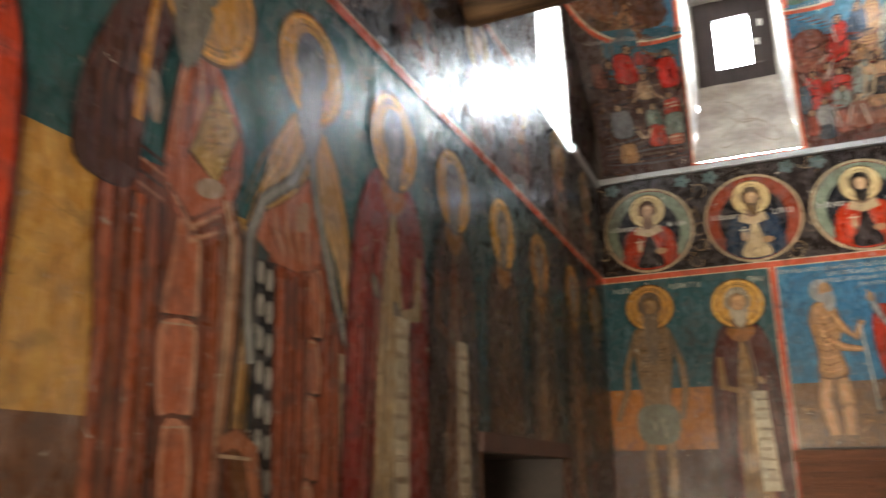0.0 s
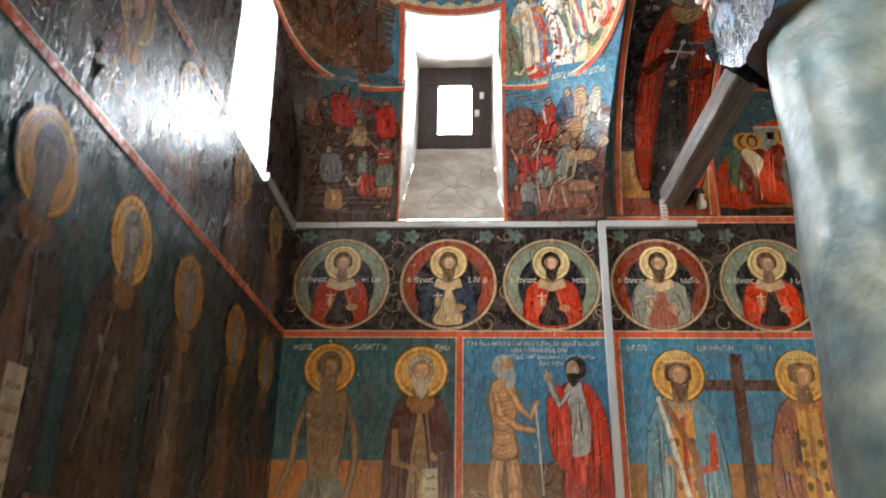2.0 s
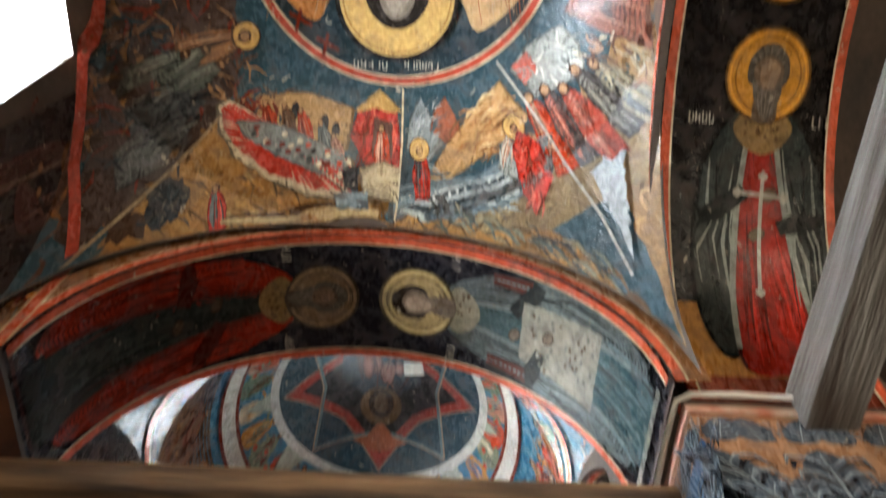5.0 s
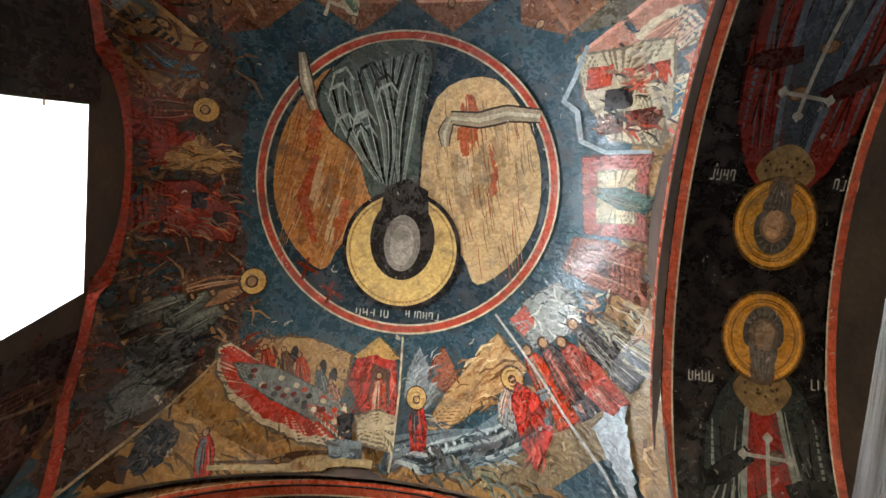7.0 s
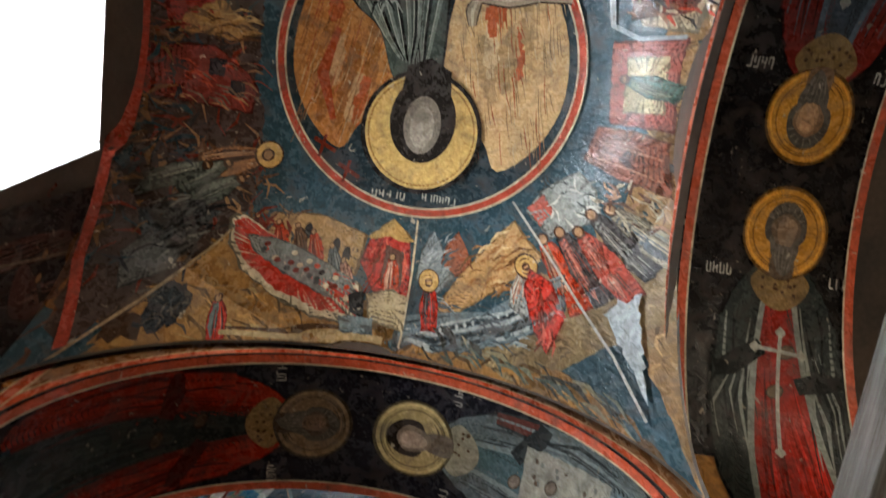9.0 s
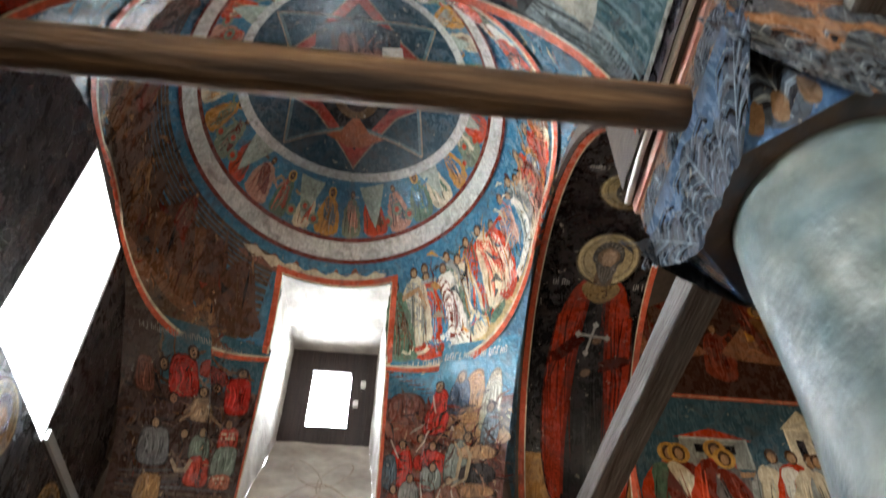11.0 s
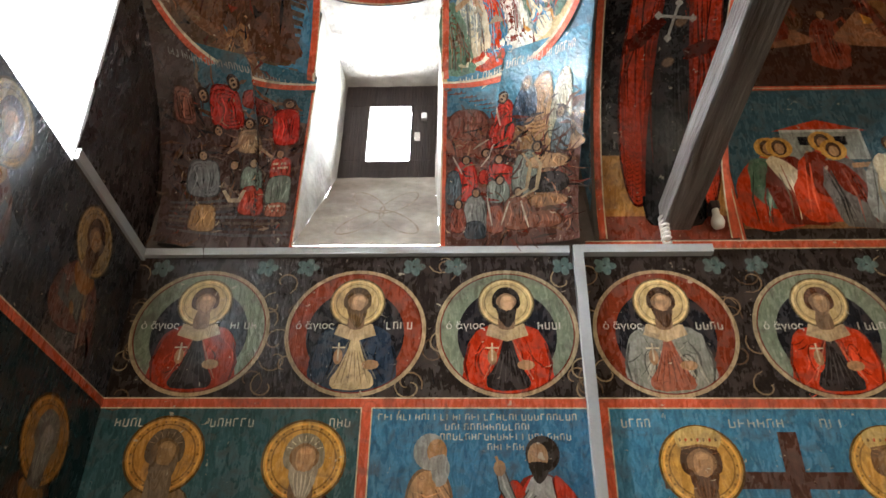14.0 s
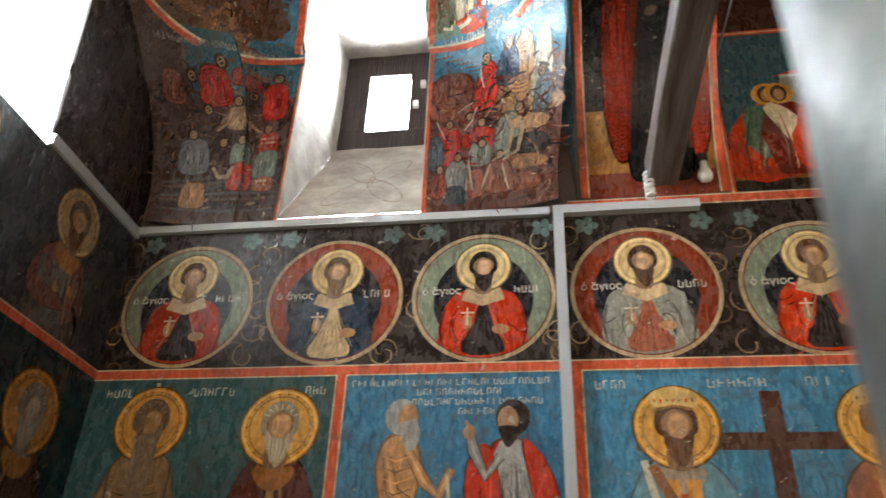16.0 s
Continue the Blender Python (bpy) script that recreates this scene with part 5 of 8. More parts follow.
def knob(c, x, z, r, skin=(0.26, 0.16, 0.09)):
    c.oval(x, z, r * 1.25, r * 1.35, (0.03, 0.018, 0.014), 12), c.oval(x, z - 0.1 * r, r * 0.8, r, skin, 10)


for (x, z, w, h, col) in ((0.46, 4.47, 0.15, 0.2, (0.3, 0.022, 0.016)), (0.12, 4.4, 0.13, 0.24, (0.3, 0.022, 0.016)), (0.27, 4.53, 0.16, 0.09, (0.2, 0.03, 0.022)), (0.34, 4.28, 0.13, 0.14, (0.26, 0.17, 0.1)),
                          (0.33, 4.03, 0.12, 0.14, (0.12, 0.15, 0.12)), (0.32, 3.88, 0.14, 0.17, (0.3, 0.04, 0.025)), (0.14, 4.1, 0.12, 0.13, (0.32, 0.04, 0.025)), (0.14, 3.95, 0.15, 0.17, (0.13, 0.15, 0.12)),
                          (0.14, 3.82, 0.13, 0.08, (0.3, 0.09, 0.05)), (0.62, 4.03, 0.16, 0.22, (0.12, 0.12, 0.12)), (0.61, 3.76, 0.13, 0.16, (0.26, 0.14, 0.06)), (0.7, 4.45, 0.1, 0.16, (0.16, 0.06, 0.04))):
    cloth(D, [(x - 0.4 * w, z + 0.5 * h), (x + 0.35 * w, z + 0.5 * h), (x + 0.55 * w, z), (x + 0.45 * w, z - 0.5 * h), (x - 0.5 * w, z - 0.5 * h), (x - 0.55 * w, z + 0.05 * h)], col)
D.stroke([(0.5, 3.95), (0.46, 3.88), (0.4, 3.88), (0.37, 3.95)], 0.03, (0.3, 0.22, 0.14), 0.3)
D.stroke([(0.48, 4.2), (0.4, 4.26), (0.34, 4.32), (0.28, 4.26), (0.2, 4.18)], 0.03, (0.24, 0.15, 0.09), 0.5)
for x, z in ((0.34, 4.39), (0.32, 4.13), (0.15, 4.2), (0.62, 4.18), (0.4, 4.6), (0.1, 4.57), (0.52, 4.34), (0.24, 4.46), (0.58, 4.52), (0.44, 4.12)):
    knob(D, x, z, 0.028)
for i in range(30):
    D.oval(0.14 + D.rng.uniform(-0.05, 0.05), D.rng.choice((3.81, 3.84, 4.1, 4.13)), 0.007, 0.009, (0.4, 0.3, 0.2), 6)
dabs(D, 0.04, 3.66, 0.8, 4.55, 120, [(0.3, 0.2, 0.12), (0.12, 0.1, 0.085), (0.03, 0.025, 0.024), DEEPRED], 0.05, 0.008)
D.lift = D.base + 0.013
bars(D, 0.06, 4.655, 0.7, 0.024, 26, (0.24, 0.22, 0.2))
tagged(D.done("rock_painting", P), kind="stuff")
D = Canvas(beside_window(1), step=0.025, base=0.006, seed=22)
P = panel("wall painting of a crowded battle scene in reds and greens")
D.ground()
D.rect(0.0, 3.575, 0.85, 4.72, (0.09, 0.035, 0.025), cell=0.025)
D.lift += 0.0006
D.rect(0.0, 4.46, 0.85, 4.72, (0.05, 0.16, 0.23), cell=0.025)
D.done("background", P)
for x, z, col in ((0.15, 4.3, (0.2, 0.07, 0.045)), (0.45, 4.34, (0.22, 0.12, 0.05)), (0.7, 4.3, (0.3, 0.17, 0.08)), (0.3, 4.05, (0.16, 0.06, 0.04)), (0.62, 3.95, (0.2, 0.1, 0.05))):
    hill(D, x, z - 0.1, 0.34, 0.34, col)
D.floor = D.base + 0.0055
dabs(D, 0.02, 3.62, 0.83, 4.42, 300, [BROWN, (0.05, 0.025, 0.02), (0.15, 0.06, 0.04), (0.24, 0.12, 0.07), (0.03, 0.02, 0.018), DEEPRED], 0.12, 0.016)
for x, z, w, h, col in ((0.13, 4.4, 0.2, 0.2, (0.17, 0.06, 0.04)), (0.56, 4.45, 0.14, 0.26, (0.36, 0.19, 0.08)), (0.7, 4.42, 0.12, 0.3, (0.32, 0.28, 0.19)), (0.34, 4.36, 0.15, 0.26, (0.38, 0.028, 0.018)), (0.47, 4.46, 0.12, 0.18, (0.03, 0.05, 0.08)),
                        (0.72, 4.28, 0.1, 0.2, (0.1, 0.12, 0.13)), (0.14, 4.0, 0.15, 0.24, (0.4, 0.03, 0.02)), (0.06, 3.95, 0.1, 0.2, (0.06, 0.08, 0.09)), (0.36, 4.04, 0.22, 0.12, (0.36, 0.03, 0.02)), (0.37, 3.93, 0.13, 0.14, (0.16, 0.18, 0.15)),
                        (0.53, 4.05, 0.13, 0.26, (0.17, 0.19, 0.16)), (0.66, 4.12, 0.22, 0.08, (0.36, 0.2, 0.1)), (0.68, 3.98, 0.2, 0.12, (0.03, 0.025, 0.024)), (0.68, 3.86, 0.2, 0.07, (0.26, 0.13, 0.06)),
                        (0.22, 3.78, 0.14, 0.22, (0.2, 0.2, 0.18)), (0.22, 3.68, 0.13, 0.1, (0.04, 0.05, 0.055)), (0.5, 3.78, 0.16, 0.2, (0.2, 0.08, 0.05)), (0.36, 3.74, 0.1, 0.16, (0.24, 0.07, 0.04)), (0.1, 3.74, 0.1, 0.14, (0.2, 0.05, 0.03)), (0.66, 3.73, 0.18, 0.1, (0.16, 0.06, 0.035))):
    cloth(D, [(x - 0.3 * w, z + 0.5 * h), (x + 0.25 * w, z + 0.52 * h), (x + 0.55 * w, z), (x + 0.4 * w, z - 0.5 * h), (x - 0.45 * w, z - 0.48 * h), (x - 0.55 * w, z + 0.1 * h)], col, 6)
for x, z in ((0.33, 4.52), (0.46, 4.57), (0.14, 4.14), (0.36, 4.14), (0.22, 3.92), (0.5, 3.92), (0.7, 4.4), (0.38, 4.0), (0.58, 4.22), (0.26, 4.2), (0.1, 3.84)):
    knob(D, x, z, 0.026)
for (x0, z0), (x1, z1) in (((0.05, 4.16), (0.12, 4.04)), ((0.24, 4.1), (0.32, 4.24)), ((0.27, 4.54), (0.34, 4.36)), ((0.18, 4.22), (0.26, 4.3)), ((0.45, 3.86), (0.4, 3.7)), ((0.52, 3.86), (0.57, 3.68)), ((0.3, 3.9), (0.34, 3.7))):
    D.stroke([(x0, z0), (x1, z1)], 0.014, (0.44, 0.38, 0.3), 0.5)
for x in (0.5, 0.56):
    D.stroke([(x, 4.18), (x + 0.06, 4.1), (x + 0.05, 3.94), (x - 0.04, 3.88)], 0.026, (0.34, 0.24, 0.14), 0.6)
dabs(D, 0.04, 3.64, 0.82, 4.5, 150, [(0.34, 0.24, 0.15), (0.02, 0.016, 0.016), (0.3, 0.1, 0.06), DEEPRED, (0.14, 0.15, 0.13)], 0.05, 0.008)
D.lift = D.base + 0.013
bars(D, 0.06, 4.655, 0.7, 0.028, 24)
tagged(D.done("painted_crowd", P), kind="stuff")
D = Canvas(far_wall, base=0.003, seed=24)
P = panel("painted red and white border round the deep window")
e = 0.018
D.stroke([(0.745 - e, 3.58), (0.745 - e, 4.72)], 0.036, LINE), D.stroke([(0.745, 3.58), (0.745, 4.72)], 0.007, CREAM)
D.stroke([(1.485 + e, 3.58), (1.485 + e, 4.72)], 0.036, LINE), D.stroke([(1.485, 3.58), (1.485, 4.72)], 0.007, CREAM)
D.stroke([(0.74, 3.585), (1.49, 3.585)], 0.02, LINE)
D.done("border", P)
D = Canvas(far_wall, base=0.003, seed=23)
P = panel("wall painting of haloed figures before a domed house and tower")
D.ground()
D.rect(2.97, 3.62, 4.4, 4.62, (0.03, 0.022, 0.018))
D.rect(2.99, 3.9, 4.4, 4.62, (0.045, 0.09, 0.115))
D.rect(2.99, 3.68, 4.36, 3.78, (0.2, 0.1, 0.04))
house(D, 3.3, 4.12, 0.42, 0.2, GREY, RED)
house(D, 4.0, 4.05, 0.26, 0.38, CREAM, CREAM)
D.done("background", P)
for i, (x, col) in enumerate(((3.13, RED), (3.33, DEEPRED), (3.45, RED), (3.62, (0.12, 0.11, 0.1)), (3.78, GREY), (3.92, RED), (4.03, CREAM), (4.14, GREY), (4.25, SLATE), (4.34, RED))):
    tiny(D, x, 3.7 + 0.02 * (i % 3), 0.56 - 0.02 * (i % 2), col, i < 4)
tagged(D.done("painted_crowd", P), kind="stuff")
P = panel("dim reddish wall painting of haloed figures in the side bay")
D.ground()
D.rect(2.97, 4.66, 5.3, 6.0, (0.05, 0.02, 0.013))
D.done("background", P)
crowd(D, 3.0, 4.72, 4.5, 5.7, BLUE, (0.14, 0.06, 0.03), 7, 0.5, 8, 0.7, 1, 2, [DEEPRED, BROWN, (0.2, 0.04, 0.02), (0.2, 0.09, 0.03)])
tagged(D.done("painted_crowd", P), kind="stuff")
for pts in ([(2.97, 3.6), (2.97, 4.7)], [(2.97, 4.64), (4.4, 4.64)], [(4.31, 3.6), (4.31, 4.64)]):
    frame_lines(D, pts, 0.03)
D.done("border", P)

# -- left wall --
L = Canvas(left_wall, base=0.0025, seed=31)
P = panel("wall painting of a row of standing haloed figures on teal")
# light falloff put into the ground colours: bright near, darker towards the far corner
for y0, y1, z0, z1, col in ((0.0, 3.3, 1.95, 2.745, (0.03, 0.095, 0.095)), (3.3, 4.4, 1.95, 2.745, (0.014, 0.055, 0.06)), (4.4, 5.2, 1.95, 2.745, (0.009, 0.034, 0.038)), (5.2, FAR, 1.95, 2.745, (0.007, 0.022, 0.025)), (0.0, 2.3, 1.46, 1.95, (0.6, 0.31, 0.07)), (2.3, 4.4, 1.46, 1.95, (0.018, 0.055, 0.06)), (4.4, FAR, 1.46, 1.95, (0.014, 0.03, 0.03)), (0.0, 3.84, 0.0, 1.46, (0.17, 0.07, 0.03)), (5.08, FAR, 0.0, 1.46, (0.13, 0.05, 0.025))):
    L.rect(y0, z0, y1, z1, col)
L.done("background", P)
ROW = [(1.35, (0.55, 0.07, 0.025), (0.6, 0.07, 0.025), CREAM, 0), (2.0, (0.3, 0.09, 0.035), (0.11, 0.04, 0.022), (0.42, 0.15, 0.08), 0), (2.5, (0.3, 0.1, 0.045), (0.4, 0.23, 0.1), (0.36, 0.12, 0.06), 1), (3.02, DEEPRED, (0.2, 0.025, 0.02), (0.4, 0.28, 0.15), 1),
       (3.55, (0.07, 0.05, 0.035), (0.05, 0.04, 0.035), (0.2, 0.1, 0.06), 1), (4.17, (0.09, 0.05, 0.03), (0.06, 0.04, 0.03), None, 0), (4.78, (0.07, 0.045, 0.03), (0.05, 0.035, 0.025), (0.16, 0.1, 0.06), 0),
       (5.5, (0.09, 0.05, 0.03), (0.07, 0.04, 0.025), (0.2, 0.09, 0.04), 0), (6.14, (0.1, 0.05, 0.03), (0.08, 0.035, 0.02), None, 0)]


def lobe(c, pts, col, light=0.45):
    """A lit fold of cloth: dark edge, body tone, pale core with a pale rim."""
    cx, cy = sum(p[0] for p in pts) / len(pts), sum(p[1] for p in pts) / len(pts)
    c.blob([(cx + (p - cx) * 1.22, cy + (v - cy) * 1.06) for p, v in pts], shade(col, 0.3), (cx, cy))
    c.blob(pts, blend(shade(col, 1.25), CREAM, 0.35 * light), (cx, cy))
    c.blob([(cx + (p - cx) * 0.72, cy + (v - cy) * 0.88) for p, v in pts], col, (cx, cy))
    c.stroke(pts[:len(pts) // 2 + 1], 0.009, blend(col, CREAM, light), 0.6)


def fall(c, pts, w, col, light=0.5):
    """A long hanging fold: a dark line, the cloth, a pale ridge."""
    c.stroke([(x + 0.4 * w, z) for x, z in pts], w * 1.5, shade(col, 0.28), 0.4)
    c.stroke(pts, w, col, 0.4)
    c.stroke([(x - 0.2 * w, z) for x, z in pts], w * 0.3, blend(col, CREAM, light), 0.6)


def abbot(c, panel_ob, y):
    """A robed figure in a dark cape over a rust-coloured robe, holding a gilt book."""
    c.layer()
    rust, rose, cape_c = (0.34, 0.08, 0.028), (0.42, 0.17, 0.1), (0.075, 0.03, 0.02)

    def at(pts):
        return [(y + u, v) for u, v in pts]
    c.blob(at([(-0.2, 1.92), (-0.04, 1.98), (0.2, 1.95), (0.22, 1.5), (0.3, 0.93), (-0.16, 0.93), (-0.15, 1.4), (-0.17, 1.62)]), shade(rust, 0.5), (y, 1.5), 0.004)
    for k, col in ((-0.17, rust), (-0.13, shade(rust, 0.6)), (-0.09, rust), (-0.05, shade(rust, 0.7)), (0.14, shade(rust, 0.8)), (0.17, shade(rose, 0.6))):
        fall(c, at([(k, 1.9), (k + 0.02, 1.6), (k + 0.03, 1.2), (k + 0.05, 0.95)]), 0.036, col, 0.14)
    for pts in ([(0.03, 1.9), (0.09, 1.86), (0.1, 1.76), (0.1, 1.68), (0.0, 1.67), (0.01, 1.78)], [(0.0, 1.655), (0.1, 1.665), (0.11, 1.56), (0.106, 1.475), (0.02, 1.468), (0.0, 1.56)], [(0.03, 1.45), (0.1, 1.455), (0.12, 1.36), (0.11, 1.2), (0.06, 1.1), (0.04, 1.25)]):
        lobe(c, at(pts), (0.4, 0.12, 0.055), 0.55)
        c.stroke(at([pts[4], pts[3]]), 0.014, (0.05, 0.02, 0.012), 0.3)
    # mantle gathered round the book, its end hanging in a long pale edge
    mantle = at([(0.015, 2.35), (-0.03, 2.1), (-0.024, 1.95), (0.05, 1.88), (0.15, 1.93), (0.21, 2.02), (0.2, 2.16), (0.1, 2.29)])
    c.blob([(y + 0.08 + (p - y - 0.08) * 1.06, v) for p, v in mantle], (0.06, 0.025, 0.015), (y + 0.08, 2.1))
    c.blob(mantle, (0.36, 0.11, 0.055), (y + 0.08, 2.1), 0.003)
    for k, col in ((-0.01, (0.5, 0.22, 0.13)), (0.03, (0.14, 0.04, 0.02)), (0.06, (0.5, 0.24, 0.14)), (0.1, (0.16, 0.05, 0.025)), (0.14, (0.46, 0.2, 0.11))):
        c.stroke(at([(0.02 + 0.3 * k, 2.32), (k, 2.18), (k - 0.005, 2.02)]), 0.018, col, 0.7)
    for k in range(4):
        c.stroke(at([(-0.02 + 0.02 * k, 1.95 - 0.02 * k), (0.06, 1.89 - 0.016 * k), (0.15, 1.95 - 0.02 * k)]), 0.013, (0.5, 0.26, 0.16) if k % 2 else (0.14, 0.05, 0.03), 0.5)
    fall(c, at([(0.17, 1.97), (0.21, 1.88), (0.212, 1.65), (0.2, 1.42)]), 0.04, (0.36, 0.17, 0.09), 0.6)
    c.stroke(at([(0.205, 1.42), (0.26, 1.44), (0.32, 1.41), (0.35, 1.3), (0.36, 1.1)]), 0.05, (0.36, 0.13, 0.06), 0.3)
    c.stroke(at([(0.205, 1.4), (0.32, 1.395)]), 0.012, (0.5, 0.34, 0.22), 0.3)
    # dark cape over the shoulder, with a gilt band
    cape = at([(-0.06, 2.38), (-0.19, 2.29), (-0.255, 2.11), (-0.263, 1.955), (-0.223, 1.9), (-0.114, 1.91), (-0.1, 2.06), (-0.05, 2.3)])
    c.blob([(y - 0.16 + (p - y + 0.16) * 1.06, v) for p, v in cape], (0.02, 0.01, 0.008), (y - 0.16, 2.1))
    c.blob(cape, cape_c, (y - 0.16, 2.1), 0.004)
    for k in range(8):
        c.stroke(at([(-0.12 - 0.015 * k, 2.28 - 0.02 * k), (-0.14 - 0.014 * k, 2.1), (-0.12 - 0.015 * k, 1.94)]), 0.011, (0.03, 0.012, 0.009) if k % 2 else (0.13, 0.05, 0.03), 0.7)
    c.stroke(at([(-0.1, 2.38), (-0.115, 2.2), (-0.12, 2.05)]), 0.026, (0.46, 0.2, 0.035), 0.1)
    c.oval(y - 0.08, 2.12, 0.022, 0.06, (0.26, 0.2, 0.14), 12, 0.2)
    for k in range(4):
        c.stroke(at([(-0.1, 2.0 - 0.026 * k), (-0.03, 1.985 - 0.026 * k)]), 0.011, (0.4, 0.18, 0.1) if k % 2 else (0.05, 0.02, 0.014), 0.3)
    ob = c.done("painted_figure", panel_ob)
    c.star(at([(0.03, 2.04), (0.105, 2.24), (0.2, 2.15), (0.134, 1.99)]), (0.06, 0.03, 0.015), None, 0.004)
    c.star(at([(0.037, 2.045), (0.105, 2.23), (0.192, 2.147), (0.132, 2.0)]), (0.4, 0.25, 0.09), None, 0.004)
    for k in range(26):
        a, b = c.rng.uniform(-0.045, 0.045), c.rng.uniform(-0.07, 0.08)
        c.stroke(at([(0.117 + a, 2.11 + b), (0.135 + a, 2.125 + b)]), 0.008, c.rng.choice(((0.1, 0.05, 0.02), (0.56, 0.4, 0.18), (0.3, 0.1, 0.04))), 0.4)
    c.oval(y + 0.11, 1.98, 0.05, 0.024, (0.36, 0.26, 0.19), 12, 0.3)
    c.done("book", ob)
    halo(c, y + 0.06, 2.45, 0.165)
    c.done("halo", ob)
    head(c, y + 0.0, 2.46, 0.18, (0.2, 0.19, 0.15), (0.2, 0.15, 0.1))
    c.blob(at([(-0.06, 2.42), (0.06, 2.42), (0.05, 2.3), (0.0, 2.22), (-0.04, 2.3)]), (0.2, 0.18, 0.14), (y, 2.33), 0.008)
    c.done("head", ob)


def hierarch(c, panel_ob, y):
    """A robed figure in a yellow cape with a long spotted stole and an open scroll."""
    c.layer()
    yellow, rose, rust = (0.5, 0.28, 0.1), (0.4, 0.13, 0.065), (0.24, 0.055, 0.022)

    def at(pts):
        return [(y + u, v) for u, v in pts]
    c.blob(at([(-0.14, 1.98), (0.07, 2.0), (0.2, 1.82), (0.28, 1.4), (0.3, 0.93), (-0.16, 0.93), (-0.14, 1.5)]), rust, (y + 0.05, 1.5), 0.004)
    for k in (-0.09, -0.05, -0.01, 0.03, 0.13, 0.17):
        fall(c, at([(k, 1.86), (k + 0.02, 1.5), (k + 0.04, 0.96)]), 0.03, shade(rust, 1.3), 0.16)
    for z0, z1 in ((1.9, 1.72), (1.7, 1.57), (1.55, 1.35), (1.33, 1.05)):
        lobe(c, at([(0.04, z0), (0.08, z0), (0.105, (z0 + z1) / 2), (0.1, z1), (0.06, z1), (0.045, (z0 + z1) / 2)]), rose, 0.55)
        c.stroke(at([(0.05, z1 - 0.01), (0.11, z1 - 0.005)]), 0.012, (0.05, 0.02, 0.012), 0.3)
    chest = at([(-0.213, 1.946), (-0.19, 2.05), (-0.08, 2.16), (0.04, 2.12), (0.08, 1.93), (0.0, 1.88), (-0.08, 1.87), (-0.15, 1.89)])
    c.blob([(y - 0.06 + (p - y + 0.06) * 1.07, v) for p, v in chest], (0.07, 0.025, 0.015), (y - 0.06, 2.0))
    c.blob(chest, rose, (y - 0.06, 2.0), 0.004)
    for k in range(9):
        c.stroke(at([(-0.17 + 0.025 * k, 2.03 + 0.006 * k), (-0.15 + 0.024 * k, 1.96), (-0.1 + 0.018 * k, 1.9)]), 0.012, blend(rose, CREAM, 0.4) if k % 2 else shade(rose, 0.3), 0.7)
    for pts, mid in (([(-0.05, 2.33), (-0.15, 2.2), (-0.2, 2.055), (-0.245, 1.94), (-0.17, 2.0), (-0.05, 2.09), (0.01, 2.2)], (-0.12, 2.14)), ([(0.03, 2.33), (0.14, 2.245), (0.22, 2.08), (0.29, 1.82), (0.285, 1.62), (0.2, 1.88), (0.11, 2.03), (0.05, 2.16)], (0.14, 2.1))):
        q, m = at(pts), (y + mid[0], mid[1])
        c.blob([(m[0] + (p - m[0]) * 1.1, m[1] + (v - m[1]) * 1.04) for p, v in q], (0.07, 0.04, 0.015), m)
        c.blob(q, yellow, m, 0.003)
        for i in range(6):
            a, b = pts[0], pts[3 + (i % 2)]
            o = 0.022 * (i - 2.5)
            c.stroke(at([(a[0] + 0.5 * o, a[1] - 0.03), ((a[0] + b[0]) / 2 + o, (a[1] + b[1]) / 2), (b[0] + 0.4 * o, b[1] + 0.05)]), 0.011, blend(yellow, CREAM, 0.55) if i % 2 else shade(yellow, 0.35), 0.75)
    fall(c, at([(-0.235, 1.92), (-0.233, 1.7), (-0.24, 1.46)]), 0.036, (0.42, 0.22, 0.07), 0.5)
    # the spotted stole hanging in front
    c.stroke(at([(-0.165, 1.87), (-0.15, 1.5), (-0.11, 0.95)]), 0.09, (0.02, 0.018, 0.018))
    for k in range(11):
        for d in (-0.018, 0.02):
            c.oval(y - 0.163 + 0.0055 * k + d, 1.83 - 0.08 * k - 0.3 * d, 0.014, 0.03, (0.36, 0.33, 0.28), 10)
    # the grey bands crossing on the breast
    for w, col in ((0.042, (0.03, 0.025, 0.022)), (0.03, (0.22, 0.215, 0.19)), (0.006, (0.4, 0.39, 0.35))):
        c.stroke(at([(-0.06, 2.34), (0.0, 2.23), (-0.06, 2.12), (-0.19, 2.02), (-0.235, 1.91), (-0.222, 1.72), (-0.2, 1.61)]), w, col)
        c.stroke(at([(0.06, 2.34), (0.02, 2.23), (0.04, 2.12), (0.095, 1.99), (0.16, 1.85), (0.25, 1.7)]), w, col)
    c.oval(y - 0.01, 2.03, 0.03, 0.05, (0.36, 0.22, 0.15), 12, -0.4)
    ob = c.done("painted_figure", panel_ob)
    c.star(at([(0.2, 1.69), (0.3, 1.68), (0.325, 1.05), (0.25, 1.05)]), (0.4, 0.3, 0.2), None, 0.003)
    for i in range(10):
        c.stroke(at([(0.218 + 0.004 * i, 1.6 - 0.056 * i), (0.298 + 0.002 * i, 1.6 - 0.056 * i)]), 0.022, (0.07, 0.05, 0.038))
    c.done("scroll", ob)
    halo(c, y, 2.485, 0.16)
    c.done("halo", ob)
    head(c, y, 2.48, 0.17, (0.16, 0.17, 0.17), (0.15, 0.16, 0.16))
    c.blob(at([(-0.05, 2.42), (0.06, 2.42), (0.05, 2.3), (0.0, 2.2), (-0.04, 2.3)]), (0.17, 0.175, 0.17), (y, 2.32), 0.008)
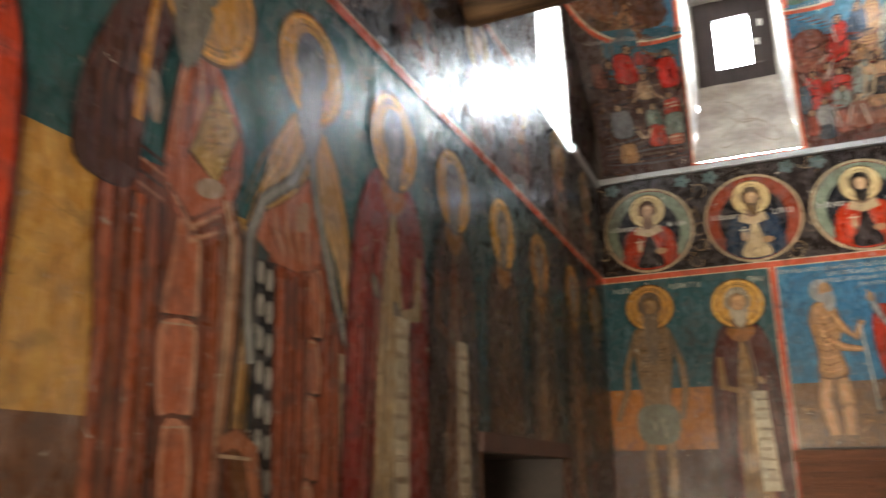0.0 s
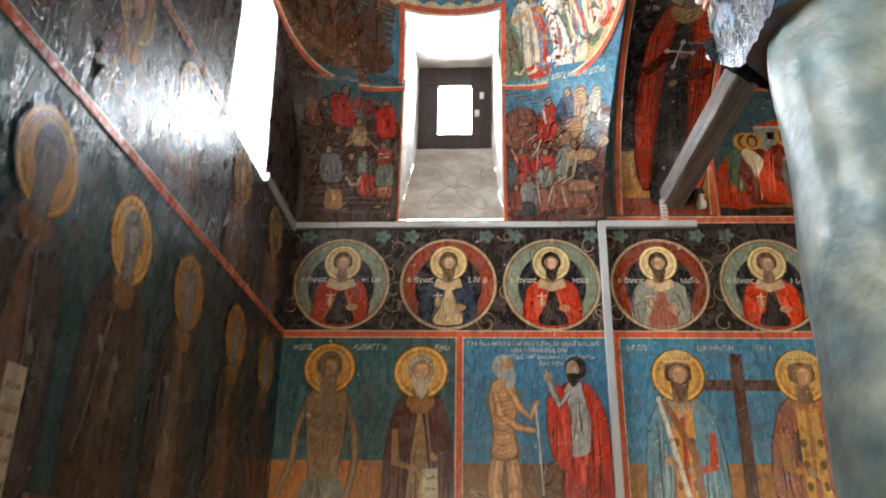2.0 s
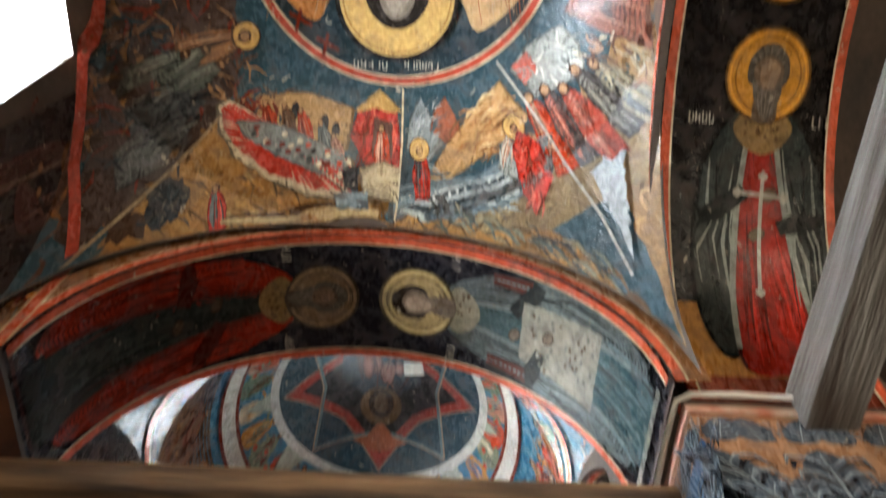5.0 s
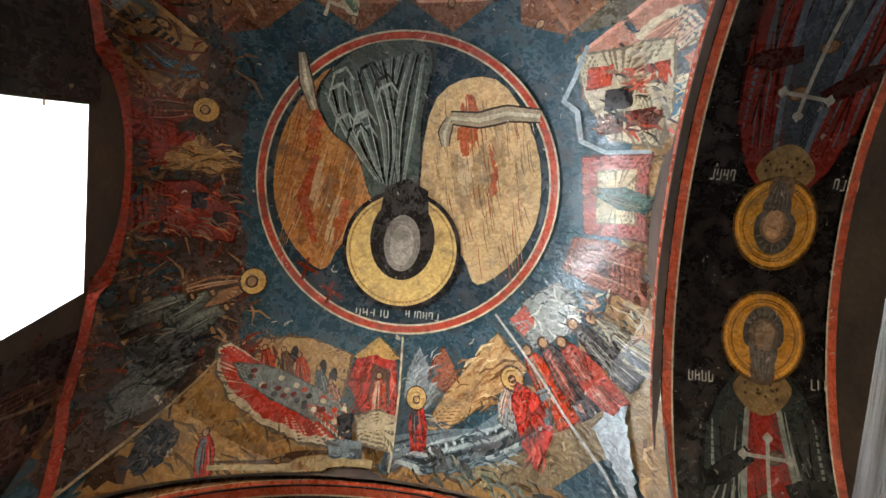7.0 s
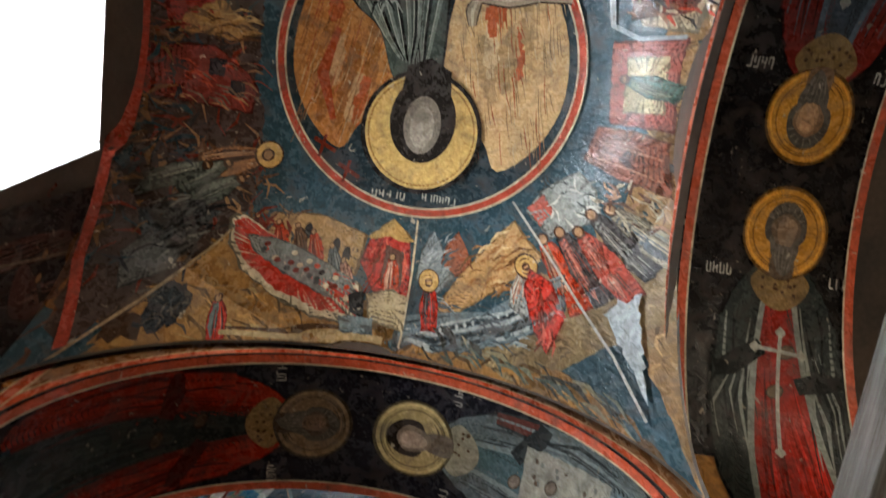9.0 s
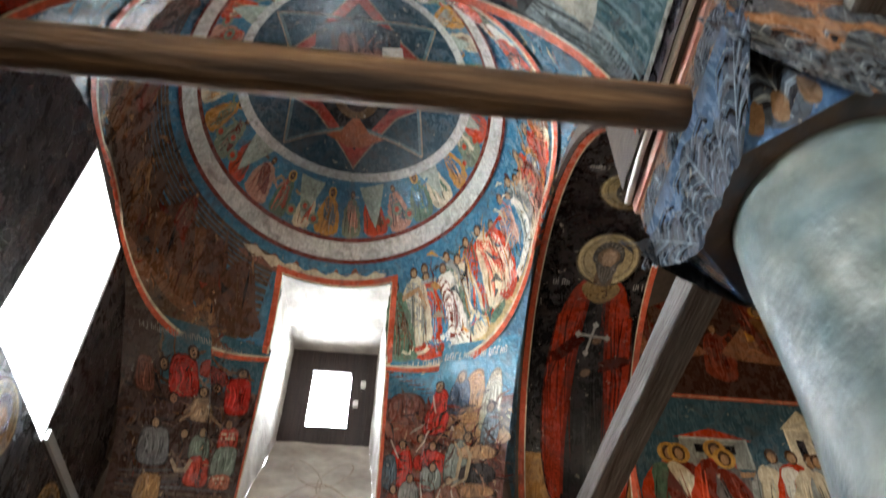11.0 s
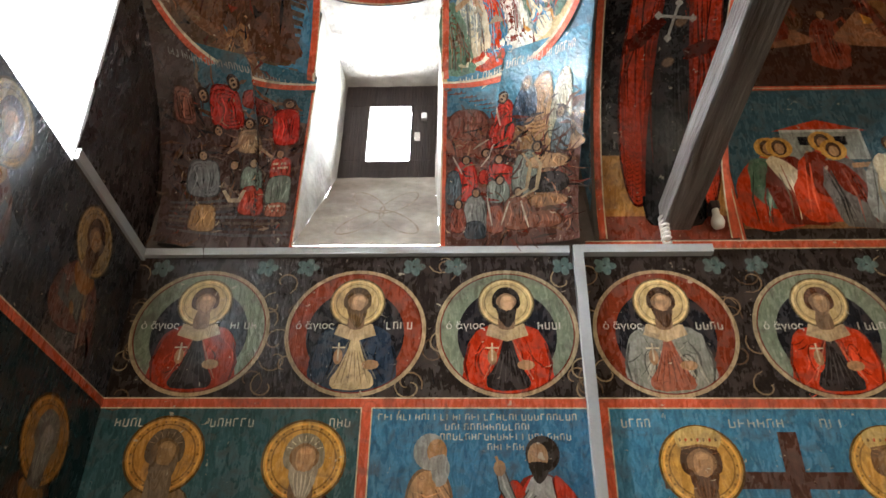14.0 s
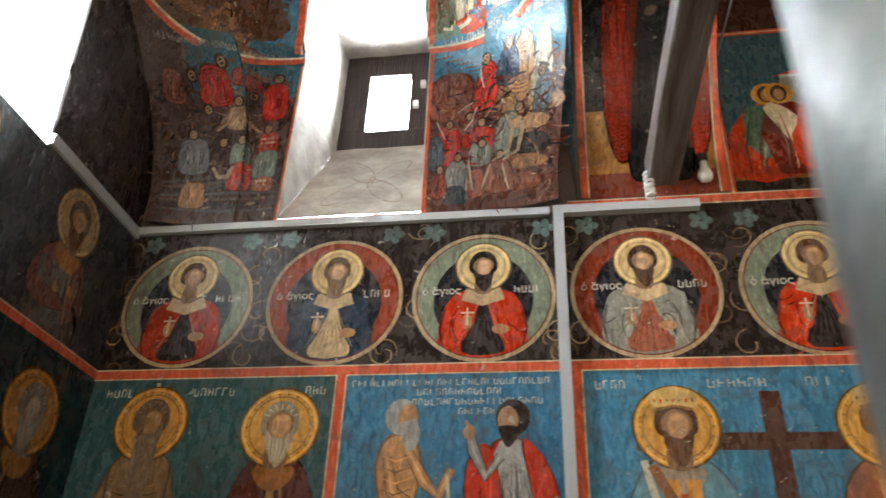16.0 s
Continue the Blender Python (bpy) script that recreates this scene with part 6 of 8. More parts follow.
    c.done("head", ob)


for i, (y, robe, mantle, tunic, sc) in enumerate(ROW):
    # farther robes, and halos below, take the corner's shade into their colours
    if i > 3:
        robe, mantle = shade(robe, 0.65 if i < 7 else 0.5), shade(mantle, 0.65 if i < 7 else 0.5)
    if i in (1, 2):
        (abbot if i == 1 else hierarch)(L, P, y)
        continue
    low = 3.8 < y < 5.1
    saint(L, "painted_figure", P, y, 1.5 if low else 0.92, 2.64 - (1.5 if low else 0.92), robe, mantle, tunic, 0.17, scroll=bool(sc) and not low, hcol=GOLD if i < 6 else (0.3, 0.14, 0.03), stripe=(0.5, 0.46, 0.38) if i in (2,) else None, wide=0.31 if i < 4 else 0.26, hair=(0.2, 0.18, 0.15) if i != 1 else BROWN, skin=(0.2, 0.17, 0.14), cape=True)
# upper band of the side wall
P = panel("dark painted band of haloed half-figures on the side wall")
L.ground()
L.rect(0.0, 2.79, FAR, 3.5, (0.03, 0.03, 0.035))
L.done("background", P)
for i, y in enumerate((6.05, 5.3, 4.5, 3.88, 3.2, 2.5, 1.8)):
    saint(L, "painted_figure", P, y, 2.8, 0.68, (0.08, 0.03, 0.025) if i % 2 else (0.06, 0.05, 0.05), (0.12, 0.05, 0.04), (0.1, 0.1, 0.1), 0.155, hcol=(0.34, 0.22, 0.1), wide=0.21)
P = panel("dim wall painting of tall figures beside the side windows")
for y0, y1, z1 in ((0.0, 1.91, 4.5), (2.75, AB0, 4.5), (AB1, 4.94, 4.7)):
    L.rect(y0, 3.52, y1, z1, (0.035, 0.03, 0.032), cell=0.1)
L.star([(5.725, 3.52), (FAR, 3.52), (FAR, 4.7), (5.605, 4.68)], (0.03, 0.02, 0.018))
L.done("background", P)
for y in (3.0, 4.25, 4.7):
    saint(L, "painted_figure", P, y, 3.54, 0.98, (0.07, 0.055, 0.05), (0.1, 0.05, 0.045), None, 0.11, hcol=(0.2, 0.17, 0.12), wide=0.15)
for y0, y1, sd in ((2.76, 3.26, 15), (1.1, 1.88, 16)):
    crowd(L, y0, 3.6, y1, 4.3, BLUE, (0.1, 0.045, 0.02), 12, 0.26, sd, 0.6, 0, 2, [BROWN, DEEPRED, (0.2, 0.1, 0.045)])
for i in range(22):
    y, z = 2.8 + 0.023 * i, 3.62 + 0.1 * ((i * 5) % 7)
    L.oval(y, z, 0.04, 0.05, (0.26, 0.13, 0.045), 14), L.oval(y, z - 0.005, 0.022, 0.032, (0.05, 0.028, 0.018), 12)
    L.stroke([(y - 0.02, z - 0.05), (y + 0.01, z - 0.16)], 0.05, (DEEPRED, BROWN, (0.1, 0.06, 0.04))[i % 3], 0.4)
crowd(L, 5.72, 3.6, 6.4, 4.6, BLUE, (0.05, 0.03, 0.025), 10, 0.3, 14, 0.2, 0, 2, [BROWN, DEEPRED, SLATE])
tagged(L.done("painted_crowd", P), kind="stuff")
P = panel("red painted border lines along the side wall")
L.lift = L.base + 0.006
for z, w in ((2.765, 0.042), (3.51, 0.05)):
    for y0, y1 in (((0, FAR),) if z < 3 else ((0, 1.91), (2.75, 4.94))):
        L.stroke([(y0, z), (y1, z)], w, LINE if z < 3 else (0.3, 0.13, 0.1)), L.stroke([(y0, z + w / 2), (y1, z + w / 2)], 0.006, CREAM)
L.done("border", P)


# -- painted leaves on the capital --
P = panel("worn painted acanthus leaves on the column's capital")


def quad_skin(a, b, c, d):
    """A flat four-sided face: u from 0 to 1 along its foot, v up to its head."""
    n = (b - a).cross(d - a).normalized()

    def at(u, v):
        return a.lerp(b, u).lerp(d.lerp(c, u), v), n
    return at


def leaf(c, x, y, w, h, lean):
    """One painted leaf: a dark body, curled lobes with pale edges and a midrib."""
    dark, pale = (0.05, 0.065, 0.085), (0.26, 0.31, 0.34)
    c.blob([(x - 0.3 * w, y), (x - 0.5 * w + lean, y + 0.5 * h), (x + lean * 1.4, y + h), (x + 0.5 * w + lean, y + 0.5 * h), (x + 0.3 * w, y)], dark, (x + lean * 0.6, y + 0.45 * h), 0.008)
    for i in range(4):
        for s in (-1, 1):
            k = 0.15 + 0.2 * i
            px, py = x + lean * k * 1.3, y + h * k
            arc = [(px, py), (px + s * 0.22 * w, py + 0.14 * h), (px + s * 0.44 * w, py + 0.15 * h), (px + s * 0.52 * w, py + 0.04 * h)]
            c.stroke([(p + 0.012, v - 0.07 * h) for p, v in arc], 0.13 * w, (0.012, 0.013, 0.018), 0.7)
            c.stroke(arc, 0.12 * w, (0.15, 0.18, 0.21) if (i + s) % 2 else (0.07, 0.09, 0.12), 0.8)
            c.stroke([(p, v + 0.015 * h) for p, v in arc], 0.03 * w, pale, 0.8)
    c.stroke([(x, y), (x + lean * 0.7, y + 0.5 * h), (x + lean * 1.4, y + 0.95 * h)], 0.04 * w, pale, 0.7)


for kind, a, b, c4, d in CAPITAL_FACES:
    q = Canvas(quad_skin(a, b, c4, d), base=0.0025, seed=len(kind) + int(40 * a.x))
    towards_wall = kind == "side" and max(a.x, b.x) < COLX - 0.3
    q.rect(0, 0, 1, 1, {"side": (0.1, 0.16, 0.25) if towards_wall else (0.26, 0.135, 0.07), "top": (0.3, 0.15, 0.075), "corner": (0.05, 0.11, 0.22)}[kind], cell=0.5)
    if kind == "side":
        for x in (0.0, 0.5, 1.0):
            leaf(q, x, 0.0, 0.4, 0.9, 0.03 * (1 if x > 0.5 else -1))
        for x in (0.25, 0.75):
            leaf(q, x, 0.0, 0.26, 0.55, 0.0)
    elif kind == "top":
        for i in range(6):
            leaf(q, 0.08 + 0.17 * i, 0.0, 0.18, 0.95, 0.03 * (-1) ** i)
    else:
        leaf(q, 0.5, 0.05, 0.6, 0.8, 0.0)
        for x in (0.2, 0.45, 0.75):
            q.blob([(x - 0.09, 0.12), (x, 0.3), (x + 0.1, 0.2), (x + 0.02, 0.06)], (0.16, 0.095, 0.05), None, 0.01)
    q.done("painted_leaf", P)

# -- vault of the near bay --
def plan_surface(cfg):
    cx, cy, hx, hy = cfg[:4]

    def f(x, y):
        x, y = min(max(x, cx - hx + (0.07 if cfg is BAY_A and WIN_A[0] - 0.05 < y < WIN_A[1] else 0.006)), cx + hx - 0.006), min(max(y, cy - hy + 0.006), cy + hy - 0.006)
        z = vault_z(x, y, cfg)
        h = 0.01
        gx = (vault_z(x + h, y, cfg) - vault_z(x - h, y, cfg)) / (2 * h)
        gy = (vault_z(x, y + h, cfg) - vault_z(x, y - h, cfg)) / (2 * h)
        n = Vector((gx, gy, -1))
        n.normalize()
        return Vector((x, y, z)), n
    return f


def facing(c, at, deg):
    """A canvas in metres for someone who faces that way under the vault and looks up; his up is towards the crown."""
    o = Vector((math.cos(radians(deg)), math.sin(radians(deg))))
    r = Vector((o.y, -o.x))
    k = Canvas(lambda a, b: c.surf(at[0] + a * r.x - b * o.x, at[1] + a * r.y - b * o.y), c.step, base=c.lift, seed=c.rng.randint(0, 9999))
    k.verts, k.faces, k.cols = c.verts, c.faces, c.cols
    return k


V = Canvas(plan_surface(BAY_A), step=0.022, base=0.003, seed=41)
ax0, ax1, ay0, ay1 = AX - AHX + 0.005, AX + AHX - 0.005, AY - AHY + 0.005, AY + AHY - 0.005
P = panel("vault painting of crowded story scenes round a large medallion")
V.rect(ax0, ay0, ax1, ay1, (0.03, 0.065, 0.085), cell=0.022)
RC = (1.23, 2.145)
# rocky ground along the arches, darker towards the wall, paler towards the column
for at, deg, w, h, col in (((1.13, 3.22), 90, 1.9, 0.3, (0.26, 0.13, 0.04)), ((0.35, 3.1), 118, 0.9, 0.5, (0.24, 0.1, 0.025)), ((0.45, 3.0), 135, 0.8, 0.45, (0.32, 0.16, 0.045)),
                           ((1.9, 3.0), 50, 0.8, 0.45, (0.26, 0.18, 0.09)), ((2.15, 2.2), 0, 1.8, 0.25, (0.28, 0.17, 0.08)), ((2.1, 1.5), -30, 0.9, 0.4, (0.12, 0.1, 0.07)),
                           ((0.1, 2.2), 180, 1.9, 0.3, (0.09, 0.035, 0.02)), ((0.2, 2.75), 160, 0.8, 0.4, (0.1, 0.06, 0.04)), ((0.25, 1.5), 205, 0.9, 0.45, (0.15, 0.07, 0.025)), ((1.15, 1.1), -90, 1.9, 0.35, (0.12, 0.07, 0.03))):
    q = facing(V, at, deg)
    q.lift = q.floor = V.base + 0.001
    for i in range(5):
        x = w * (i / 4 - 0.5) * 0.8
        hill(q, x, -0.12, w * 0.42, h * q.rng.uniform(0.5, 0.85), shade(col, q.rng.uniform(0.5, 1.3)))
V.done("background", P)


def scene_on(at, deg, build):
    q = facing(V, at, deg)
    q.lift = q.floor = V.base + 0.0062
    build(q)


Q = facing(V, (0, 0), 90)
Q.lift = V.base + 0.0062


def patch(pts, col, edge=0.35, jitter=0.004):
    """A painted shape by its corners in plan, with a dark rim."""
    pts = [(max(x, 0.09), -y) for x, y in pts]
    mx, my = sum(p[0] for p in pts) / len(pts), sum(p[1] for p in pts) / len(pts)
    if edge:
        Q.star([(max(0.09, mx + (x - mx) * 1.05), my + (y - my) * 1.05) for x, y in pts], shade(col, edge), (mx, my), jitter)
    Q.star(pts, col, (mx, my), jitter)


def line(pts, w, col, taper=0.0):
    Q.stroke([(max(x, 0.09), -y) for x, y in pts], w, col, taper)


def strokes(x, y, w, h, n, cols, size=0.07, wide=0.009, aim=None):
    """Short brush lines that model rocks, walls and cloth."""
    for i in range(n):
        a = aim + Q.rng.uniform(-0.35, 0.35) if aim is not None else Q.rng.uniform(0, 6.28)
        px, py, k = x + w * Q.rng.uniform(-0.5, 0.5), y + h * Q.rng.uniform(-0.5, 0.5), size * Q.rng.uniform(0.5, 1.4)
        line([(px, py), (px + 0.5 * k * math.cos(a), py + 0.5 * k * math.sin(a)), (px + k * math.cos(a + 0.3), py + k * math.sin(a + 0.3))], wide * Q.rng.uniform(0.5, 1.5), Q.rng.choice(cols), 0.7)


def robed(x, y, h, feet, col, second, ring=0.0, skin=FLESH):
    """A small robed figure; feet is the way its feet point, in degrees of the plan."""
    c, n = math.cos(radians(feet)), math.sin(radians(feet))

    def at(u, v):
        return (x + u * c - v * n, y + u * n + v * c)
    w = 0.2 * h
    body = [at(-0.32 * h, -0.5 * w), at(-0.32 * h, 0.5 * w), at(0.1 * h, 1.1 * w), at(0.5 * h, 0.95 * w), at(0.52 * h, -0.9 * w), at(0.05 * h, -1.15 * w)]
    patch(body, col)
    patch([at(-0.3 * h, -0.1 * w), at(-0.26 * h, 0.5 * w), at(0.2 * h, 0.9 * w), at(0.45 * h, 0.4 * w), at(0.1 * h, 0.0)], second, 0.5)
    for k in range(7):
        v = Q.rng.uniform(-0.8, 0.8) * w
        line([at(-0.2 * h, 0.6 * v), at(0.15 * h, v), at(0.48 * h, v * 1.05)], 0.03 * h, tint(Q, col if k % 2 else second, 0.5), 0.8)
    if ring:
        hx, hy = at(-0.42 * h, 0)
        Q.oval(hx, -hy, ring * 1.1, ring * 1.1, (0.06, 0.03, 0.015), 18), Q.oval(hx, -hy, ring, ring, (0.5, 0.3, 0.1), 18)
    hx, hy = at(-0.4 * h, 0)
    Q.oval(hx, -hy, 0.1 * h, 0.1 * h, shade(BROWN, 0.5), 12), Q.oval(hx, -hy, 0.065 * h, 0.075 * h, skin, 10)


# a banquet at a curved table before a wall, with a tented house
OCHRE_G, TABLE, RIM = (0.3, 0.155, 0.05), (0.17, 0.18, 0.17), (0.42, 0.035, 0.02)
patch([(0.2, 3.25), (0.44, 3.01), (0.52, 2.93), (0.57, 3.02), (0.74, 3.13), (0.92, 3.19), (1.06, 3.21), (1.2, 3.27), (0.64, 3.275), (0.31, 3.275)], OCHRE_G, 0)
strokes(0.6, 3.17, 0.6, 0.16, 60, [shade(OCHRE_G, 0.3), shade(OCHRE_G, 0.5), shade(OCHRE_G, 1.5), (0.36, 0.24, 0.1)], 0.1, 0.01, 0.35)
patch([(0.3, 3.22), (0.33, 3.1), (0.4, 3.08), (0.46, 3.12), (0.44, 3.2), (0.38, 3.24)], (0.018, 0.022, 0.028), 0, 0.012)
patch([(0.22, 3.25), (0.25, 3.17), (0.32, 3.19), (0.34, 3.25)], (0.05, 0.025, 0.015), 0, 0.012)
strokes(0.38, 3.16, 0.14, 0.12, 26, [(0.03, 0.04, 0.05), (0.08, 0.07, 0.06), (0.012, 0.012, 0.014)], 0.05, 0.008)
robed(0.56, 3.2, 0.15, 80, (0.44, 0.03, 0.02), (0.12, 0.14, 0.15))
line([(0.58, 3.25), (0.85, 3.262), (1.2, 3.268)], 0.02, (0.42, 0.3, 0.15), 0.3)
line([(0.6, 3.235), (0.85, 3.245), (1.02, 3.25)], 0.012, (0.08, 0.04, 0.02), 0.3)
patch([(0.6, 2.93), (0.66, 2.87), (0.85, 2.86), (1.05, 2.92), (1.03, 3.08), (0.9, 3.06), (0.74, 2.99)], (0.36, 0.21, 0.09))
for wx, wy in ((0.8, 2.93), (0.93, 2.98), (0.98, 3.01)):
    Q.oval(wx, -wy, 0.018, 0.035, BLACK, 12)
strokes(0.66, 2.9, 0.2, 0.08, 26, [BROWN, (0.2, 0.12, 0.06), DEEPRED, (0.05, 0.05, 0.05)], 0.06, 0.012)
for px, py, col in ((0.6, 2.93, DEEPRED), (0.69, 2.95, RED), (0.77, 2.96, BROWN), (0.84, 2.98, RED), (0.93, 3.03, SLATE), (0.99, 3.08, PINK)):
    robed(px, py, 0.13, 70, col, shade(col, 0.6))
patch([(0.49, 2.9), (0.53, 2.88), (0.68, 2.97), (0.9, 3.05), (1.06, 3.12), (1.08, 3.24), (0.9, 3.225), (0.72, 3.165), (0.58, 3.08), (0.51, 2.99)], CREAM, 0.2)
patch([(0.5, 2.91), (0.53, 2.89), (0.68, 2.97), (0.9, 3.05), (1.06, 3.12), (1.075, 3.222), (0.9, 3.207), (0.725, 3.147), (0.59, 3.065), (0.52, 2.985)], RIM, 0)
patch([(0.56, 2.96), (0.68, 2.97), (0.78, 3.0), (0.9, 3.05), (1.02, 3.1), (1.06, 3.175), (0.92, 3.165), (0.74, 3.095), (0.61, 3.02)], TABLE)
for i in range(26):
    px = Q.rng.uniform(0.62, 1.02)
    Q.oval(px, -(2.99 + 0.36 * (px - 0.58) + Q.rng.uniform(-0.035, 0.035)), 0.014, 0.01, Q.rng.choice((DEEPRED, BLACK, CREAM, RED, (0.06, 0.07, 0.07))), 8)
patch([(1.17, 2.86), (1.25, 2.93), (1.28, 3.13), (1.2, 3.15), (1.12, 3.13), (1.05, 3.03), (1.08, 2.93)], (0.4, 0.03, 0.022))
strokes(1.17, 3.0, 0.14, 0.2, 26, [DEEPRED, (0.6, 0.1, 0.06), (0.2, 0.02, 0.015)], 0.11, 0.01, 1.57)
patch([(1.15, 2.95), (1.23, 2.97), (1.24, 3.1), (1.15, 3.1)], (0.1, 0.04, 0.03), 0)
robed(1.19, 3.06, 0.16, 85, RED, PINK)
patch([(1.165, 2.84), (1.27, 2.92), (1.22, 2.93), (1.16, 2.915), (1.1, 2.93), (1.06, 2.93)], (0.42, 0.25, 0.08))
patch([(1.1, 3.15), (1.2, 3.12), (1.275, 3.14), (1.275, 3.24), (1.13, 3.23)], (0.46, 0.36, 0.22))
patch([(1.02, 3.15), (1.09, 3.14), (1.1, 3.22), (1.04, 3.21)], (0.02, 0.02, 0.022), 0)
patch([(1.0, 3.225), (1.14, 3.222), (1.15, 3.26), (1.02, 3.262)], (0.2, 0.25, 0.27))
line([(1.272, 2.83), (1.28, 3.05), (1.275, 3.27)], 0.009, CREAM)
Q.lift = V.base + 0.0062
# the boat under the rocks
patch([(1.3, 3.06), (1.31, 2.95), (1.35, 2.86), (1.4, 2.93), (1.46, 3.03), (1.4, 3.1)], (0.2, 0.23, 0.24))
patch([(1.4, 2.98), (1.42, 2.9), (1.46, 2.85), (1.51, 2.92), (1.54, 2.98), (1.47, 3.02)], (0.3, 0.09, 0.045))
patch([(1.4, 3.16), (1.48, 3.03), (1.58, 2.9), (1.69, 2.76), (1.75, 2.82), (1.82, 2.87), (1.74, 2.96), (1.6, 3.07), (1.5, 3.14)], (0.42, 0.24, 0.1))
strokes(1.6, 2.97, 0.24, 0.22, 36, [(0.14, 0.06, 0.02), (0.6, 0.42, 0.22), (0.3, 0.14, 0.05)], 0.1, 0.011, -0.8)
strokes(1.37, 2.97, 0.1, 0.14, 16, [(0.07, 0.09, 0.1), (0.34, 0.37, 0.37)], 0.07, 0.008, -1.2)
patch([(1.255, 3.2), (1.4, 3.195), (1.53, 3.15), (1.68, 3.09), (1.8, 3.0), (1.9, 2.91), (1.89, 3.0), (1.82, 3.08), (1.7, 3.155), (1.52, 3.225), (1.26, 3.265)], (0.13, 0.17, 0.19))
for k in range(5):
    o = 0.012 * k
    line([(1.265, 3.205 + o), (1.41, 3.2 + o), (1.54, 3.157 + o), (1.69, 3.095 + o), (1.8, 3.02 + 1.1 * o), (1.88, 2.945 + 1.2 * o)], 0.008, (0.36, 0.39, 0.38) if k % 2 == 0 else (0.03, 0.04, 0.045))
for k in range(16):
    Q.oval(1.3 + 0.033 * k, -(3.24 - 0.0065 * k * (1 + k / 14)), 0.007, 0.007, (0.4, 0.42, 0.4), 6)
strokes(1.55, 3.15, 0.4, 0.05, 20, [(0.3, 0.34, 0.35), (0.05, 0.07, 0.08)], 0.08, 0.007, -0.4)
robed(1.37, 3.13, 0.17, 80, (0.48, 0.035, 0.02), (0.05, 0.06, 0.065), 0.042)
robed(1.75, 2.99, 0.17, 100, (0.3, 0.32, 0.3), PINK, 0.045)
patch([(1.78, 2.93), (1.86, 2.95), (1.9, 3.02), (1.84, 3.15), (1.79, 3.09), (1.76, 3.0)], (0.46, 0.035, 0.022))
strokes(1.83, 3.03, 0.07, 0.14, 12, [DEEPRED, (0.6, 0.12, 0.08)], 0.08, 0.009, 1.5)
strokes(1.7, 3.22, 0.7, 0.07, 40, [(0.07, 0.09, 0.08), (0.16, 0.17, 0.13), (0.24, 0.2, 0.12), (0.04, 0.04, 0.035)], 0.09, 0.013, 0.2)
Q.lift = V.base + 0.0062
# rocks, houses and the people beside the corner of the vault
patch([(1.74, 2.7), (1.8, 2.6), (1.93, 2.5), (2.0, 2.56), (2.03, 2.66), (1.93, 2.73), (1.85, 2.79)], (0.26, 0.27, 0.25))
patch([(1.74, 2.69), (1.8, 2.62), (1.85, 2.68), (1.8, 2.75)], (0.44, 0.1, 0.07))
strokes(1.9, 2.64, 0.2, 0.2, 34, [(0.03, 0.035, 0.035), (0.48, 0.46, 0.4), (0.2, 0.22, 0.2)], 0.06, 0.01)
for px, py, a, col, sec in ((1.88, 2.88, 52, RED, (0.36, 0.2, 0.12)), (1.95, 2.83, 47, (0.06, 0.05, 0.05), (0.34, 0.1, 0.07)), (2.03, 2.8, 40, (0.34, 0.06, 0.04), (0.4, 0.16, 0.12)), (2.08, 2.71, 32, (0.05, 0.045, 0.045), (0.2, 0.2, 0.18)), (2.15, 2.66, 25, (0.3, 0.27, 0.2), SLATE)):
    robed(px, py, 0.25, a, col, sec)
patch([(1.98, 2.3), (2.1, 2.29), (2.215, 2.31), (2.215, 2.5), (2.08, 2.49), (1.95, 2.44)], (0.24, 0.085, 0.055))
patch([(2.07, 2.41), (2.1, 2.36), (2.15, 2.37), (2.17, 2.43), (2.12, 2.46)], (0.05, 0.025, 0.02), 0)
for k in range(4):
    line([(1.99, 2.32 + 0.035 * k), (2.21, 2.34 + 0.04 * k)], 0.008, (0.4, 0.2, 0.14) if k % 2 else (0.12, 0.04, 0.03))
strokes(2.12, 2.56, 0.18, 0.12, 24, [(0.34, 0.2, 0.13), (0.1, 0.05, 0.035), (0.44, 0.38, 0.28)], 0.06, 0.012)
patch([(1.98, 1.95), (2.2, 1.91), (2.22, 2.26), (2.02, 2.27)], (0.32, 0.1, 0.08))
patch([(2.04, 2.0), (2.17, 1.98), (2.19, 2.2), (2.06, 2.22)], (0.46, 0.37, 0.22))
robed(2.12, 2.1, 0.2, 10, (0.06, 0.12, 0.1), SAGE, 0.0)
for k in range(7):
    line([(1.975 + 0.006 * k, 1.96 + 0.045 * k), (2.0 + 0.006 * k, 1.96 + 0.045 * k)], 0.02, (0.36, 0.12, 0.09))
patch([(1.89, 1.54), (2.16, 1.5), (2.2, 1.7), (2.21, 1.88), (2.06, 1.86), (1.95, 1.7)], (0.46, 0.38, 0.26))
for px, py, col in ((1.98, 1.62, RED), (2.06, 1.7, BLACK), (2.12, 1.62, RED), (2.14, 1.78, DEEPRED), (2.05, 1.8, (0.12, 0.05, 0.03))):
    patch([(px - 0.04, py - 0.03), (px + 0.04, py - 0.05), (px + 0.05, py + 0.03), (px - 0.03, py + 0.05)], col)
strokes(2.08, 1.7, 0.2, 0.26, 30, [RED, BLACK, CREAM, (0.2, 0.1, 0.06)], 0.07, 0.012, 0.2)
line([(1.92, 1.5), (1.9, 1.62), (1.87, 1.72), (1.93, 1.76), (1.96, 1.88), (2.06, 1.92), (2.2, 1.9)], 0.022, (0.26, 0.31, 0.34), 0.3)
Q.lift = V.base + 0.0062
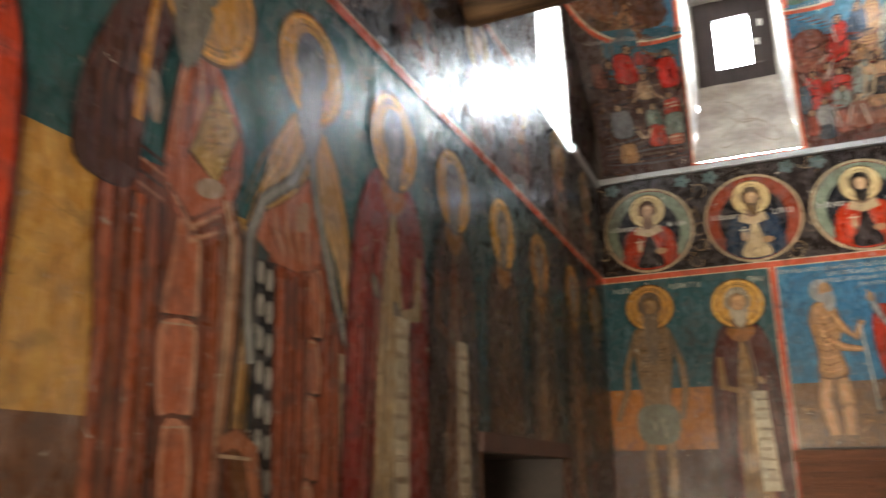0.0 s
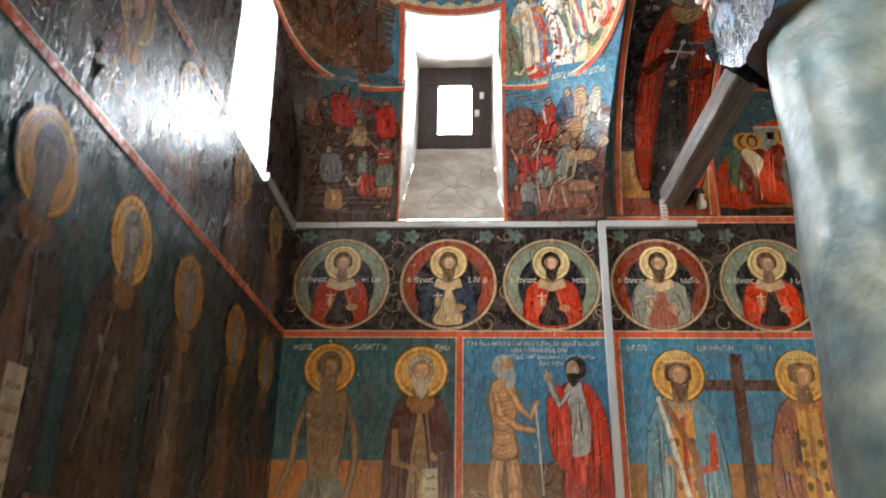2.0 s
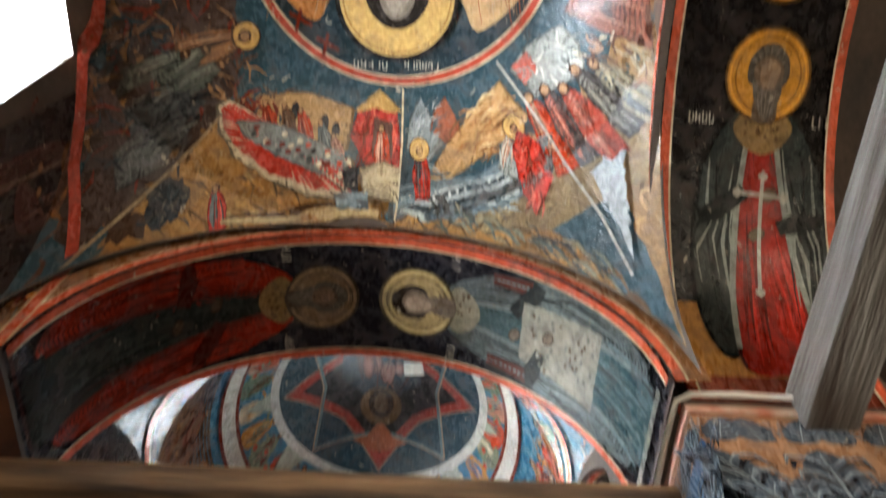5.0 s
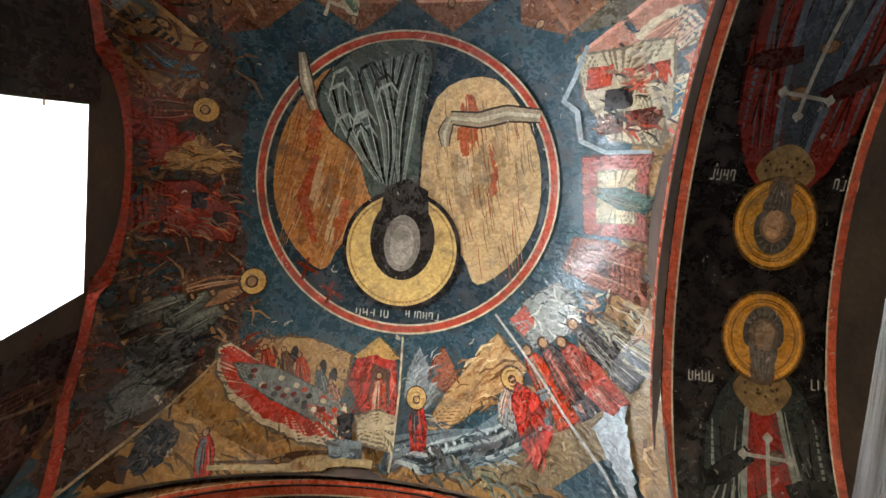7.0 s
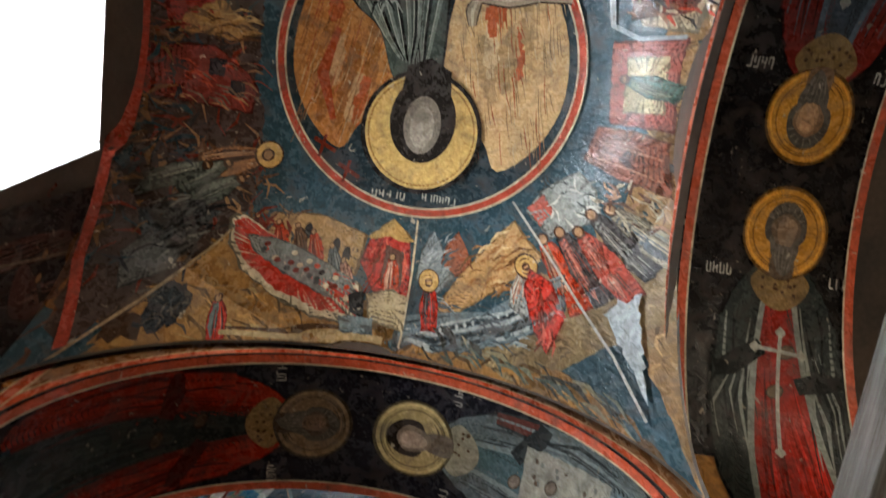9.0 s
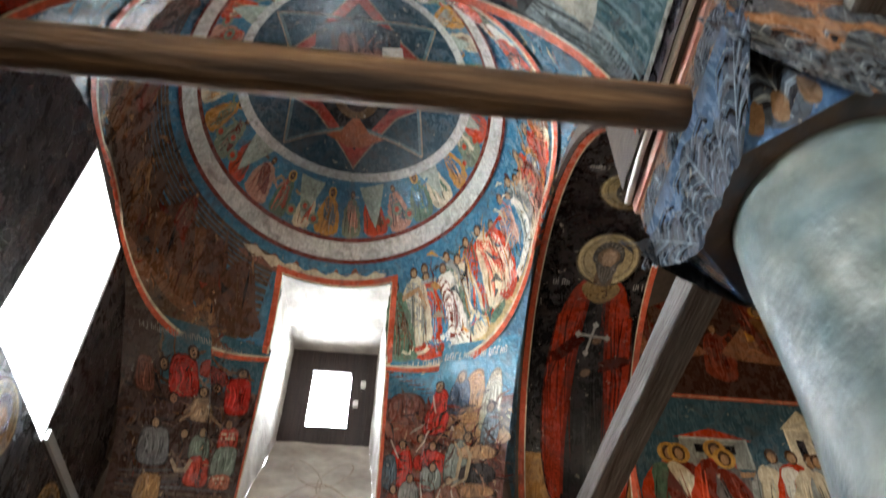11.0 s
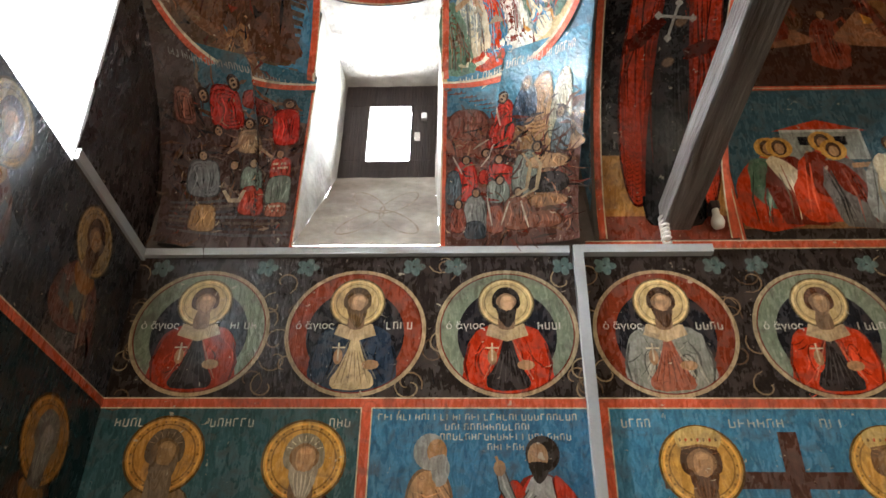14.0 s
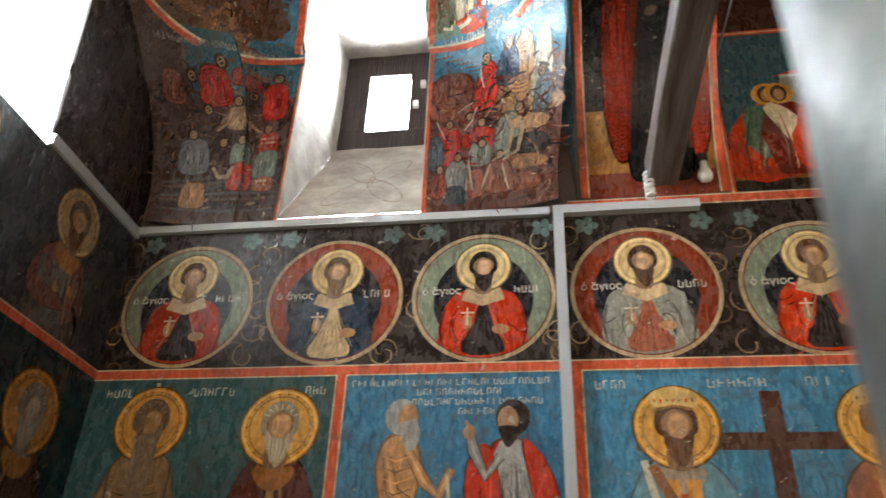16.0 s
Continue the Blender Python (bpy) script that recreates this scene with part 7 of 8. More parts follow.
# towards the side wall: a dim town, rocks and people
patch([(0.03, 1.1), (0.3, 1.3), (0.5, 1.75), (0.5, 2.3), (0.56, 2.6), (0.54, 2.9), (0.44, 3.0), (0.15, 3.24), (0.03, 3.2), (0.02, 2.2)], (0.05, 0.03, 0.024), 0, 0.02)
strokes(0.28, 2.15, 0.44, 1.7, 170, [BROWN, DEEPRED, (0.16, 0.08, 0.03), (0.03, 0.025, 0.025), (0.02, 0.04, 0.05), (0.24, 0.13, 0.06)], 0.12, 0.016)
strokes(0.45, 2.75, 0.26, 0.3, 50, [BROWN, (0.3, 0.16, 0.07), DEEPRED, (0.03, 0.025, 0.025)], 0.09, 0.012)
for px, py in ((0.13, 1.95), (0.2, 2.06), (0.14, 2.32)):
    patch([(px - 0.05, py - 0.08), (px + 0.1, py - 0.06), (px + 0.12, py + 0.07), (px - 0.03, py + 0.09)], (0.22, 0.025, 0.018), 0.4, 0.012)
patch([(0.16, 2.15), (0.25, 2.07), (0.34, 2.0), (0.42, 2.08), (0.49, 2.12), (0.4, 2.16)], (0.3, 0.16, 0.06), 0.4, 0.01)
strokes(0.33, 2.1, 0.26, 0.1, 22, [(0.1, 0.05, 0.02), (0.4, 0.24, 0.1)], 0.07, 0.009, -0.4)
patch([(0.12, 2.22), (0.32, 2.2), (0.46, 2.3), (0.5, 2.36), (0.48, 2.46), (0.3, 2.44), (0.14, 2.42)], (0.17, 0.03, 0.022))
for px, py in ((0.2, 2.3), (0.34, 2.28), (0.42, 2.36)):
    patch([(px - 0.03, py - 0.03), (px + 0.03, py - 0.03), (px + 0.03, py + 0.04), (px - 0.03, py + 0.04)], (0.02, 0.02, 0.025), 0)
strokes(0.31, 2.34, 0.34, 0.2, 40, [(0.34, 0.06, 0.03), (0.3, 0.16, 0.07), (0.08, 0.02, 0.015), (0.14, 0.1, 0.07)], 0.08, 0.009, 0.1)
robed(0.26, 1.9, 0.22, 175, (0.2, 0.04, 0.025), (0.1, 0.06, 0.04), 0.05)
robed(0.47, 2.66, 0.28, 165, (0.3, 0.14, 0.06), (0.12, 0.05, 0.03), 0.055)
for px, py, a in ((0.36, 2.72, 150), (0.28, 2.72, 160), (0.42, 2.78, 150)):
    robed(px, py, 0.2, a, (0.08, 0.09, 0.075), (0.16, 0.17, 0.14))
patch([(0.22, 2.84), (0.34, 2.83), (0.44, 2.88), (0.36, 2.95), (0.26, 2.98)], (0.055, 0.06, 0.06))
patch([(0.2, 2.98), (0.28, 2.9), (0.4, 2.96), (0.36, 3.04), (0.22, 3.1)], (0.09, 0.09, 0.085))
strokes(0.32, 2.93, 0.2, 0.2, 30, [(0.16, 0.16, 0.14), (0.012, 0.012, 0.014), (0.03, 0.03, 0.03)], 0.1, 0.01, -0.7)
line([(0.12, 3.28), (0.3, 3.14), (0.44, 3.01), (0.5, 2.94)], 0.012, (0.34, 0.24, 0.14), 0.3)
strokes(0.14, 2.6, 0.16, 0.9, 60, [BROWN, DEEPRED, (0.03, 0.03, 0.035), (0.16, 0.08, 0.03), (0.02, 0.05, 0.06)], 0.09, 0.014)
line([(0.055, 1.2), (0.05, 2.2), (0.06, 2.7), (0.09, 3.0), (0.14, 3.25)], 0.03, (0.34, 0.05, 0.03))


def town_scene(q):
    for x, col in ((-0.5, PINK), (-0.1, (0.3, 0.13, 0.07)), (0.3, PINK), (0.5, CREAM)):
        house(q, x, -0.12, 0.3, 0.3, shade(col, q.rng.uniform(0.6, 1)), (0.2, 0.08, 0.04))
    for i in range(12):
        tiny(q, q.rng.uniform(-0.6, 0.6), q.rng.uniform(-0.25, 0.05), 0.24, q.rng.choice((RED, GREEN, SLATE, CREAM, BROWN)))


def ruin_scene(q):
    for x, col in ((-0.6, DEEPRED), (-0.2, (0.16, 0.05, 0.03)), (0.2, (0.3, 0.16, 0.06)), (0.5, DEEPRED)):
        house(q, x, -0.15, 0.3, 0.28, col, (0.12, 0.04, 0.02))
    for i in range(12):
        tiny(q, q.rng.uniform(-0.6, 0.6), q.rng.uniform(-0.3, 0.02), 0.26, q.rng.choice((DEEPRED, BROWN, (0.26, 0.14, 0.05), SLATE)), q.rng.random() < 0.2)


scene_on((1.0, 1.2), -95, town_scene)
scene_on((1.9, 1.25), -45, town_scene)
scene_on((0.4, 1.4), 222, ruin_scene)
EARTH = [BROWN, (0.3, 0.15, 0.05), DEEPRED, (0.03, 0.05, 0.06), (0.2, 0.2, 0.17), RED, (0.05, 0.12, 0.16), CREAM, OCHRE, BLACK]
V.lift = Q.lift
patch([(2.04, 2.97), (2.1, 2.9), (2.16, 2.87), (2.15, 3.0), (2.17, 3.17), (2.12, 3.09)], (0.36, 0.4, 0.42), 0, 0.012)
V.lift = Q.lift
V.stroke([(1.68, 2.68), (1.84, 2.85), (2.07, 3.09), (2.16, 3.22)], 0.01, (0.42, 0.4, 0.36))
V.lift = V.base + 0.0118
tagged(V.done("painted_crowd", P), kind="stuff")
# the central medallion
P = panel("large round vault medallion of a winged robed figure")
q = facing(V, RC, -90)
q.lift = q.base = V.base + 0.012
q.oval(0, 0, 0.675, 0.675, CREAM, 72)
q.lift += 0.0005
q.oval(0, 0, 0.667, 0.667, (0.42, 0.06, 0.03), 72)
q.lift += 0.0005
q.oval(0, 0, 0.64, 0.64, CREAM, 72)
q.lift += 0.0005
q.oval(0, 0, 0.632, 0.632, (0.02, 0.035, 0.045), 72)
q.done("background", P)
for s, col in ((1, (0.42, 0.17, 0.05)), (-1, (0.55, 0.36, 0.18))):
    q.lift += 0.0005
    wing = [(s * 0.16, 0.25), (s * 0.06, 0.02), (s * 0.1, -0.4), (s * 0.35, -0.5), (s * 0.55, -0.25), (s * 0.6, 0.05), (s * 0.52, 0.28), (s * 0.36, 0.42), (s * 0.28, 0.3)]
    q.blob(wing, col, (s * 0.33, -0.05))
    for i in range(9):
        x, y = s * q.rng.uniform(0.2, 0.5), q.rng.uniform(-0.35, 0.25)
        q.oval(x, y, 0.03, 0.12, q.rng.choice(((0.4, 0.09, 0.03), shade(col, 0.7), blend(col, CREAM, 0.4))), 14, -s * 0.15, 0.012)
    for i in range(130):
        x, y = s * q.rng.uniform(0.11, 0.55), q.rng.uniform(-0.42, 0.27)
        l = q.rng.uniform(0.06, 0.17)
        q.stroke([(x, y), (x + s * 0.012, y + l * 0.5), (x + s * 0.03, y + l)], 0.0045, q.rng.choice((shade(col, 0.4), shade(col, 0.55), blend(col, CREAM, 0.5), (0.3, 0.07, 0.025))), 0.6)
    q.stroke([(s * 0.4, 0.3), (s * 0.47, 0.1), (s * 0.42, -0.1)], 0.05, (0.34, 0.06, 0.02) if s > 0 else col, 0.5)
    q.done("wing", P)
q.lift += 0.0005
robe = [(-0.02, 0.1), (-0.05, -0.05), (-0.04, -0.3), (-0.06, -0.6), (0.12, -0.625), (0.3, -0.55), (0.42, -0.38), (0.36, -0.22), (0.24, -0.12), (0.17, 0.06), (0.1, 0.12)]
q.blob([(0.14 + (u - 0.14) * 1.05, v) for u, v in robe], (0.012, 0.014, 0.014), (0.12, -0.25))
q.blob(robe, (0.06, 0.075, 0.065), (0.12, -0.25))
q.lift += 0.0005
for i in range(17):
    k = i / 16
    top, low = (0.02 + 0.12 * k, 0.04 - 0.05 * k), (-0.03 + 0.42 * k, -0.58 + 0.2 * k * k)
    bend = 0.05 * math.sin(9 * k)
    pts = [(top[0] + (low[0] - top[0]) * t + bend * math.sin(3.1 * t), top[1] + (low[1] - top[1]) * t) for t in (0.0, 0.25, 0.5, 0.75, 1.0)]
    q.stroke(pts, 0.02, (0.008, 0.01, 0.01) if i % 2 else (0.16, 0.18, 0.155), 0.6)
    q.stroke([(u + 0.008, v) for u, v in pts], 0.005, (0.36, 0.37, 0.31), 0.8)
for i in range(10):
    u, v = q.rng.uniform(0.05, 0.3), q.rng.uniform(-0.5, -0.1)
    q.stroke([(u, v), (u + 0.04, v - 0.05), (u + 0.09, v - 0.02), (u + 0.1, v + 0.04)], 0.016, q.rng.choice(((0.01, 0.012, 0.012), (0.26, 0.28, 0.24))), 0.7)
for w, col in ((0.085, (0.05, 0.03, 0.02)), (0.066, (0.3, 0.24, 0.17)), (0.02, (0.5, 0.43, 0.32))):
    q.lift += 0.0006
    q.stroke([(-0.56, -0.36), (-0.42, -0.36), (-0.3, -0.32), (-0.17, -0.32)], w, col, 0.25)
    q.stroke([(-0.17, -0.32), (-0.15, -0.25), (-0.16, -0.19)], w * 0.8, col, 0.45)
    q.stroke([(0.5, -0.54), (0.48, -0.42), (0.44, -0.3)], w * 0.8, col, 0.45)
q.done("painted_figure", P)
q.lift += 0.0005
q.oval(0.0, 0.3, 0.275, 0.275, (0.015, 0.012, 0.012), 48)
q.lift += 0.0003
q.oval(0.0, 0.3, 0.255, 0.255, (0.55, 0.36, 0.13), 48)
q.ring(0.0, 0.3, 0.24, 0.008, (0.3, 0.16, 0.05))
q.lift += 0.0003
q.oval(0.0, 0.25, 0.15, 0.19, (0.02, 0.016, 0.014), 30)
q.star([(-0.12, 0.2), (0.12, 0.2), (0.1, 0.02), (0, -0.03), (-0.1, 0.02)], (0.02, 0.016, 0.014))
q.oval(0.0, 0.27, 0.085, 0.13, (0.2, 0.17, 0.14), 24)
q.oval(0.0, 0.28, 0.055, 0.095, (0.32, 0.28, 0.23), 20)
q.done("halo", P)
bars(q, -0.2, 0.57, 0.16, 0.03, 6), bars(q, 0.03, 0.58, 0.16, 0.03, 5)
for s in ((0.3, 0.52), (0.42, 0.42)):
    q.stroke([(s[0] - 0.05, s[1] + 0.02), (s[0] + 0.05, s[1] - 0.03)], 0.018, DEEPRED), q.stroke([(s[0], s[1] - 0.05), (s[0] + 0.02, s[1] + 0.05)], 0.014, DEEPRED)
tagged(q.done("inscription", P), kind="stuff")


# -- soffits of the arches --
def soffit(axis, mid, half, rise, spring, lo):
    r = (half + rise) / 2

    def f(s, v):
        a = s / r
        h, z = mid - half * math.cos(a), spring + rise * math.sin(a)
        t = (half * math.sin(a), rise * math.cos(a))
        if axis == "x":
            return Vector((h, lo + v, z)), Vector((t[1], 0, -t[0])).normalized()
        return Vector((lo + v, h, z)), Vector((0, t[1], -t[0])).normalized()
    return f, math.pi * r


def turned(c, at, up):
    """A canvas whose up runs along the arch, towards larger (1) or smaller (-1) s."""
    k = Canvas((lambda a, b: c.surf(at[0] + b, at[1] - a)) if up > 0 else (lambda a, b: c.surf(at[0] - b, at[1] + a)), c.step, base=c.lift, seed=c.rng.randint(0, 9999))
    k.verts, k.faces, k.cols = c.verts, c.faces, c.cols
    return k


def draped(c, panel_ob, h, hr, tunic, mantle, lining, hcol, skin, kind):
    """A standing figure in a wide open mantle over a long front panel, holding a small cross."""
    c.layer()
    hy = h - hr
    sh = hy - 1.12 * hr
    for s in (-1, 1):
        side = [(s * 0.03, sh + 0.05), (s * 0.13, sh + 0.01), (s * 0.21, sh - 0.12 * h), (s * 0.25, sh - 0.32 * h), (s * 0.25, 0.24 * h), (s * 0.2, 0.1 * h), (s * 0.12, 0.13 * h), (s * 0.08, 0.3 * h), (s * 0.05, sh - 0.2 * h)]
        mid = (s * 0.15, sh - 0.3 * h)
        c.blob([(mid[0] + (p - mid[0]) * 1.1, mid[1] + (v - mid[1]) * 1.02) for p, v in side], shade(mantle, 0.15), mid)
        c.blob(side, mantle, mid, 0.004)
    front = [(-0.05, sh), (0.05, sh), (0.09, sh - 0.25 * h), (0.13, 0.3 * h), (0.14, 0.05 * h), (0.0, 0.03 * h), (-0.14, 0.05 * h), (-0.12, 0.3 * h), (-0.08, sh - 0.25 * h)]
    c.blob([(p * 1.08, v) for p, v in front], shade(tunic, 0.15), (0, 0.4 * h))
    c.blob(front, tunic, (0, 0.4 * h), 0.003)
    for i in range(15):
        k = c.rng.uniform(-1, 1)
        a, b = c.rng.uniform(0.05, 0.2), c.rng.uniform(0.35, 0.6)
        c.stroke([(0.12 * k, a * h), (0.1 * k + 0.01, 0.5 * (a + b) * h), (0.07 * k, b * h)], c.rng.uniform(0.008, 0.02), shade(tunic, c.rng.choice((0.3, 0.45, 0.6, 1.4, 1.7))), 0.85)
    for s in (-1, 1):
        for i in range(9):
            k = 0.09 + 0.02 * i * c.rng.uniform(0.7, 1.1)
            top = sh - h * c.rng.uniform(0.02, 0.25)
            low = h * c.rng.uniform(0.16, 0.4)
            c.stroke([(s * k * 0.75, top), (s * (k + 0.012), 0.5 * (top + low)), (s * k, low)], c.rng.uniform(0.008, 0.018), lining if i % 2 else shade(mantle, 0.25), 0.8)
        c.stroke([(s * 0.05, sh - 0.02), (s * 0.085, sh - 0.2 * h), (s * 0.13, 0.3 * h), (s * 0.15, 0.12 * h)], 0.024, lining, 0.2)
        sleeve = [(s * 0.19, sh - 0.1 * h), (s * 0.2, sh - 0.24 * h), (s * 0.06, sh - (0.27 if s > 0 else 0.17) * h)]
        c.stroke(sleeve, 0.085, shade(mantle, 0.2), 0.3), c.stroke(sleeve, 0.066, mantle if kind != "white" else (0.2, 0.06, 0.045), 0.3), c.stroke([(p, v + 0.012) for p, v in sleeve], 0.014, lining, 0.6)
    if kind == "white":
        c.star([(-0.13, sh - 0.2 * h), (0.13, sh - 0.2 * h), (0.17, 0.3 * h), (-0.17, 0.3 * h)], (0.55, 0.52, 0.44), None, 0.004)
        for i in range(46):
            c.oval(c.rng.uniform(-0.13, 0.13), c.rng.uniform(0.32 * h, sh - 0.22 * h), 0.012, 0.009, c.rng.choice(((0.3, 0.3, 0.27), (0.2, 0.14, 0.1), (0.65, 0.62, 0.54))), 6)
        for i in range(7):
            c.stroke([(-0.16 + 0.05 * i, 0.28 * h), (-0.17 + 0.055 * i, 0.06 * h)], 0.018, (0.06, 0.14, 0.17) if i % 2 else (0.26, 0.36, 0.38), 0.4)
        c.stroke([(-0.2, 0.03 * h), (0.2, 0.03 * h)], 0.035, (0.45, 0.43, 0.38))
    c.blob([(-0.11, sh + 0.0), (-0.04, sh + 0.06), (0.04, sh + 0.06), (0.11, sh + 0.0), (0.07, sh - 0.07), (0.0, sh - 0.1), (-0.07, sh - 0.07)], (0.4, 0.25, 0.1) if kind != "white" else (0.5, 0.45, 0.33), (0, sh - 0.01))
    for i in range(12):
        c.oval(c.rng.uniform(-0.08, 0.08), sh + c.rng.uniform(-0.06, 0.02), 0.007, 0.007, (0.14, 0.07, 0.03), 6)
    for p, v in ((0.03, sh - 0.18 * h), (-0.02, sh - 0.29 * h)):
        c.oval(p, v, 0.036, 0.026, shade(skin, 0.4), 10, 0.5), c.oval(p, v, 0.03, 0.02, skin, 10, 0.5)
    x, y0, y1 = -0.01, sh - 0.46 * h, sh - 0.13 * h
    if kind == "small":
        y0 = y1 - 0.17
    if kind in ("cross", "small"):
        c.stroke([(x - 0.02, y0), (x + 0.02, y1)], 0.014, (0.56, 0.52, 0.44)), c.stroke([(x - 0.075, y1 - 0.06), (x + 0.095, y1 - 0.075)], 0.014, (0.56, 0.52, 0.44))
        for p, v in ((x - 0.02, y0), (x + 0.02, y1), (x - 0.075, y1 - 0.06), (x + 0.095, y1 - 0.075)):
            c.oval(p, v, 0.02, 0.014, (0.56, 0.52, 0.44), 8), c.oval(p, v, 0.01, 0.022, (0.56, 0.52, 0.44), 8)
    ob = c.done("painted_figure", panel_ob)
    halo(c, 0.0, hy, hr, hcol, False)
    c.done("halo", ob)
    head(c, 0.0, hy, hr * 1.05, (0.03, 0.02, 0.016) if kind == "white" else (0.12, 0.1, 0.08), skin, kind != "white")
    c.done("head", ob)


def paint_soffit(axis, mid, half, rise, spring, lo, depth, label, people, field=BLACK, shift=0.0):
    f, length = soffit(axis, mid, half, rise, spring, lo)
    S = Canvas(f, step=0.024, base=0.003, seed=int(100 * mid))
    P = panel(label)
    S.rect(0.02, 0, length - 0.02, depth, field, cell=0.03)
    for s0, s1, col in ((0.02, 0.16, (0.14, 0.03, 0.02)), (length - 0.16, length - 0.02, (0.16, 0.035, 0.02)), (0.16, 0.5, (0.3, 0.16, 0.06)), (length - 0.5, length - 0.16, (0.32, 0.15, 0.04))):
        if axis == "y":
            S.rect(s0, 0, s1, depth, col, cell=0.03)
    S.done("background", P)
    for s, up, hgt, hr, tunic, mantle, lining, hcol, skin, kind in people:
        q = turned(S, (s, depth / 2 + shift), up)
        q.base = S.lift
        draped(q, P, hgt, hr, tunic, mantle, lining, hcol, skin, kind)
        q.lift += 0.001
        for x0 in (-0.28, 0.18):
            bars(q, x0, hgt - 2.1 * hr, 0.1, 0.035, 4)
        tagged(q.done("inscription", P), kind="stuff")
    S.lift = S.base + 0.012
    for v in (0.0, depth):
        e = 0.018 if v == 0 else -0.018
        S.stroke([(0.02 + (length - 0.04) * i / 40, v + e) for i in range(41)], 0.036, LINE)
        S.stroke([(0.02 + (length - 0.04) * i / 40, v + 2 * e) for i in range(41)], 0.007, CREAM)
    S.done("border", P)
    # the red edge on the arch's face towards the near bay
    return P


paint_soffit("x", ABX, ABH, 0.95, 3.5, AB0, AB1 - AB0, "painted arch soffit with two haloed figures on black",
             [(0.02, 1, 1.493, 0.145, (0.035, 0.045, 0.04), (0.5, 0.04, 0.015), (0.24, 0.025, 0.012), (0.2, 0.13, 0.07), (0.13, 0.08, 0.05), "red"),
              (3.06, -1, 1.449, 0.155, (0.12, 0.2, 0.22), (0.2, 0.24, 0.25), (0.34, 0.4, 0.4), (0.45, 0.34, 0.16), (0.34, 0.26, 0.2), "white")], (0.012, 0.012, 0.018))
paint_soffit("y", 2.2, 1.19, 0.93, 3.5, 2.25, 0.65, "painted arch soffit with haloed figures and white crosses",
             [(0.25, 1, 1.50, 0.15, (0.08, 0.1, 0.12), (0.3, 0.03, 0.022), (0.16, 0.2, 0.24), (0.5, 0.22, 0.03), FLESH, "cross"),
              (3.2, -1, 1.363, 0.15, (0.42, 0.03, 0.018), (0.045, 0.055, 0.05), (0.36, 0.38, 0.33), (0.5, 0.22, 0.03), (0.2, 0.13, 0.08), "cross")], (0.006, 0.005, 0.005), 0.05)
paint_soffit("y", 5.3, 1.2, 1.14, 3.6, 2.27, 0.68, "dark painted arch soffit with red-cloaked haloed figures",
             [(0.25, 1, 1.38, 0.17, (0.05, 0.04, 0.03), (0.1, 0.06, 0.04), (0.16, 0.1, 0.06), (0.34, 0.24, 0.11), (0.16, 0.1, 0.06), "small"),
              (3.62, -1, 1.805, 0.17, (0.028, 0.026, 0.026), (0.48, 0.045, 0.016), (0.24, 0.025, 0.012), (0.36, 0.26, 0.13), (0.28, 0.17, 0.1), "small")], (0.008, 0.007, 0.007), 0.05)

# face of the arch between the bays, towards the near bay
A = Canvas(lambda x, z: (Vector((x, AB0, z)), Vector((0, -1, 0))), step=0.08, base=0.003, seed=51)
P = panel("red painted edge on the face of the arch")
pts = [(ABX - ABH * math.cos(math.pi * i / 48), 3.5 + 0.95 * math.sin(math.pi * i / 48)) for i in range(49)]
A.stroke([(ABX + (x - ABX) * 1.06, 3.5 + (z - 3.5) * 1.06) for x, z in pts], 0.11, (0.2, 0.09, 0.035))
A.stroke([(ABX + (x - ABX) * 1.018, 3.5 + (z - 3.5) * 1.018) for x, z in pts], 0.034, LINE)
A.stroke([(ABX + (x - ABX) * 1.04, 3.5 + (z - 3.5) * 1.04) for x, z in pts], 0.007, CREAM)
A.done("border", P)
A = Canvas(lambda y, z: (Vector((2.22, y, z)), Vector((-1, 0, 0))), step=0.08, base=0.003, seed=52)
pts = [(2.2 - 1.19 * math.cos(math.pi * i / 48), 3.5 + 0.93 * math.sin(math.pi * i / 48)) for i in range(49)]
A.stroke([(2.2 + (y - 2.2) * 1.02, 3.5 + (z - 3.5) * 1.02) for y, z in pts], 0.034, LINE)
A.done("border", P)

# -- dome of the far bay --
dome_b = dome_surface(BAY_B)


def squared(theta, s):
    """The painted zones bulge towards the corners of the bay below the springing of the dome."""
    k = max(0.0, min(1.0, (s - 0.78) / 0.22)) * (2 - max(1.0, s))
    return dome_b(theta, s + 0.25 * k * math.sin(2 * theta) ** 2)


W = Canvas(squared, step=0.024, base=0.004, seed=61)
R0, R1 = 0.0, 2 * math.pi


def ring_fill(s0, s1, col, t0=0.0, t1=2 * math.pi):
    """A painted zone of the dome, left open where the window breaks through."""
    W.up()
    nt, ns = 216, max(1, int(math.ceil((s1 - s0) / 0.016)))
    n0, n1 = int(round(t0 / (2 * math.pi) * nt)), int(round(t1 / (2 * math.pi) * nt))
    g = [[W.put((2 * math.pi * i / nt, max(1e-3, s0 + (s1 - s0) * j / ns))) for j in range(ns + 1)] for i in range(n0, n1 + 1)]
    for i in range(len(g) - 1):
        for j in range(ns):
            ids = (g[i][j], g[i + 1][j], g[i + 1][j + 1], g[i][j + 1])
            if not in_far_window(sum((W.verts[k] for k in ids), Vector()) / 4, 0.0):
                W.face(ids, col)


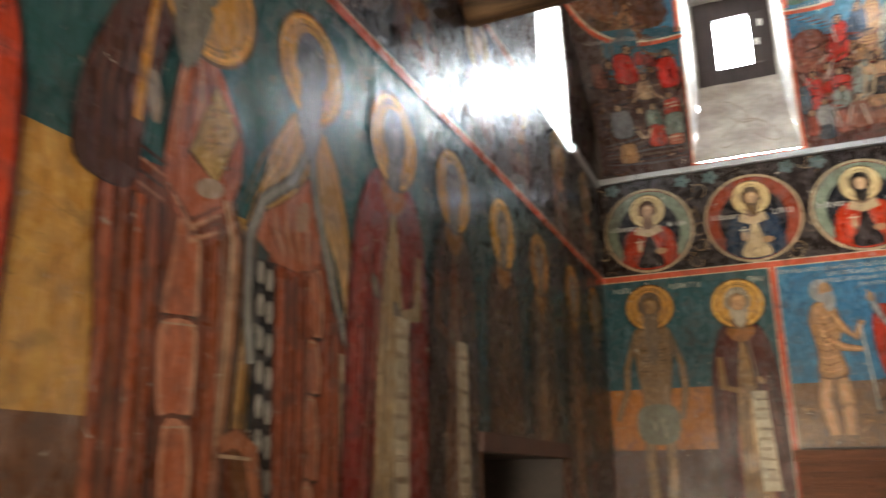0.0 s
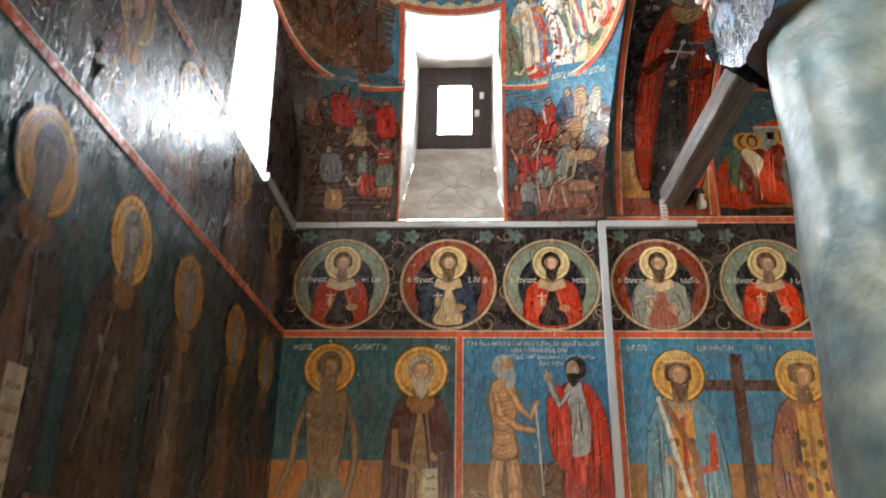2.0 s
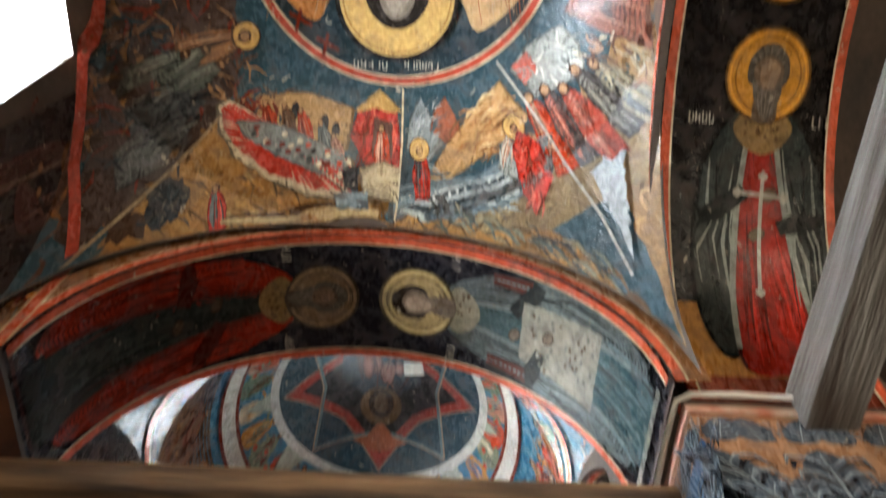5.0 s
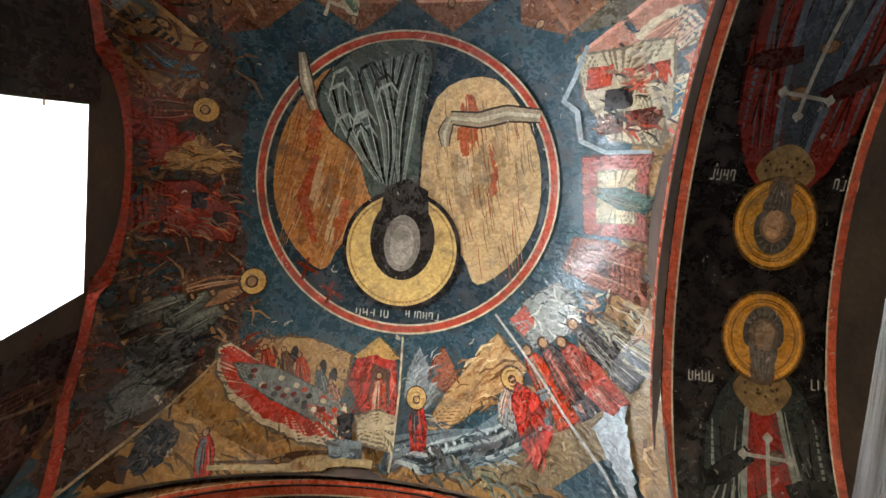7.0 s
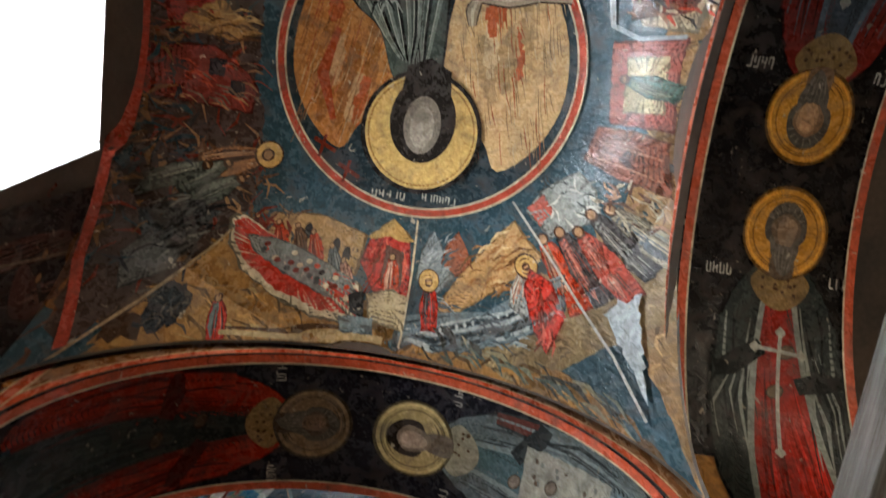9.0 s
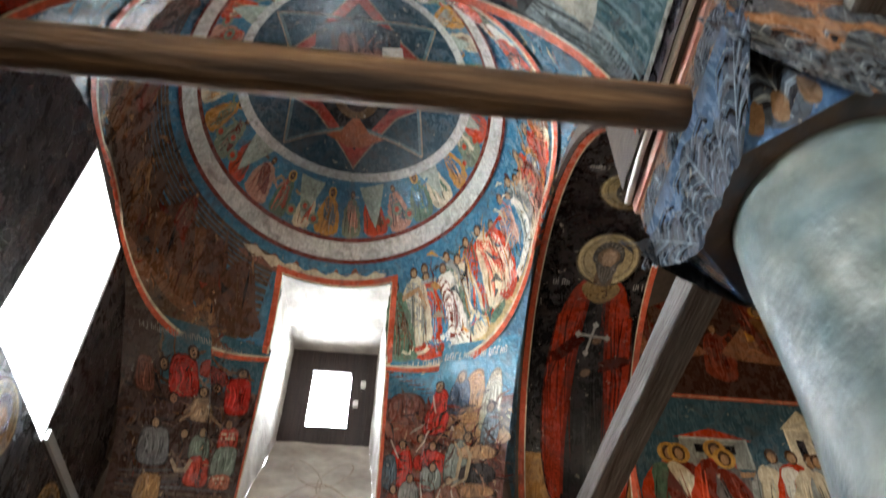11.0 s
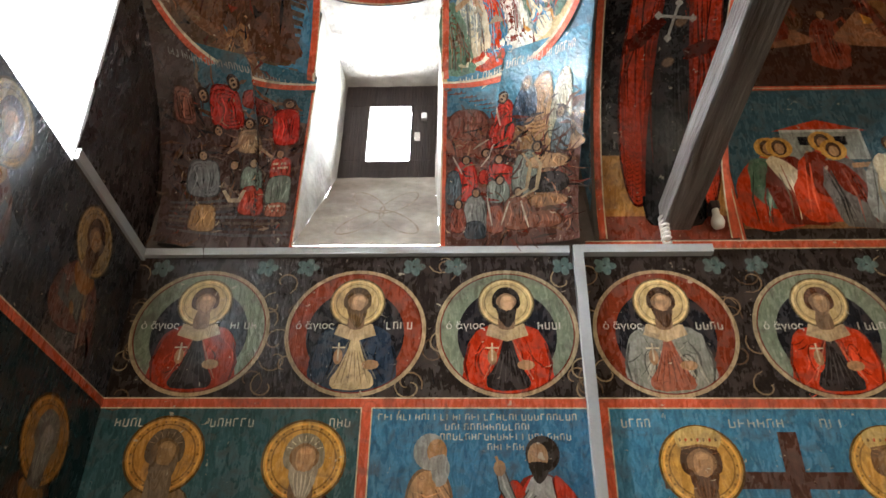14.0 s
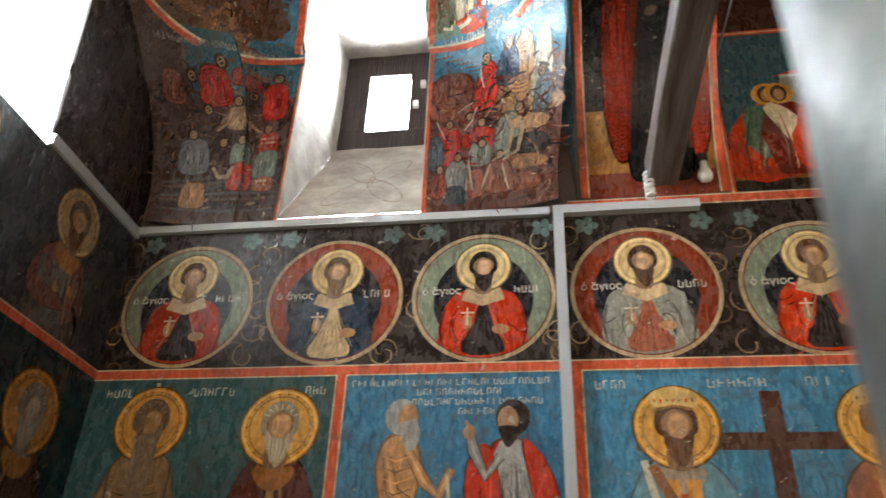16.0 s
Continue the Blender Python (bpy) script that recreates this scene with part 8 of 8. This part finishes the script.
P = panel("dome painting in rings of figures on bright blue")
ring_fill(0.001, 1.0, (0.05, 0.16, 0.25))
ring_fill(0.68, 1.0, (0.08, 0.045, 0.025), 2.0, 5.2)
ring_fill(0.88, 1.0, (0.42, 0.3, 0.14), 0.0, 1.3)
ring_fill(1.0, 1.97, (0.06, 0.15, 0.21), 3.93, 6.283)
ring_fill(1.0, 1.97, (0.06, 0.13, 0.18), 0.0, 0.78)
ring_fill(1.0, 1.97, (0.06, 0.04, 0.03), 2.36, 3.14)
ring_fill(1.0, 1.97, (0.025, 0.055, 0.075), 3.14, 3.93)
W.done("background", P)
W.lift = W.base + 0.003


def dome_local(theta, s):
    """Metres on the dome round a point; up is towards the crown."""
    rho = max(0.15, math.sin(min(s, 1) * math.pi / 2))
    k = Canvas(lambda a, b: W.surf(theta - a / (1.2 * rho), max(0.01, s - b / 1.95)), 0.03, base=W.lift, seed=W.rng.randint(0, 9999))
    k.verts, k.faces, k.cols = W.verts, W.faces, W.cols
    W.turns += 1
    k.turns = W.turns
    k.lift = k.floor = W.lift
    return k


for i in range(16):
    t = radians(2 + 64 * i / 15)
    q = dome_local(t, 0.93 if i % 2 else 0.9)
    tiny(q, 0, -0.02, 0.42, (RED, CREAM, GREY, WHITE, BLUE, RED, CREAM, GREEN)[i % 8])
for i in range(26):
    t = radians(124 + 171 * i / 25)
    q = dome_local(t, W.rng.uniform(0.78, 0.97))
    q.rng = random.Random(i)
    hill(q, 0, -0.08, 0.42, 0.36, (0.15, 0.065, 0.03) if i % 2 else (0.08, 0.035, 0.02))
    if i % 3 == 1:
        tiny(q, 0, 0, 0.24, W.rng.choice((BROWN, DEEPRED, (0.26, 0.13, 0.055))), False, FLESH, (0.12, 0.06, 0.03))
for i in range(14):
    q = dome_local(radians(300 + 60 * i / 13), 0.94)
    tiny(q, 0, 0, 0.4, W.rng.choice(PALETTE))
for k in range(7):
    q = dome_local(radians(76 + 8 * k), 0.71)
    hill(q, 0, -0.03, 0.2, 0.12, (0.2, 0.08, 0.05))
    q.star([(-0.09, 0.02), (0, 0.06), (0.09, 0.03), (0, -0.02)], CREAM)
W.floor = W.base + 0.0035
k = Canvas(lambda a, b: W.surf(a, b), 0.05, base=W.base, seed=91)
k.floor = W.base + 0.0036
for t0, t1, pal in ((2.1, 5.2, [BROWN, (0.25, 0.12, 0.05), DEEPRED, BLACK, (0.3, 0.18, 0.09)]), (5.2, 7.3, EARTH)):
    dabs(k, t0, 0.7, t1, 0.97, 260, pal, 0.07, 0.012)
for t0, t1 in ((3.2, 3.9), (3.93, 4.6), (4.8, 6.2)):
    dabs(k, t0, 1.02, t1, 1.6, 140, [BLUE, SLATE, BROWN, (0.12, 0.11, 0.1)] if t0 < 4.7 else [CREAM, BLUE, GREY, SLATE, PINK, BROWN], 0.09, 0.016)
W.verts, W.faces, W.cols = W.verts + k.verts, W.faces + [tuple(i + len(W.verts) for i in f) for f in k.faces], W.cols + k.cols
tagged(W.done("painted_crowd", P), kind="stuff")
W.lift = W.base + 0.016
for s0, s1, col in ((0.575, 0.635, (0.5, 0.49, 0.45)), (0.635, 0.65, DEEPRED), (0.56, 0.575, DEEPRED), (0.985, 1.015, LINE), (0.975, 0.985, CREAM)):
    ring_fill(s0, s1, col)
W.done("border", P)
W.lift = W.base + 0.0105
for i in range(60):
    q = dome_local(2 * math.pi * i / 60, 0.615)
    bars(q, -0.03, 0.0, 0.06, 0.035, 2, (0.08, 0.05, 0.04))
tagged(W.done("inscription", P), kind="stuff")
W.lift = W.base + 0.003
for i in range(30):
    q = dome_local(2 * math.pi * i / 30 + 0.05, 0.54)
    tiny(q, 0, -0.02, 0.3, (RED, SAGE, OCHRE, CREAM, GREEN, PINK)[i % 6], i % 2 == 0)
    if i % 3 == 0:
        q.star([(-0.12, 0.3), (0.0, 0.02), (0.12, 0.3)], (0.32, 0.36, 0.3))
    if i % 4 == 1:
        for k in range(3):
            q.oval(0.09 * (k - 1), 0.05 + 0.06 * (k % 2), 0.04, 0.04, SAGE, 12), q.oval(0.09 * (k - 1), 0.05 + 0.06 * (k % 2), 0.02, 0.02, RED, 8)
tagged(W.done("painted_crowd", P), kind="stuff")
q = Canvas(plan_surface(BAY_B), step=0.024, base=0.012, seed=77)
cx, cy = 1.15, 5.18
q.oval(cx, cy, 0.73, 0.73, (0.5, 0.49, 0.46), 56)
q.lift += 0.001
q.oval(cx, cy, 0.68, 0.68, (0.03, 0.06, 0.08), 56)
for turn, col in ((0.0, (0.3, 0.05, 0.035)), (math.pi / 4, (0.12, 0.17, 0.18))):
    for w, c4 in ((0.66, (0.3, 0.22, 0.16)), (0.645, col), (0.54, (0.022, 0.02, 0.022))):
        q.lift += 0.0008
        pts = []
        for i in range(8):
            a, r = turn + math.pi / 4 * i, w * (1.0 if i % 2 == 0 else 0.6)
            pts.append((cx + r * math.cos(a), cy + r * math.sin(a)))
        if turn == 0.0 or w > 0.6:
            q.star(pts, c4, (cx, cy)) if turn == 0.0 else q.stroke([*pts, pts[0]], 0.018, c4)
q.lift += 0.002
k = facing(q, (cx, cy), -90)
k.lift = q.lift
k.star([(-0.1, 0.1), (0.1, 0.1), (0.28, -0.05), (0.26, -0.36), (0, -0.42), (-0.26, -0.36), (-0.28, -0.05)], (0.03, 0.04, 0.05), (0, -0.15))
folds(k, 0.1, -0.4, -0.22, 0.22, (0.14, 0.05, 0.04), 12)
k.star([(-0.3, -0.14), (-0.16, -0.1), (-0.15, -0.22), (-0.28, -0.25)], WHITE)
k.star([(-0.05, 0.52), (-0.2, 0.44), (-0.1, 0.42), (0.0, 0.3), (0.1, 0.42), (0.2, 0.44), (0.05, 0.52)], (0.3, 0.1, 0.05), (0, 0.44))
k.oval(0, 0.18, 0.15, 0.15, (0.12, 0.07, 0.035), 30), k.oval(0, 0.16, 0.09, 0.12, (0.03, 0.02, 0.018), 20), k.oval(0, 0.16, 0.05, 0.08, (0.1, 0.065, 0.045), 16)
k.done("painted_figure", P)

# -- border of the far window where it breaks into the dome --
F = Canvas(far_skin, step=0.024, base=0.016, seed=71)
P = panel("painted red and white border of the window in the dome")
for x in (0.745 - 0.018, 1.485 + 0.018):
    F.stroke([(x, 4.7), (x, 5.3)], 0.04, LINE)
for x in (0.742, 1.488):
    F.stroke([(x, 4.7), (x, 5.28)], 0.012, CREAM)
F.stroke([(0.71, 5.29), (1.52, 5.29)], 0.04, LINE), F.stroke([(0.74, 5.27), (1.49, 5.27)], 0.012, CREAM)
F.done("border", P)

G = Canvas(lambda u, v: (Vector((0.745 + 0.1 * v + (0.74 - 0.185 * v) * u, FAR + 0.56 * v, 3.6 + 0.88 * v)), Vector((0, -0.84, 0.54))), step=0.06, base=0.009, seed=81)
P = panel("faded brown flower painted on the sloping window sill")
for a in range(4):
    t = math.pi / 4 + math.pi / 2 * a
    c0 = (0.55 + 0.2 * math.cos(t), 0.42 + 0.2 * math.sin(t))
    pts = [(c0[0] + 0.21 * math.cos(t) * math.cos(q) - 0.085 * math.sin(t) * math.sin(q), c0[1] + 0.21 * math.sin(t) * math.cos(q) + 0.085 * math.cos(t) * math.sin(q)) for q in [2 * math.pi * i / 28 for i in range(29)]]
    G.stroke(pts, 0.014, (0.1, 0.06, 0.04))
_petal = G.done("petal", P)
_petal.data.materials.clear()
_petal.data.materials.append(mat("faded_brown_line", (0.26, 0.2, 0.155), 0.95, amount=0.5, second=(0.36, 0.32, 0.28), blotch=14, spec=0.1))

# -- capital and corbel painting, small fittings --
bulb = thing("wall_bulb", "small white lamp bulb on the wall beneath the beam", "lamp", (2.84, FAR, 3.72))
bm = lathe([(0.012, -0.075), (0.028, -0.07), (0.034, -0.045), (0.028, -0.02), (0.018, 0.0), (0.018, 0.03)], 18)
bmesh.ops.transform(bm, matrix=Matrix.Translation((0, -0.07, 0)), verts=bm.verts[:])
smooth(part("glass", bm, WHITE_PLASTIC, bulb))
part("holder", box(-0.022, -0.09, 0.03, 0.022, 0.0, 0.075, 0.005), WINDOW_WOOD, bulb, "dark lamp holder")


def tube(pts, r, n=8):
    cu = [Vector(p) for p in pts]
    bm = bmesh.new()
    rows = []
    for i, p in enumerate(cu):
        d = (cu[min(i + 1, len(cu) - 1)] - cu[max(0, i - 1)]).normalized()
        a = d.cross(Vector((0.3, 0.2, 0.93))).normalized()
        b = d.cross(a)
        rows.append([bm.verts.new(p + r * (a * math.cos(2 * math.pi * k / n) + b * math.sin(2 * math.pi * k / n))) for k in range(n)])
    for x, y in zip(rows, rows[1:]):
        for k in range(n):
            bm.faces.new((x[k], x[(k + 1) % n], y[(k + 1) % n], y[k]))
    return bm


tagged(smooth(part("cable_loop", tube([(2.585 + 0.02 * math.cos(3 * a), FAR - 0.05 + 0.02 * math.sin(3 * a), 3.575 + 0.012 * a) for a in [0.25 * i for i in range(52)]], 0.007), WHITE_PLASTIC)),
       "coil of white cable hanging beside the tie beam", "cable")
tagged(smooth(part("cable", tube([(3.02 - 0.07 * i / 12, FAR - 2.42 * i / 12, 4.5 - 0.3 * i / 12 - 0.06 * math.sin(math.pi * i / 12)) for i in range(13)], 0.005), CONDUIT)), "thin cable strung from the wall to the pier", "cable")
tagged(smooth(part("cable", tube([(2.6, 3.372, 3.53), (2.4, 3.37, 3.533), (2.25, 3.372, 3.53), (2.205, 3.4, 3.525), (2.2, 3.55, 3.52), (2.203, 3.75, 3.518), (2.2, 3.95, 3.52), (2.203, 4.13, 3.5)], 0.011), WHITE_PLASTIC)),
       "white cable laid along the cornice of the capital", "cable")
# panelled wooden front under the painted scene
cab = thing("wooden_cupboard", "reddish panelled wooden cupboard front set against the wall", "cupboard", (1.75, FAR, 0))
part("body", box(-0.57, -0.06, 0.0, 0.6, 0.0, 1.5, 0.006), CABINET, cab)
part("top_rail", box(-0.585, -0.085, 1.44, 0.615, -0.06, 1.51, 0.006), CABINET, cab)
for i in range(3):
    part("panel", box(-0.5 + 0.36 * i, -0.075, 0.75, -0.5 + 0.36 * i + 0.3, -0.06, 1.38, 0.008), CABINET, cab)
    part("panel", box(-0.5 + 0.36 * i, -0.075, 0.1, -0.5 + 0.36 * i + 0.3, -0.06, 0.68, 0.008), CABINET, cab)


# -- lettering that can be read, on the medallions --
def lettering(text, x, z, size, parent):
    cu = bpy.data.curves.new("inscription", "FONT")
    cu.body, cu.size, cu.align_x = text, size, "CENTER"
    ob = bpy.data.objects.new("inscription", cu)
    scene.collection.objects.link(ob)
    bpy.context.view_layer.update()
    me = bpy.data.meshes.new_from_object(ob.evaluated_get(bpy.context.evaluated_depsgraph_get()))
    bpy.data.objects.remove(ob)
    at = me.attributes.new("pigment", "FLOAT_COLOR", "FACE")
    at.data.foreach_set("color", [*WHITE, 1.0] * len(me.polygons))
    me.materials.clear()
    me.materials.append(FRESCO)
    o = new("inscription", me)
    o.matrix_world = pose(x, FAR - 0.0075, z, 90, 0, 0)
    o.parent = parent
    return o


for x, z, owner in LABELS:
    lettering("\u1f41 \u1f05\u03b3\u03b9\u03bf\u03c2", x, z, 0.052, owner)


# -- painting on the foot of the arch at the side wall --
P = panel("dark painted foot of the arch with a red border")
K = Canvas(lambda u, v: (Vector((u, AB0, v)), Vector((0, -1, 0))), base=0.003, seed=77)
K.star([(0.0, 3.43), (0.14, 3.54), (0.14, 5.1), (0.0, 5.1)], (0.06, 0.03, 0.018), (0.07, 4.2))
for i in range(26):
    x, z = K.rng.uniform(0.02, 0.11), K.rng.uniform(3.7, 4.6)
    K.oval(x, z, 0.022, 0.028, K.rng.choice((OCHRE, BROWN, DEEPRED, (0.2, 0.1, 0.04))), 10), K.stroke([(x, z - 0.02), (x + 0.02, z - 0.12)], 0.03, K.rng.choice((DEEPRED, BROWN, SLATE)), 0.5)
for w, colour in ((0.05, CREAM), (0.038, LINE)):
    K.stroke([(0.118, 4.7), (0.118, 3.56), (0.01, 3.46)], w, colour)
K.done("background", P)
K = Canvas(lambda u, v: (Vector((0.142, u, v)), Vector((1, 0, 0))), base=0.003, seed=78)
K.rect(AB0 + 0.005, 3.535, AB1 - 0.005, 4.6, (0.05, 0.014, 0.013))
folds(K, 4.4, 3.55, 3.35, 3.85, (0.12, 0.02, 0.018), 12, 0.016, 0.25)
K.done("painted_robe", P)
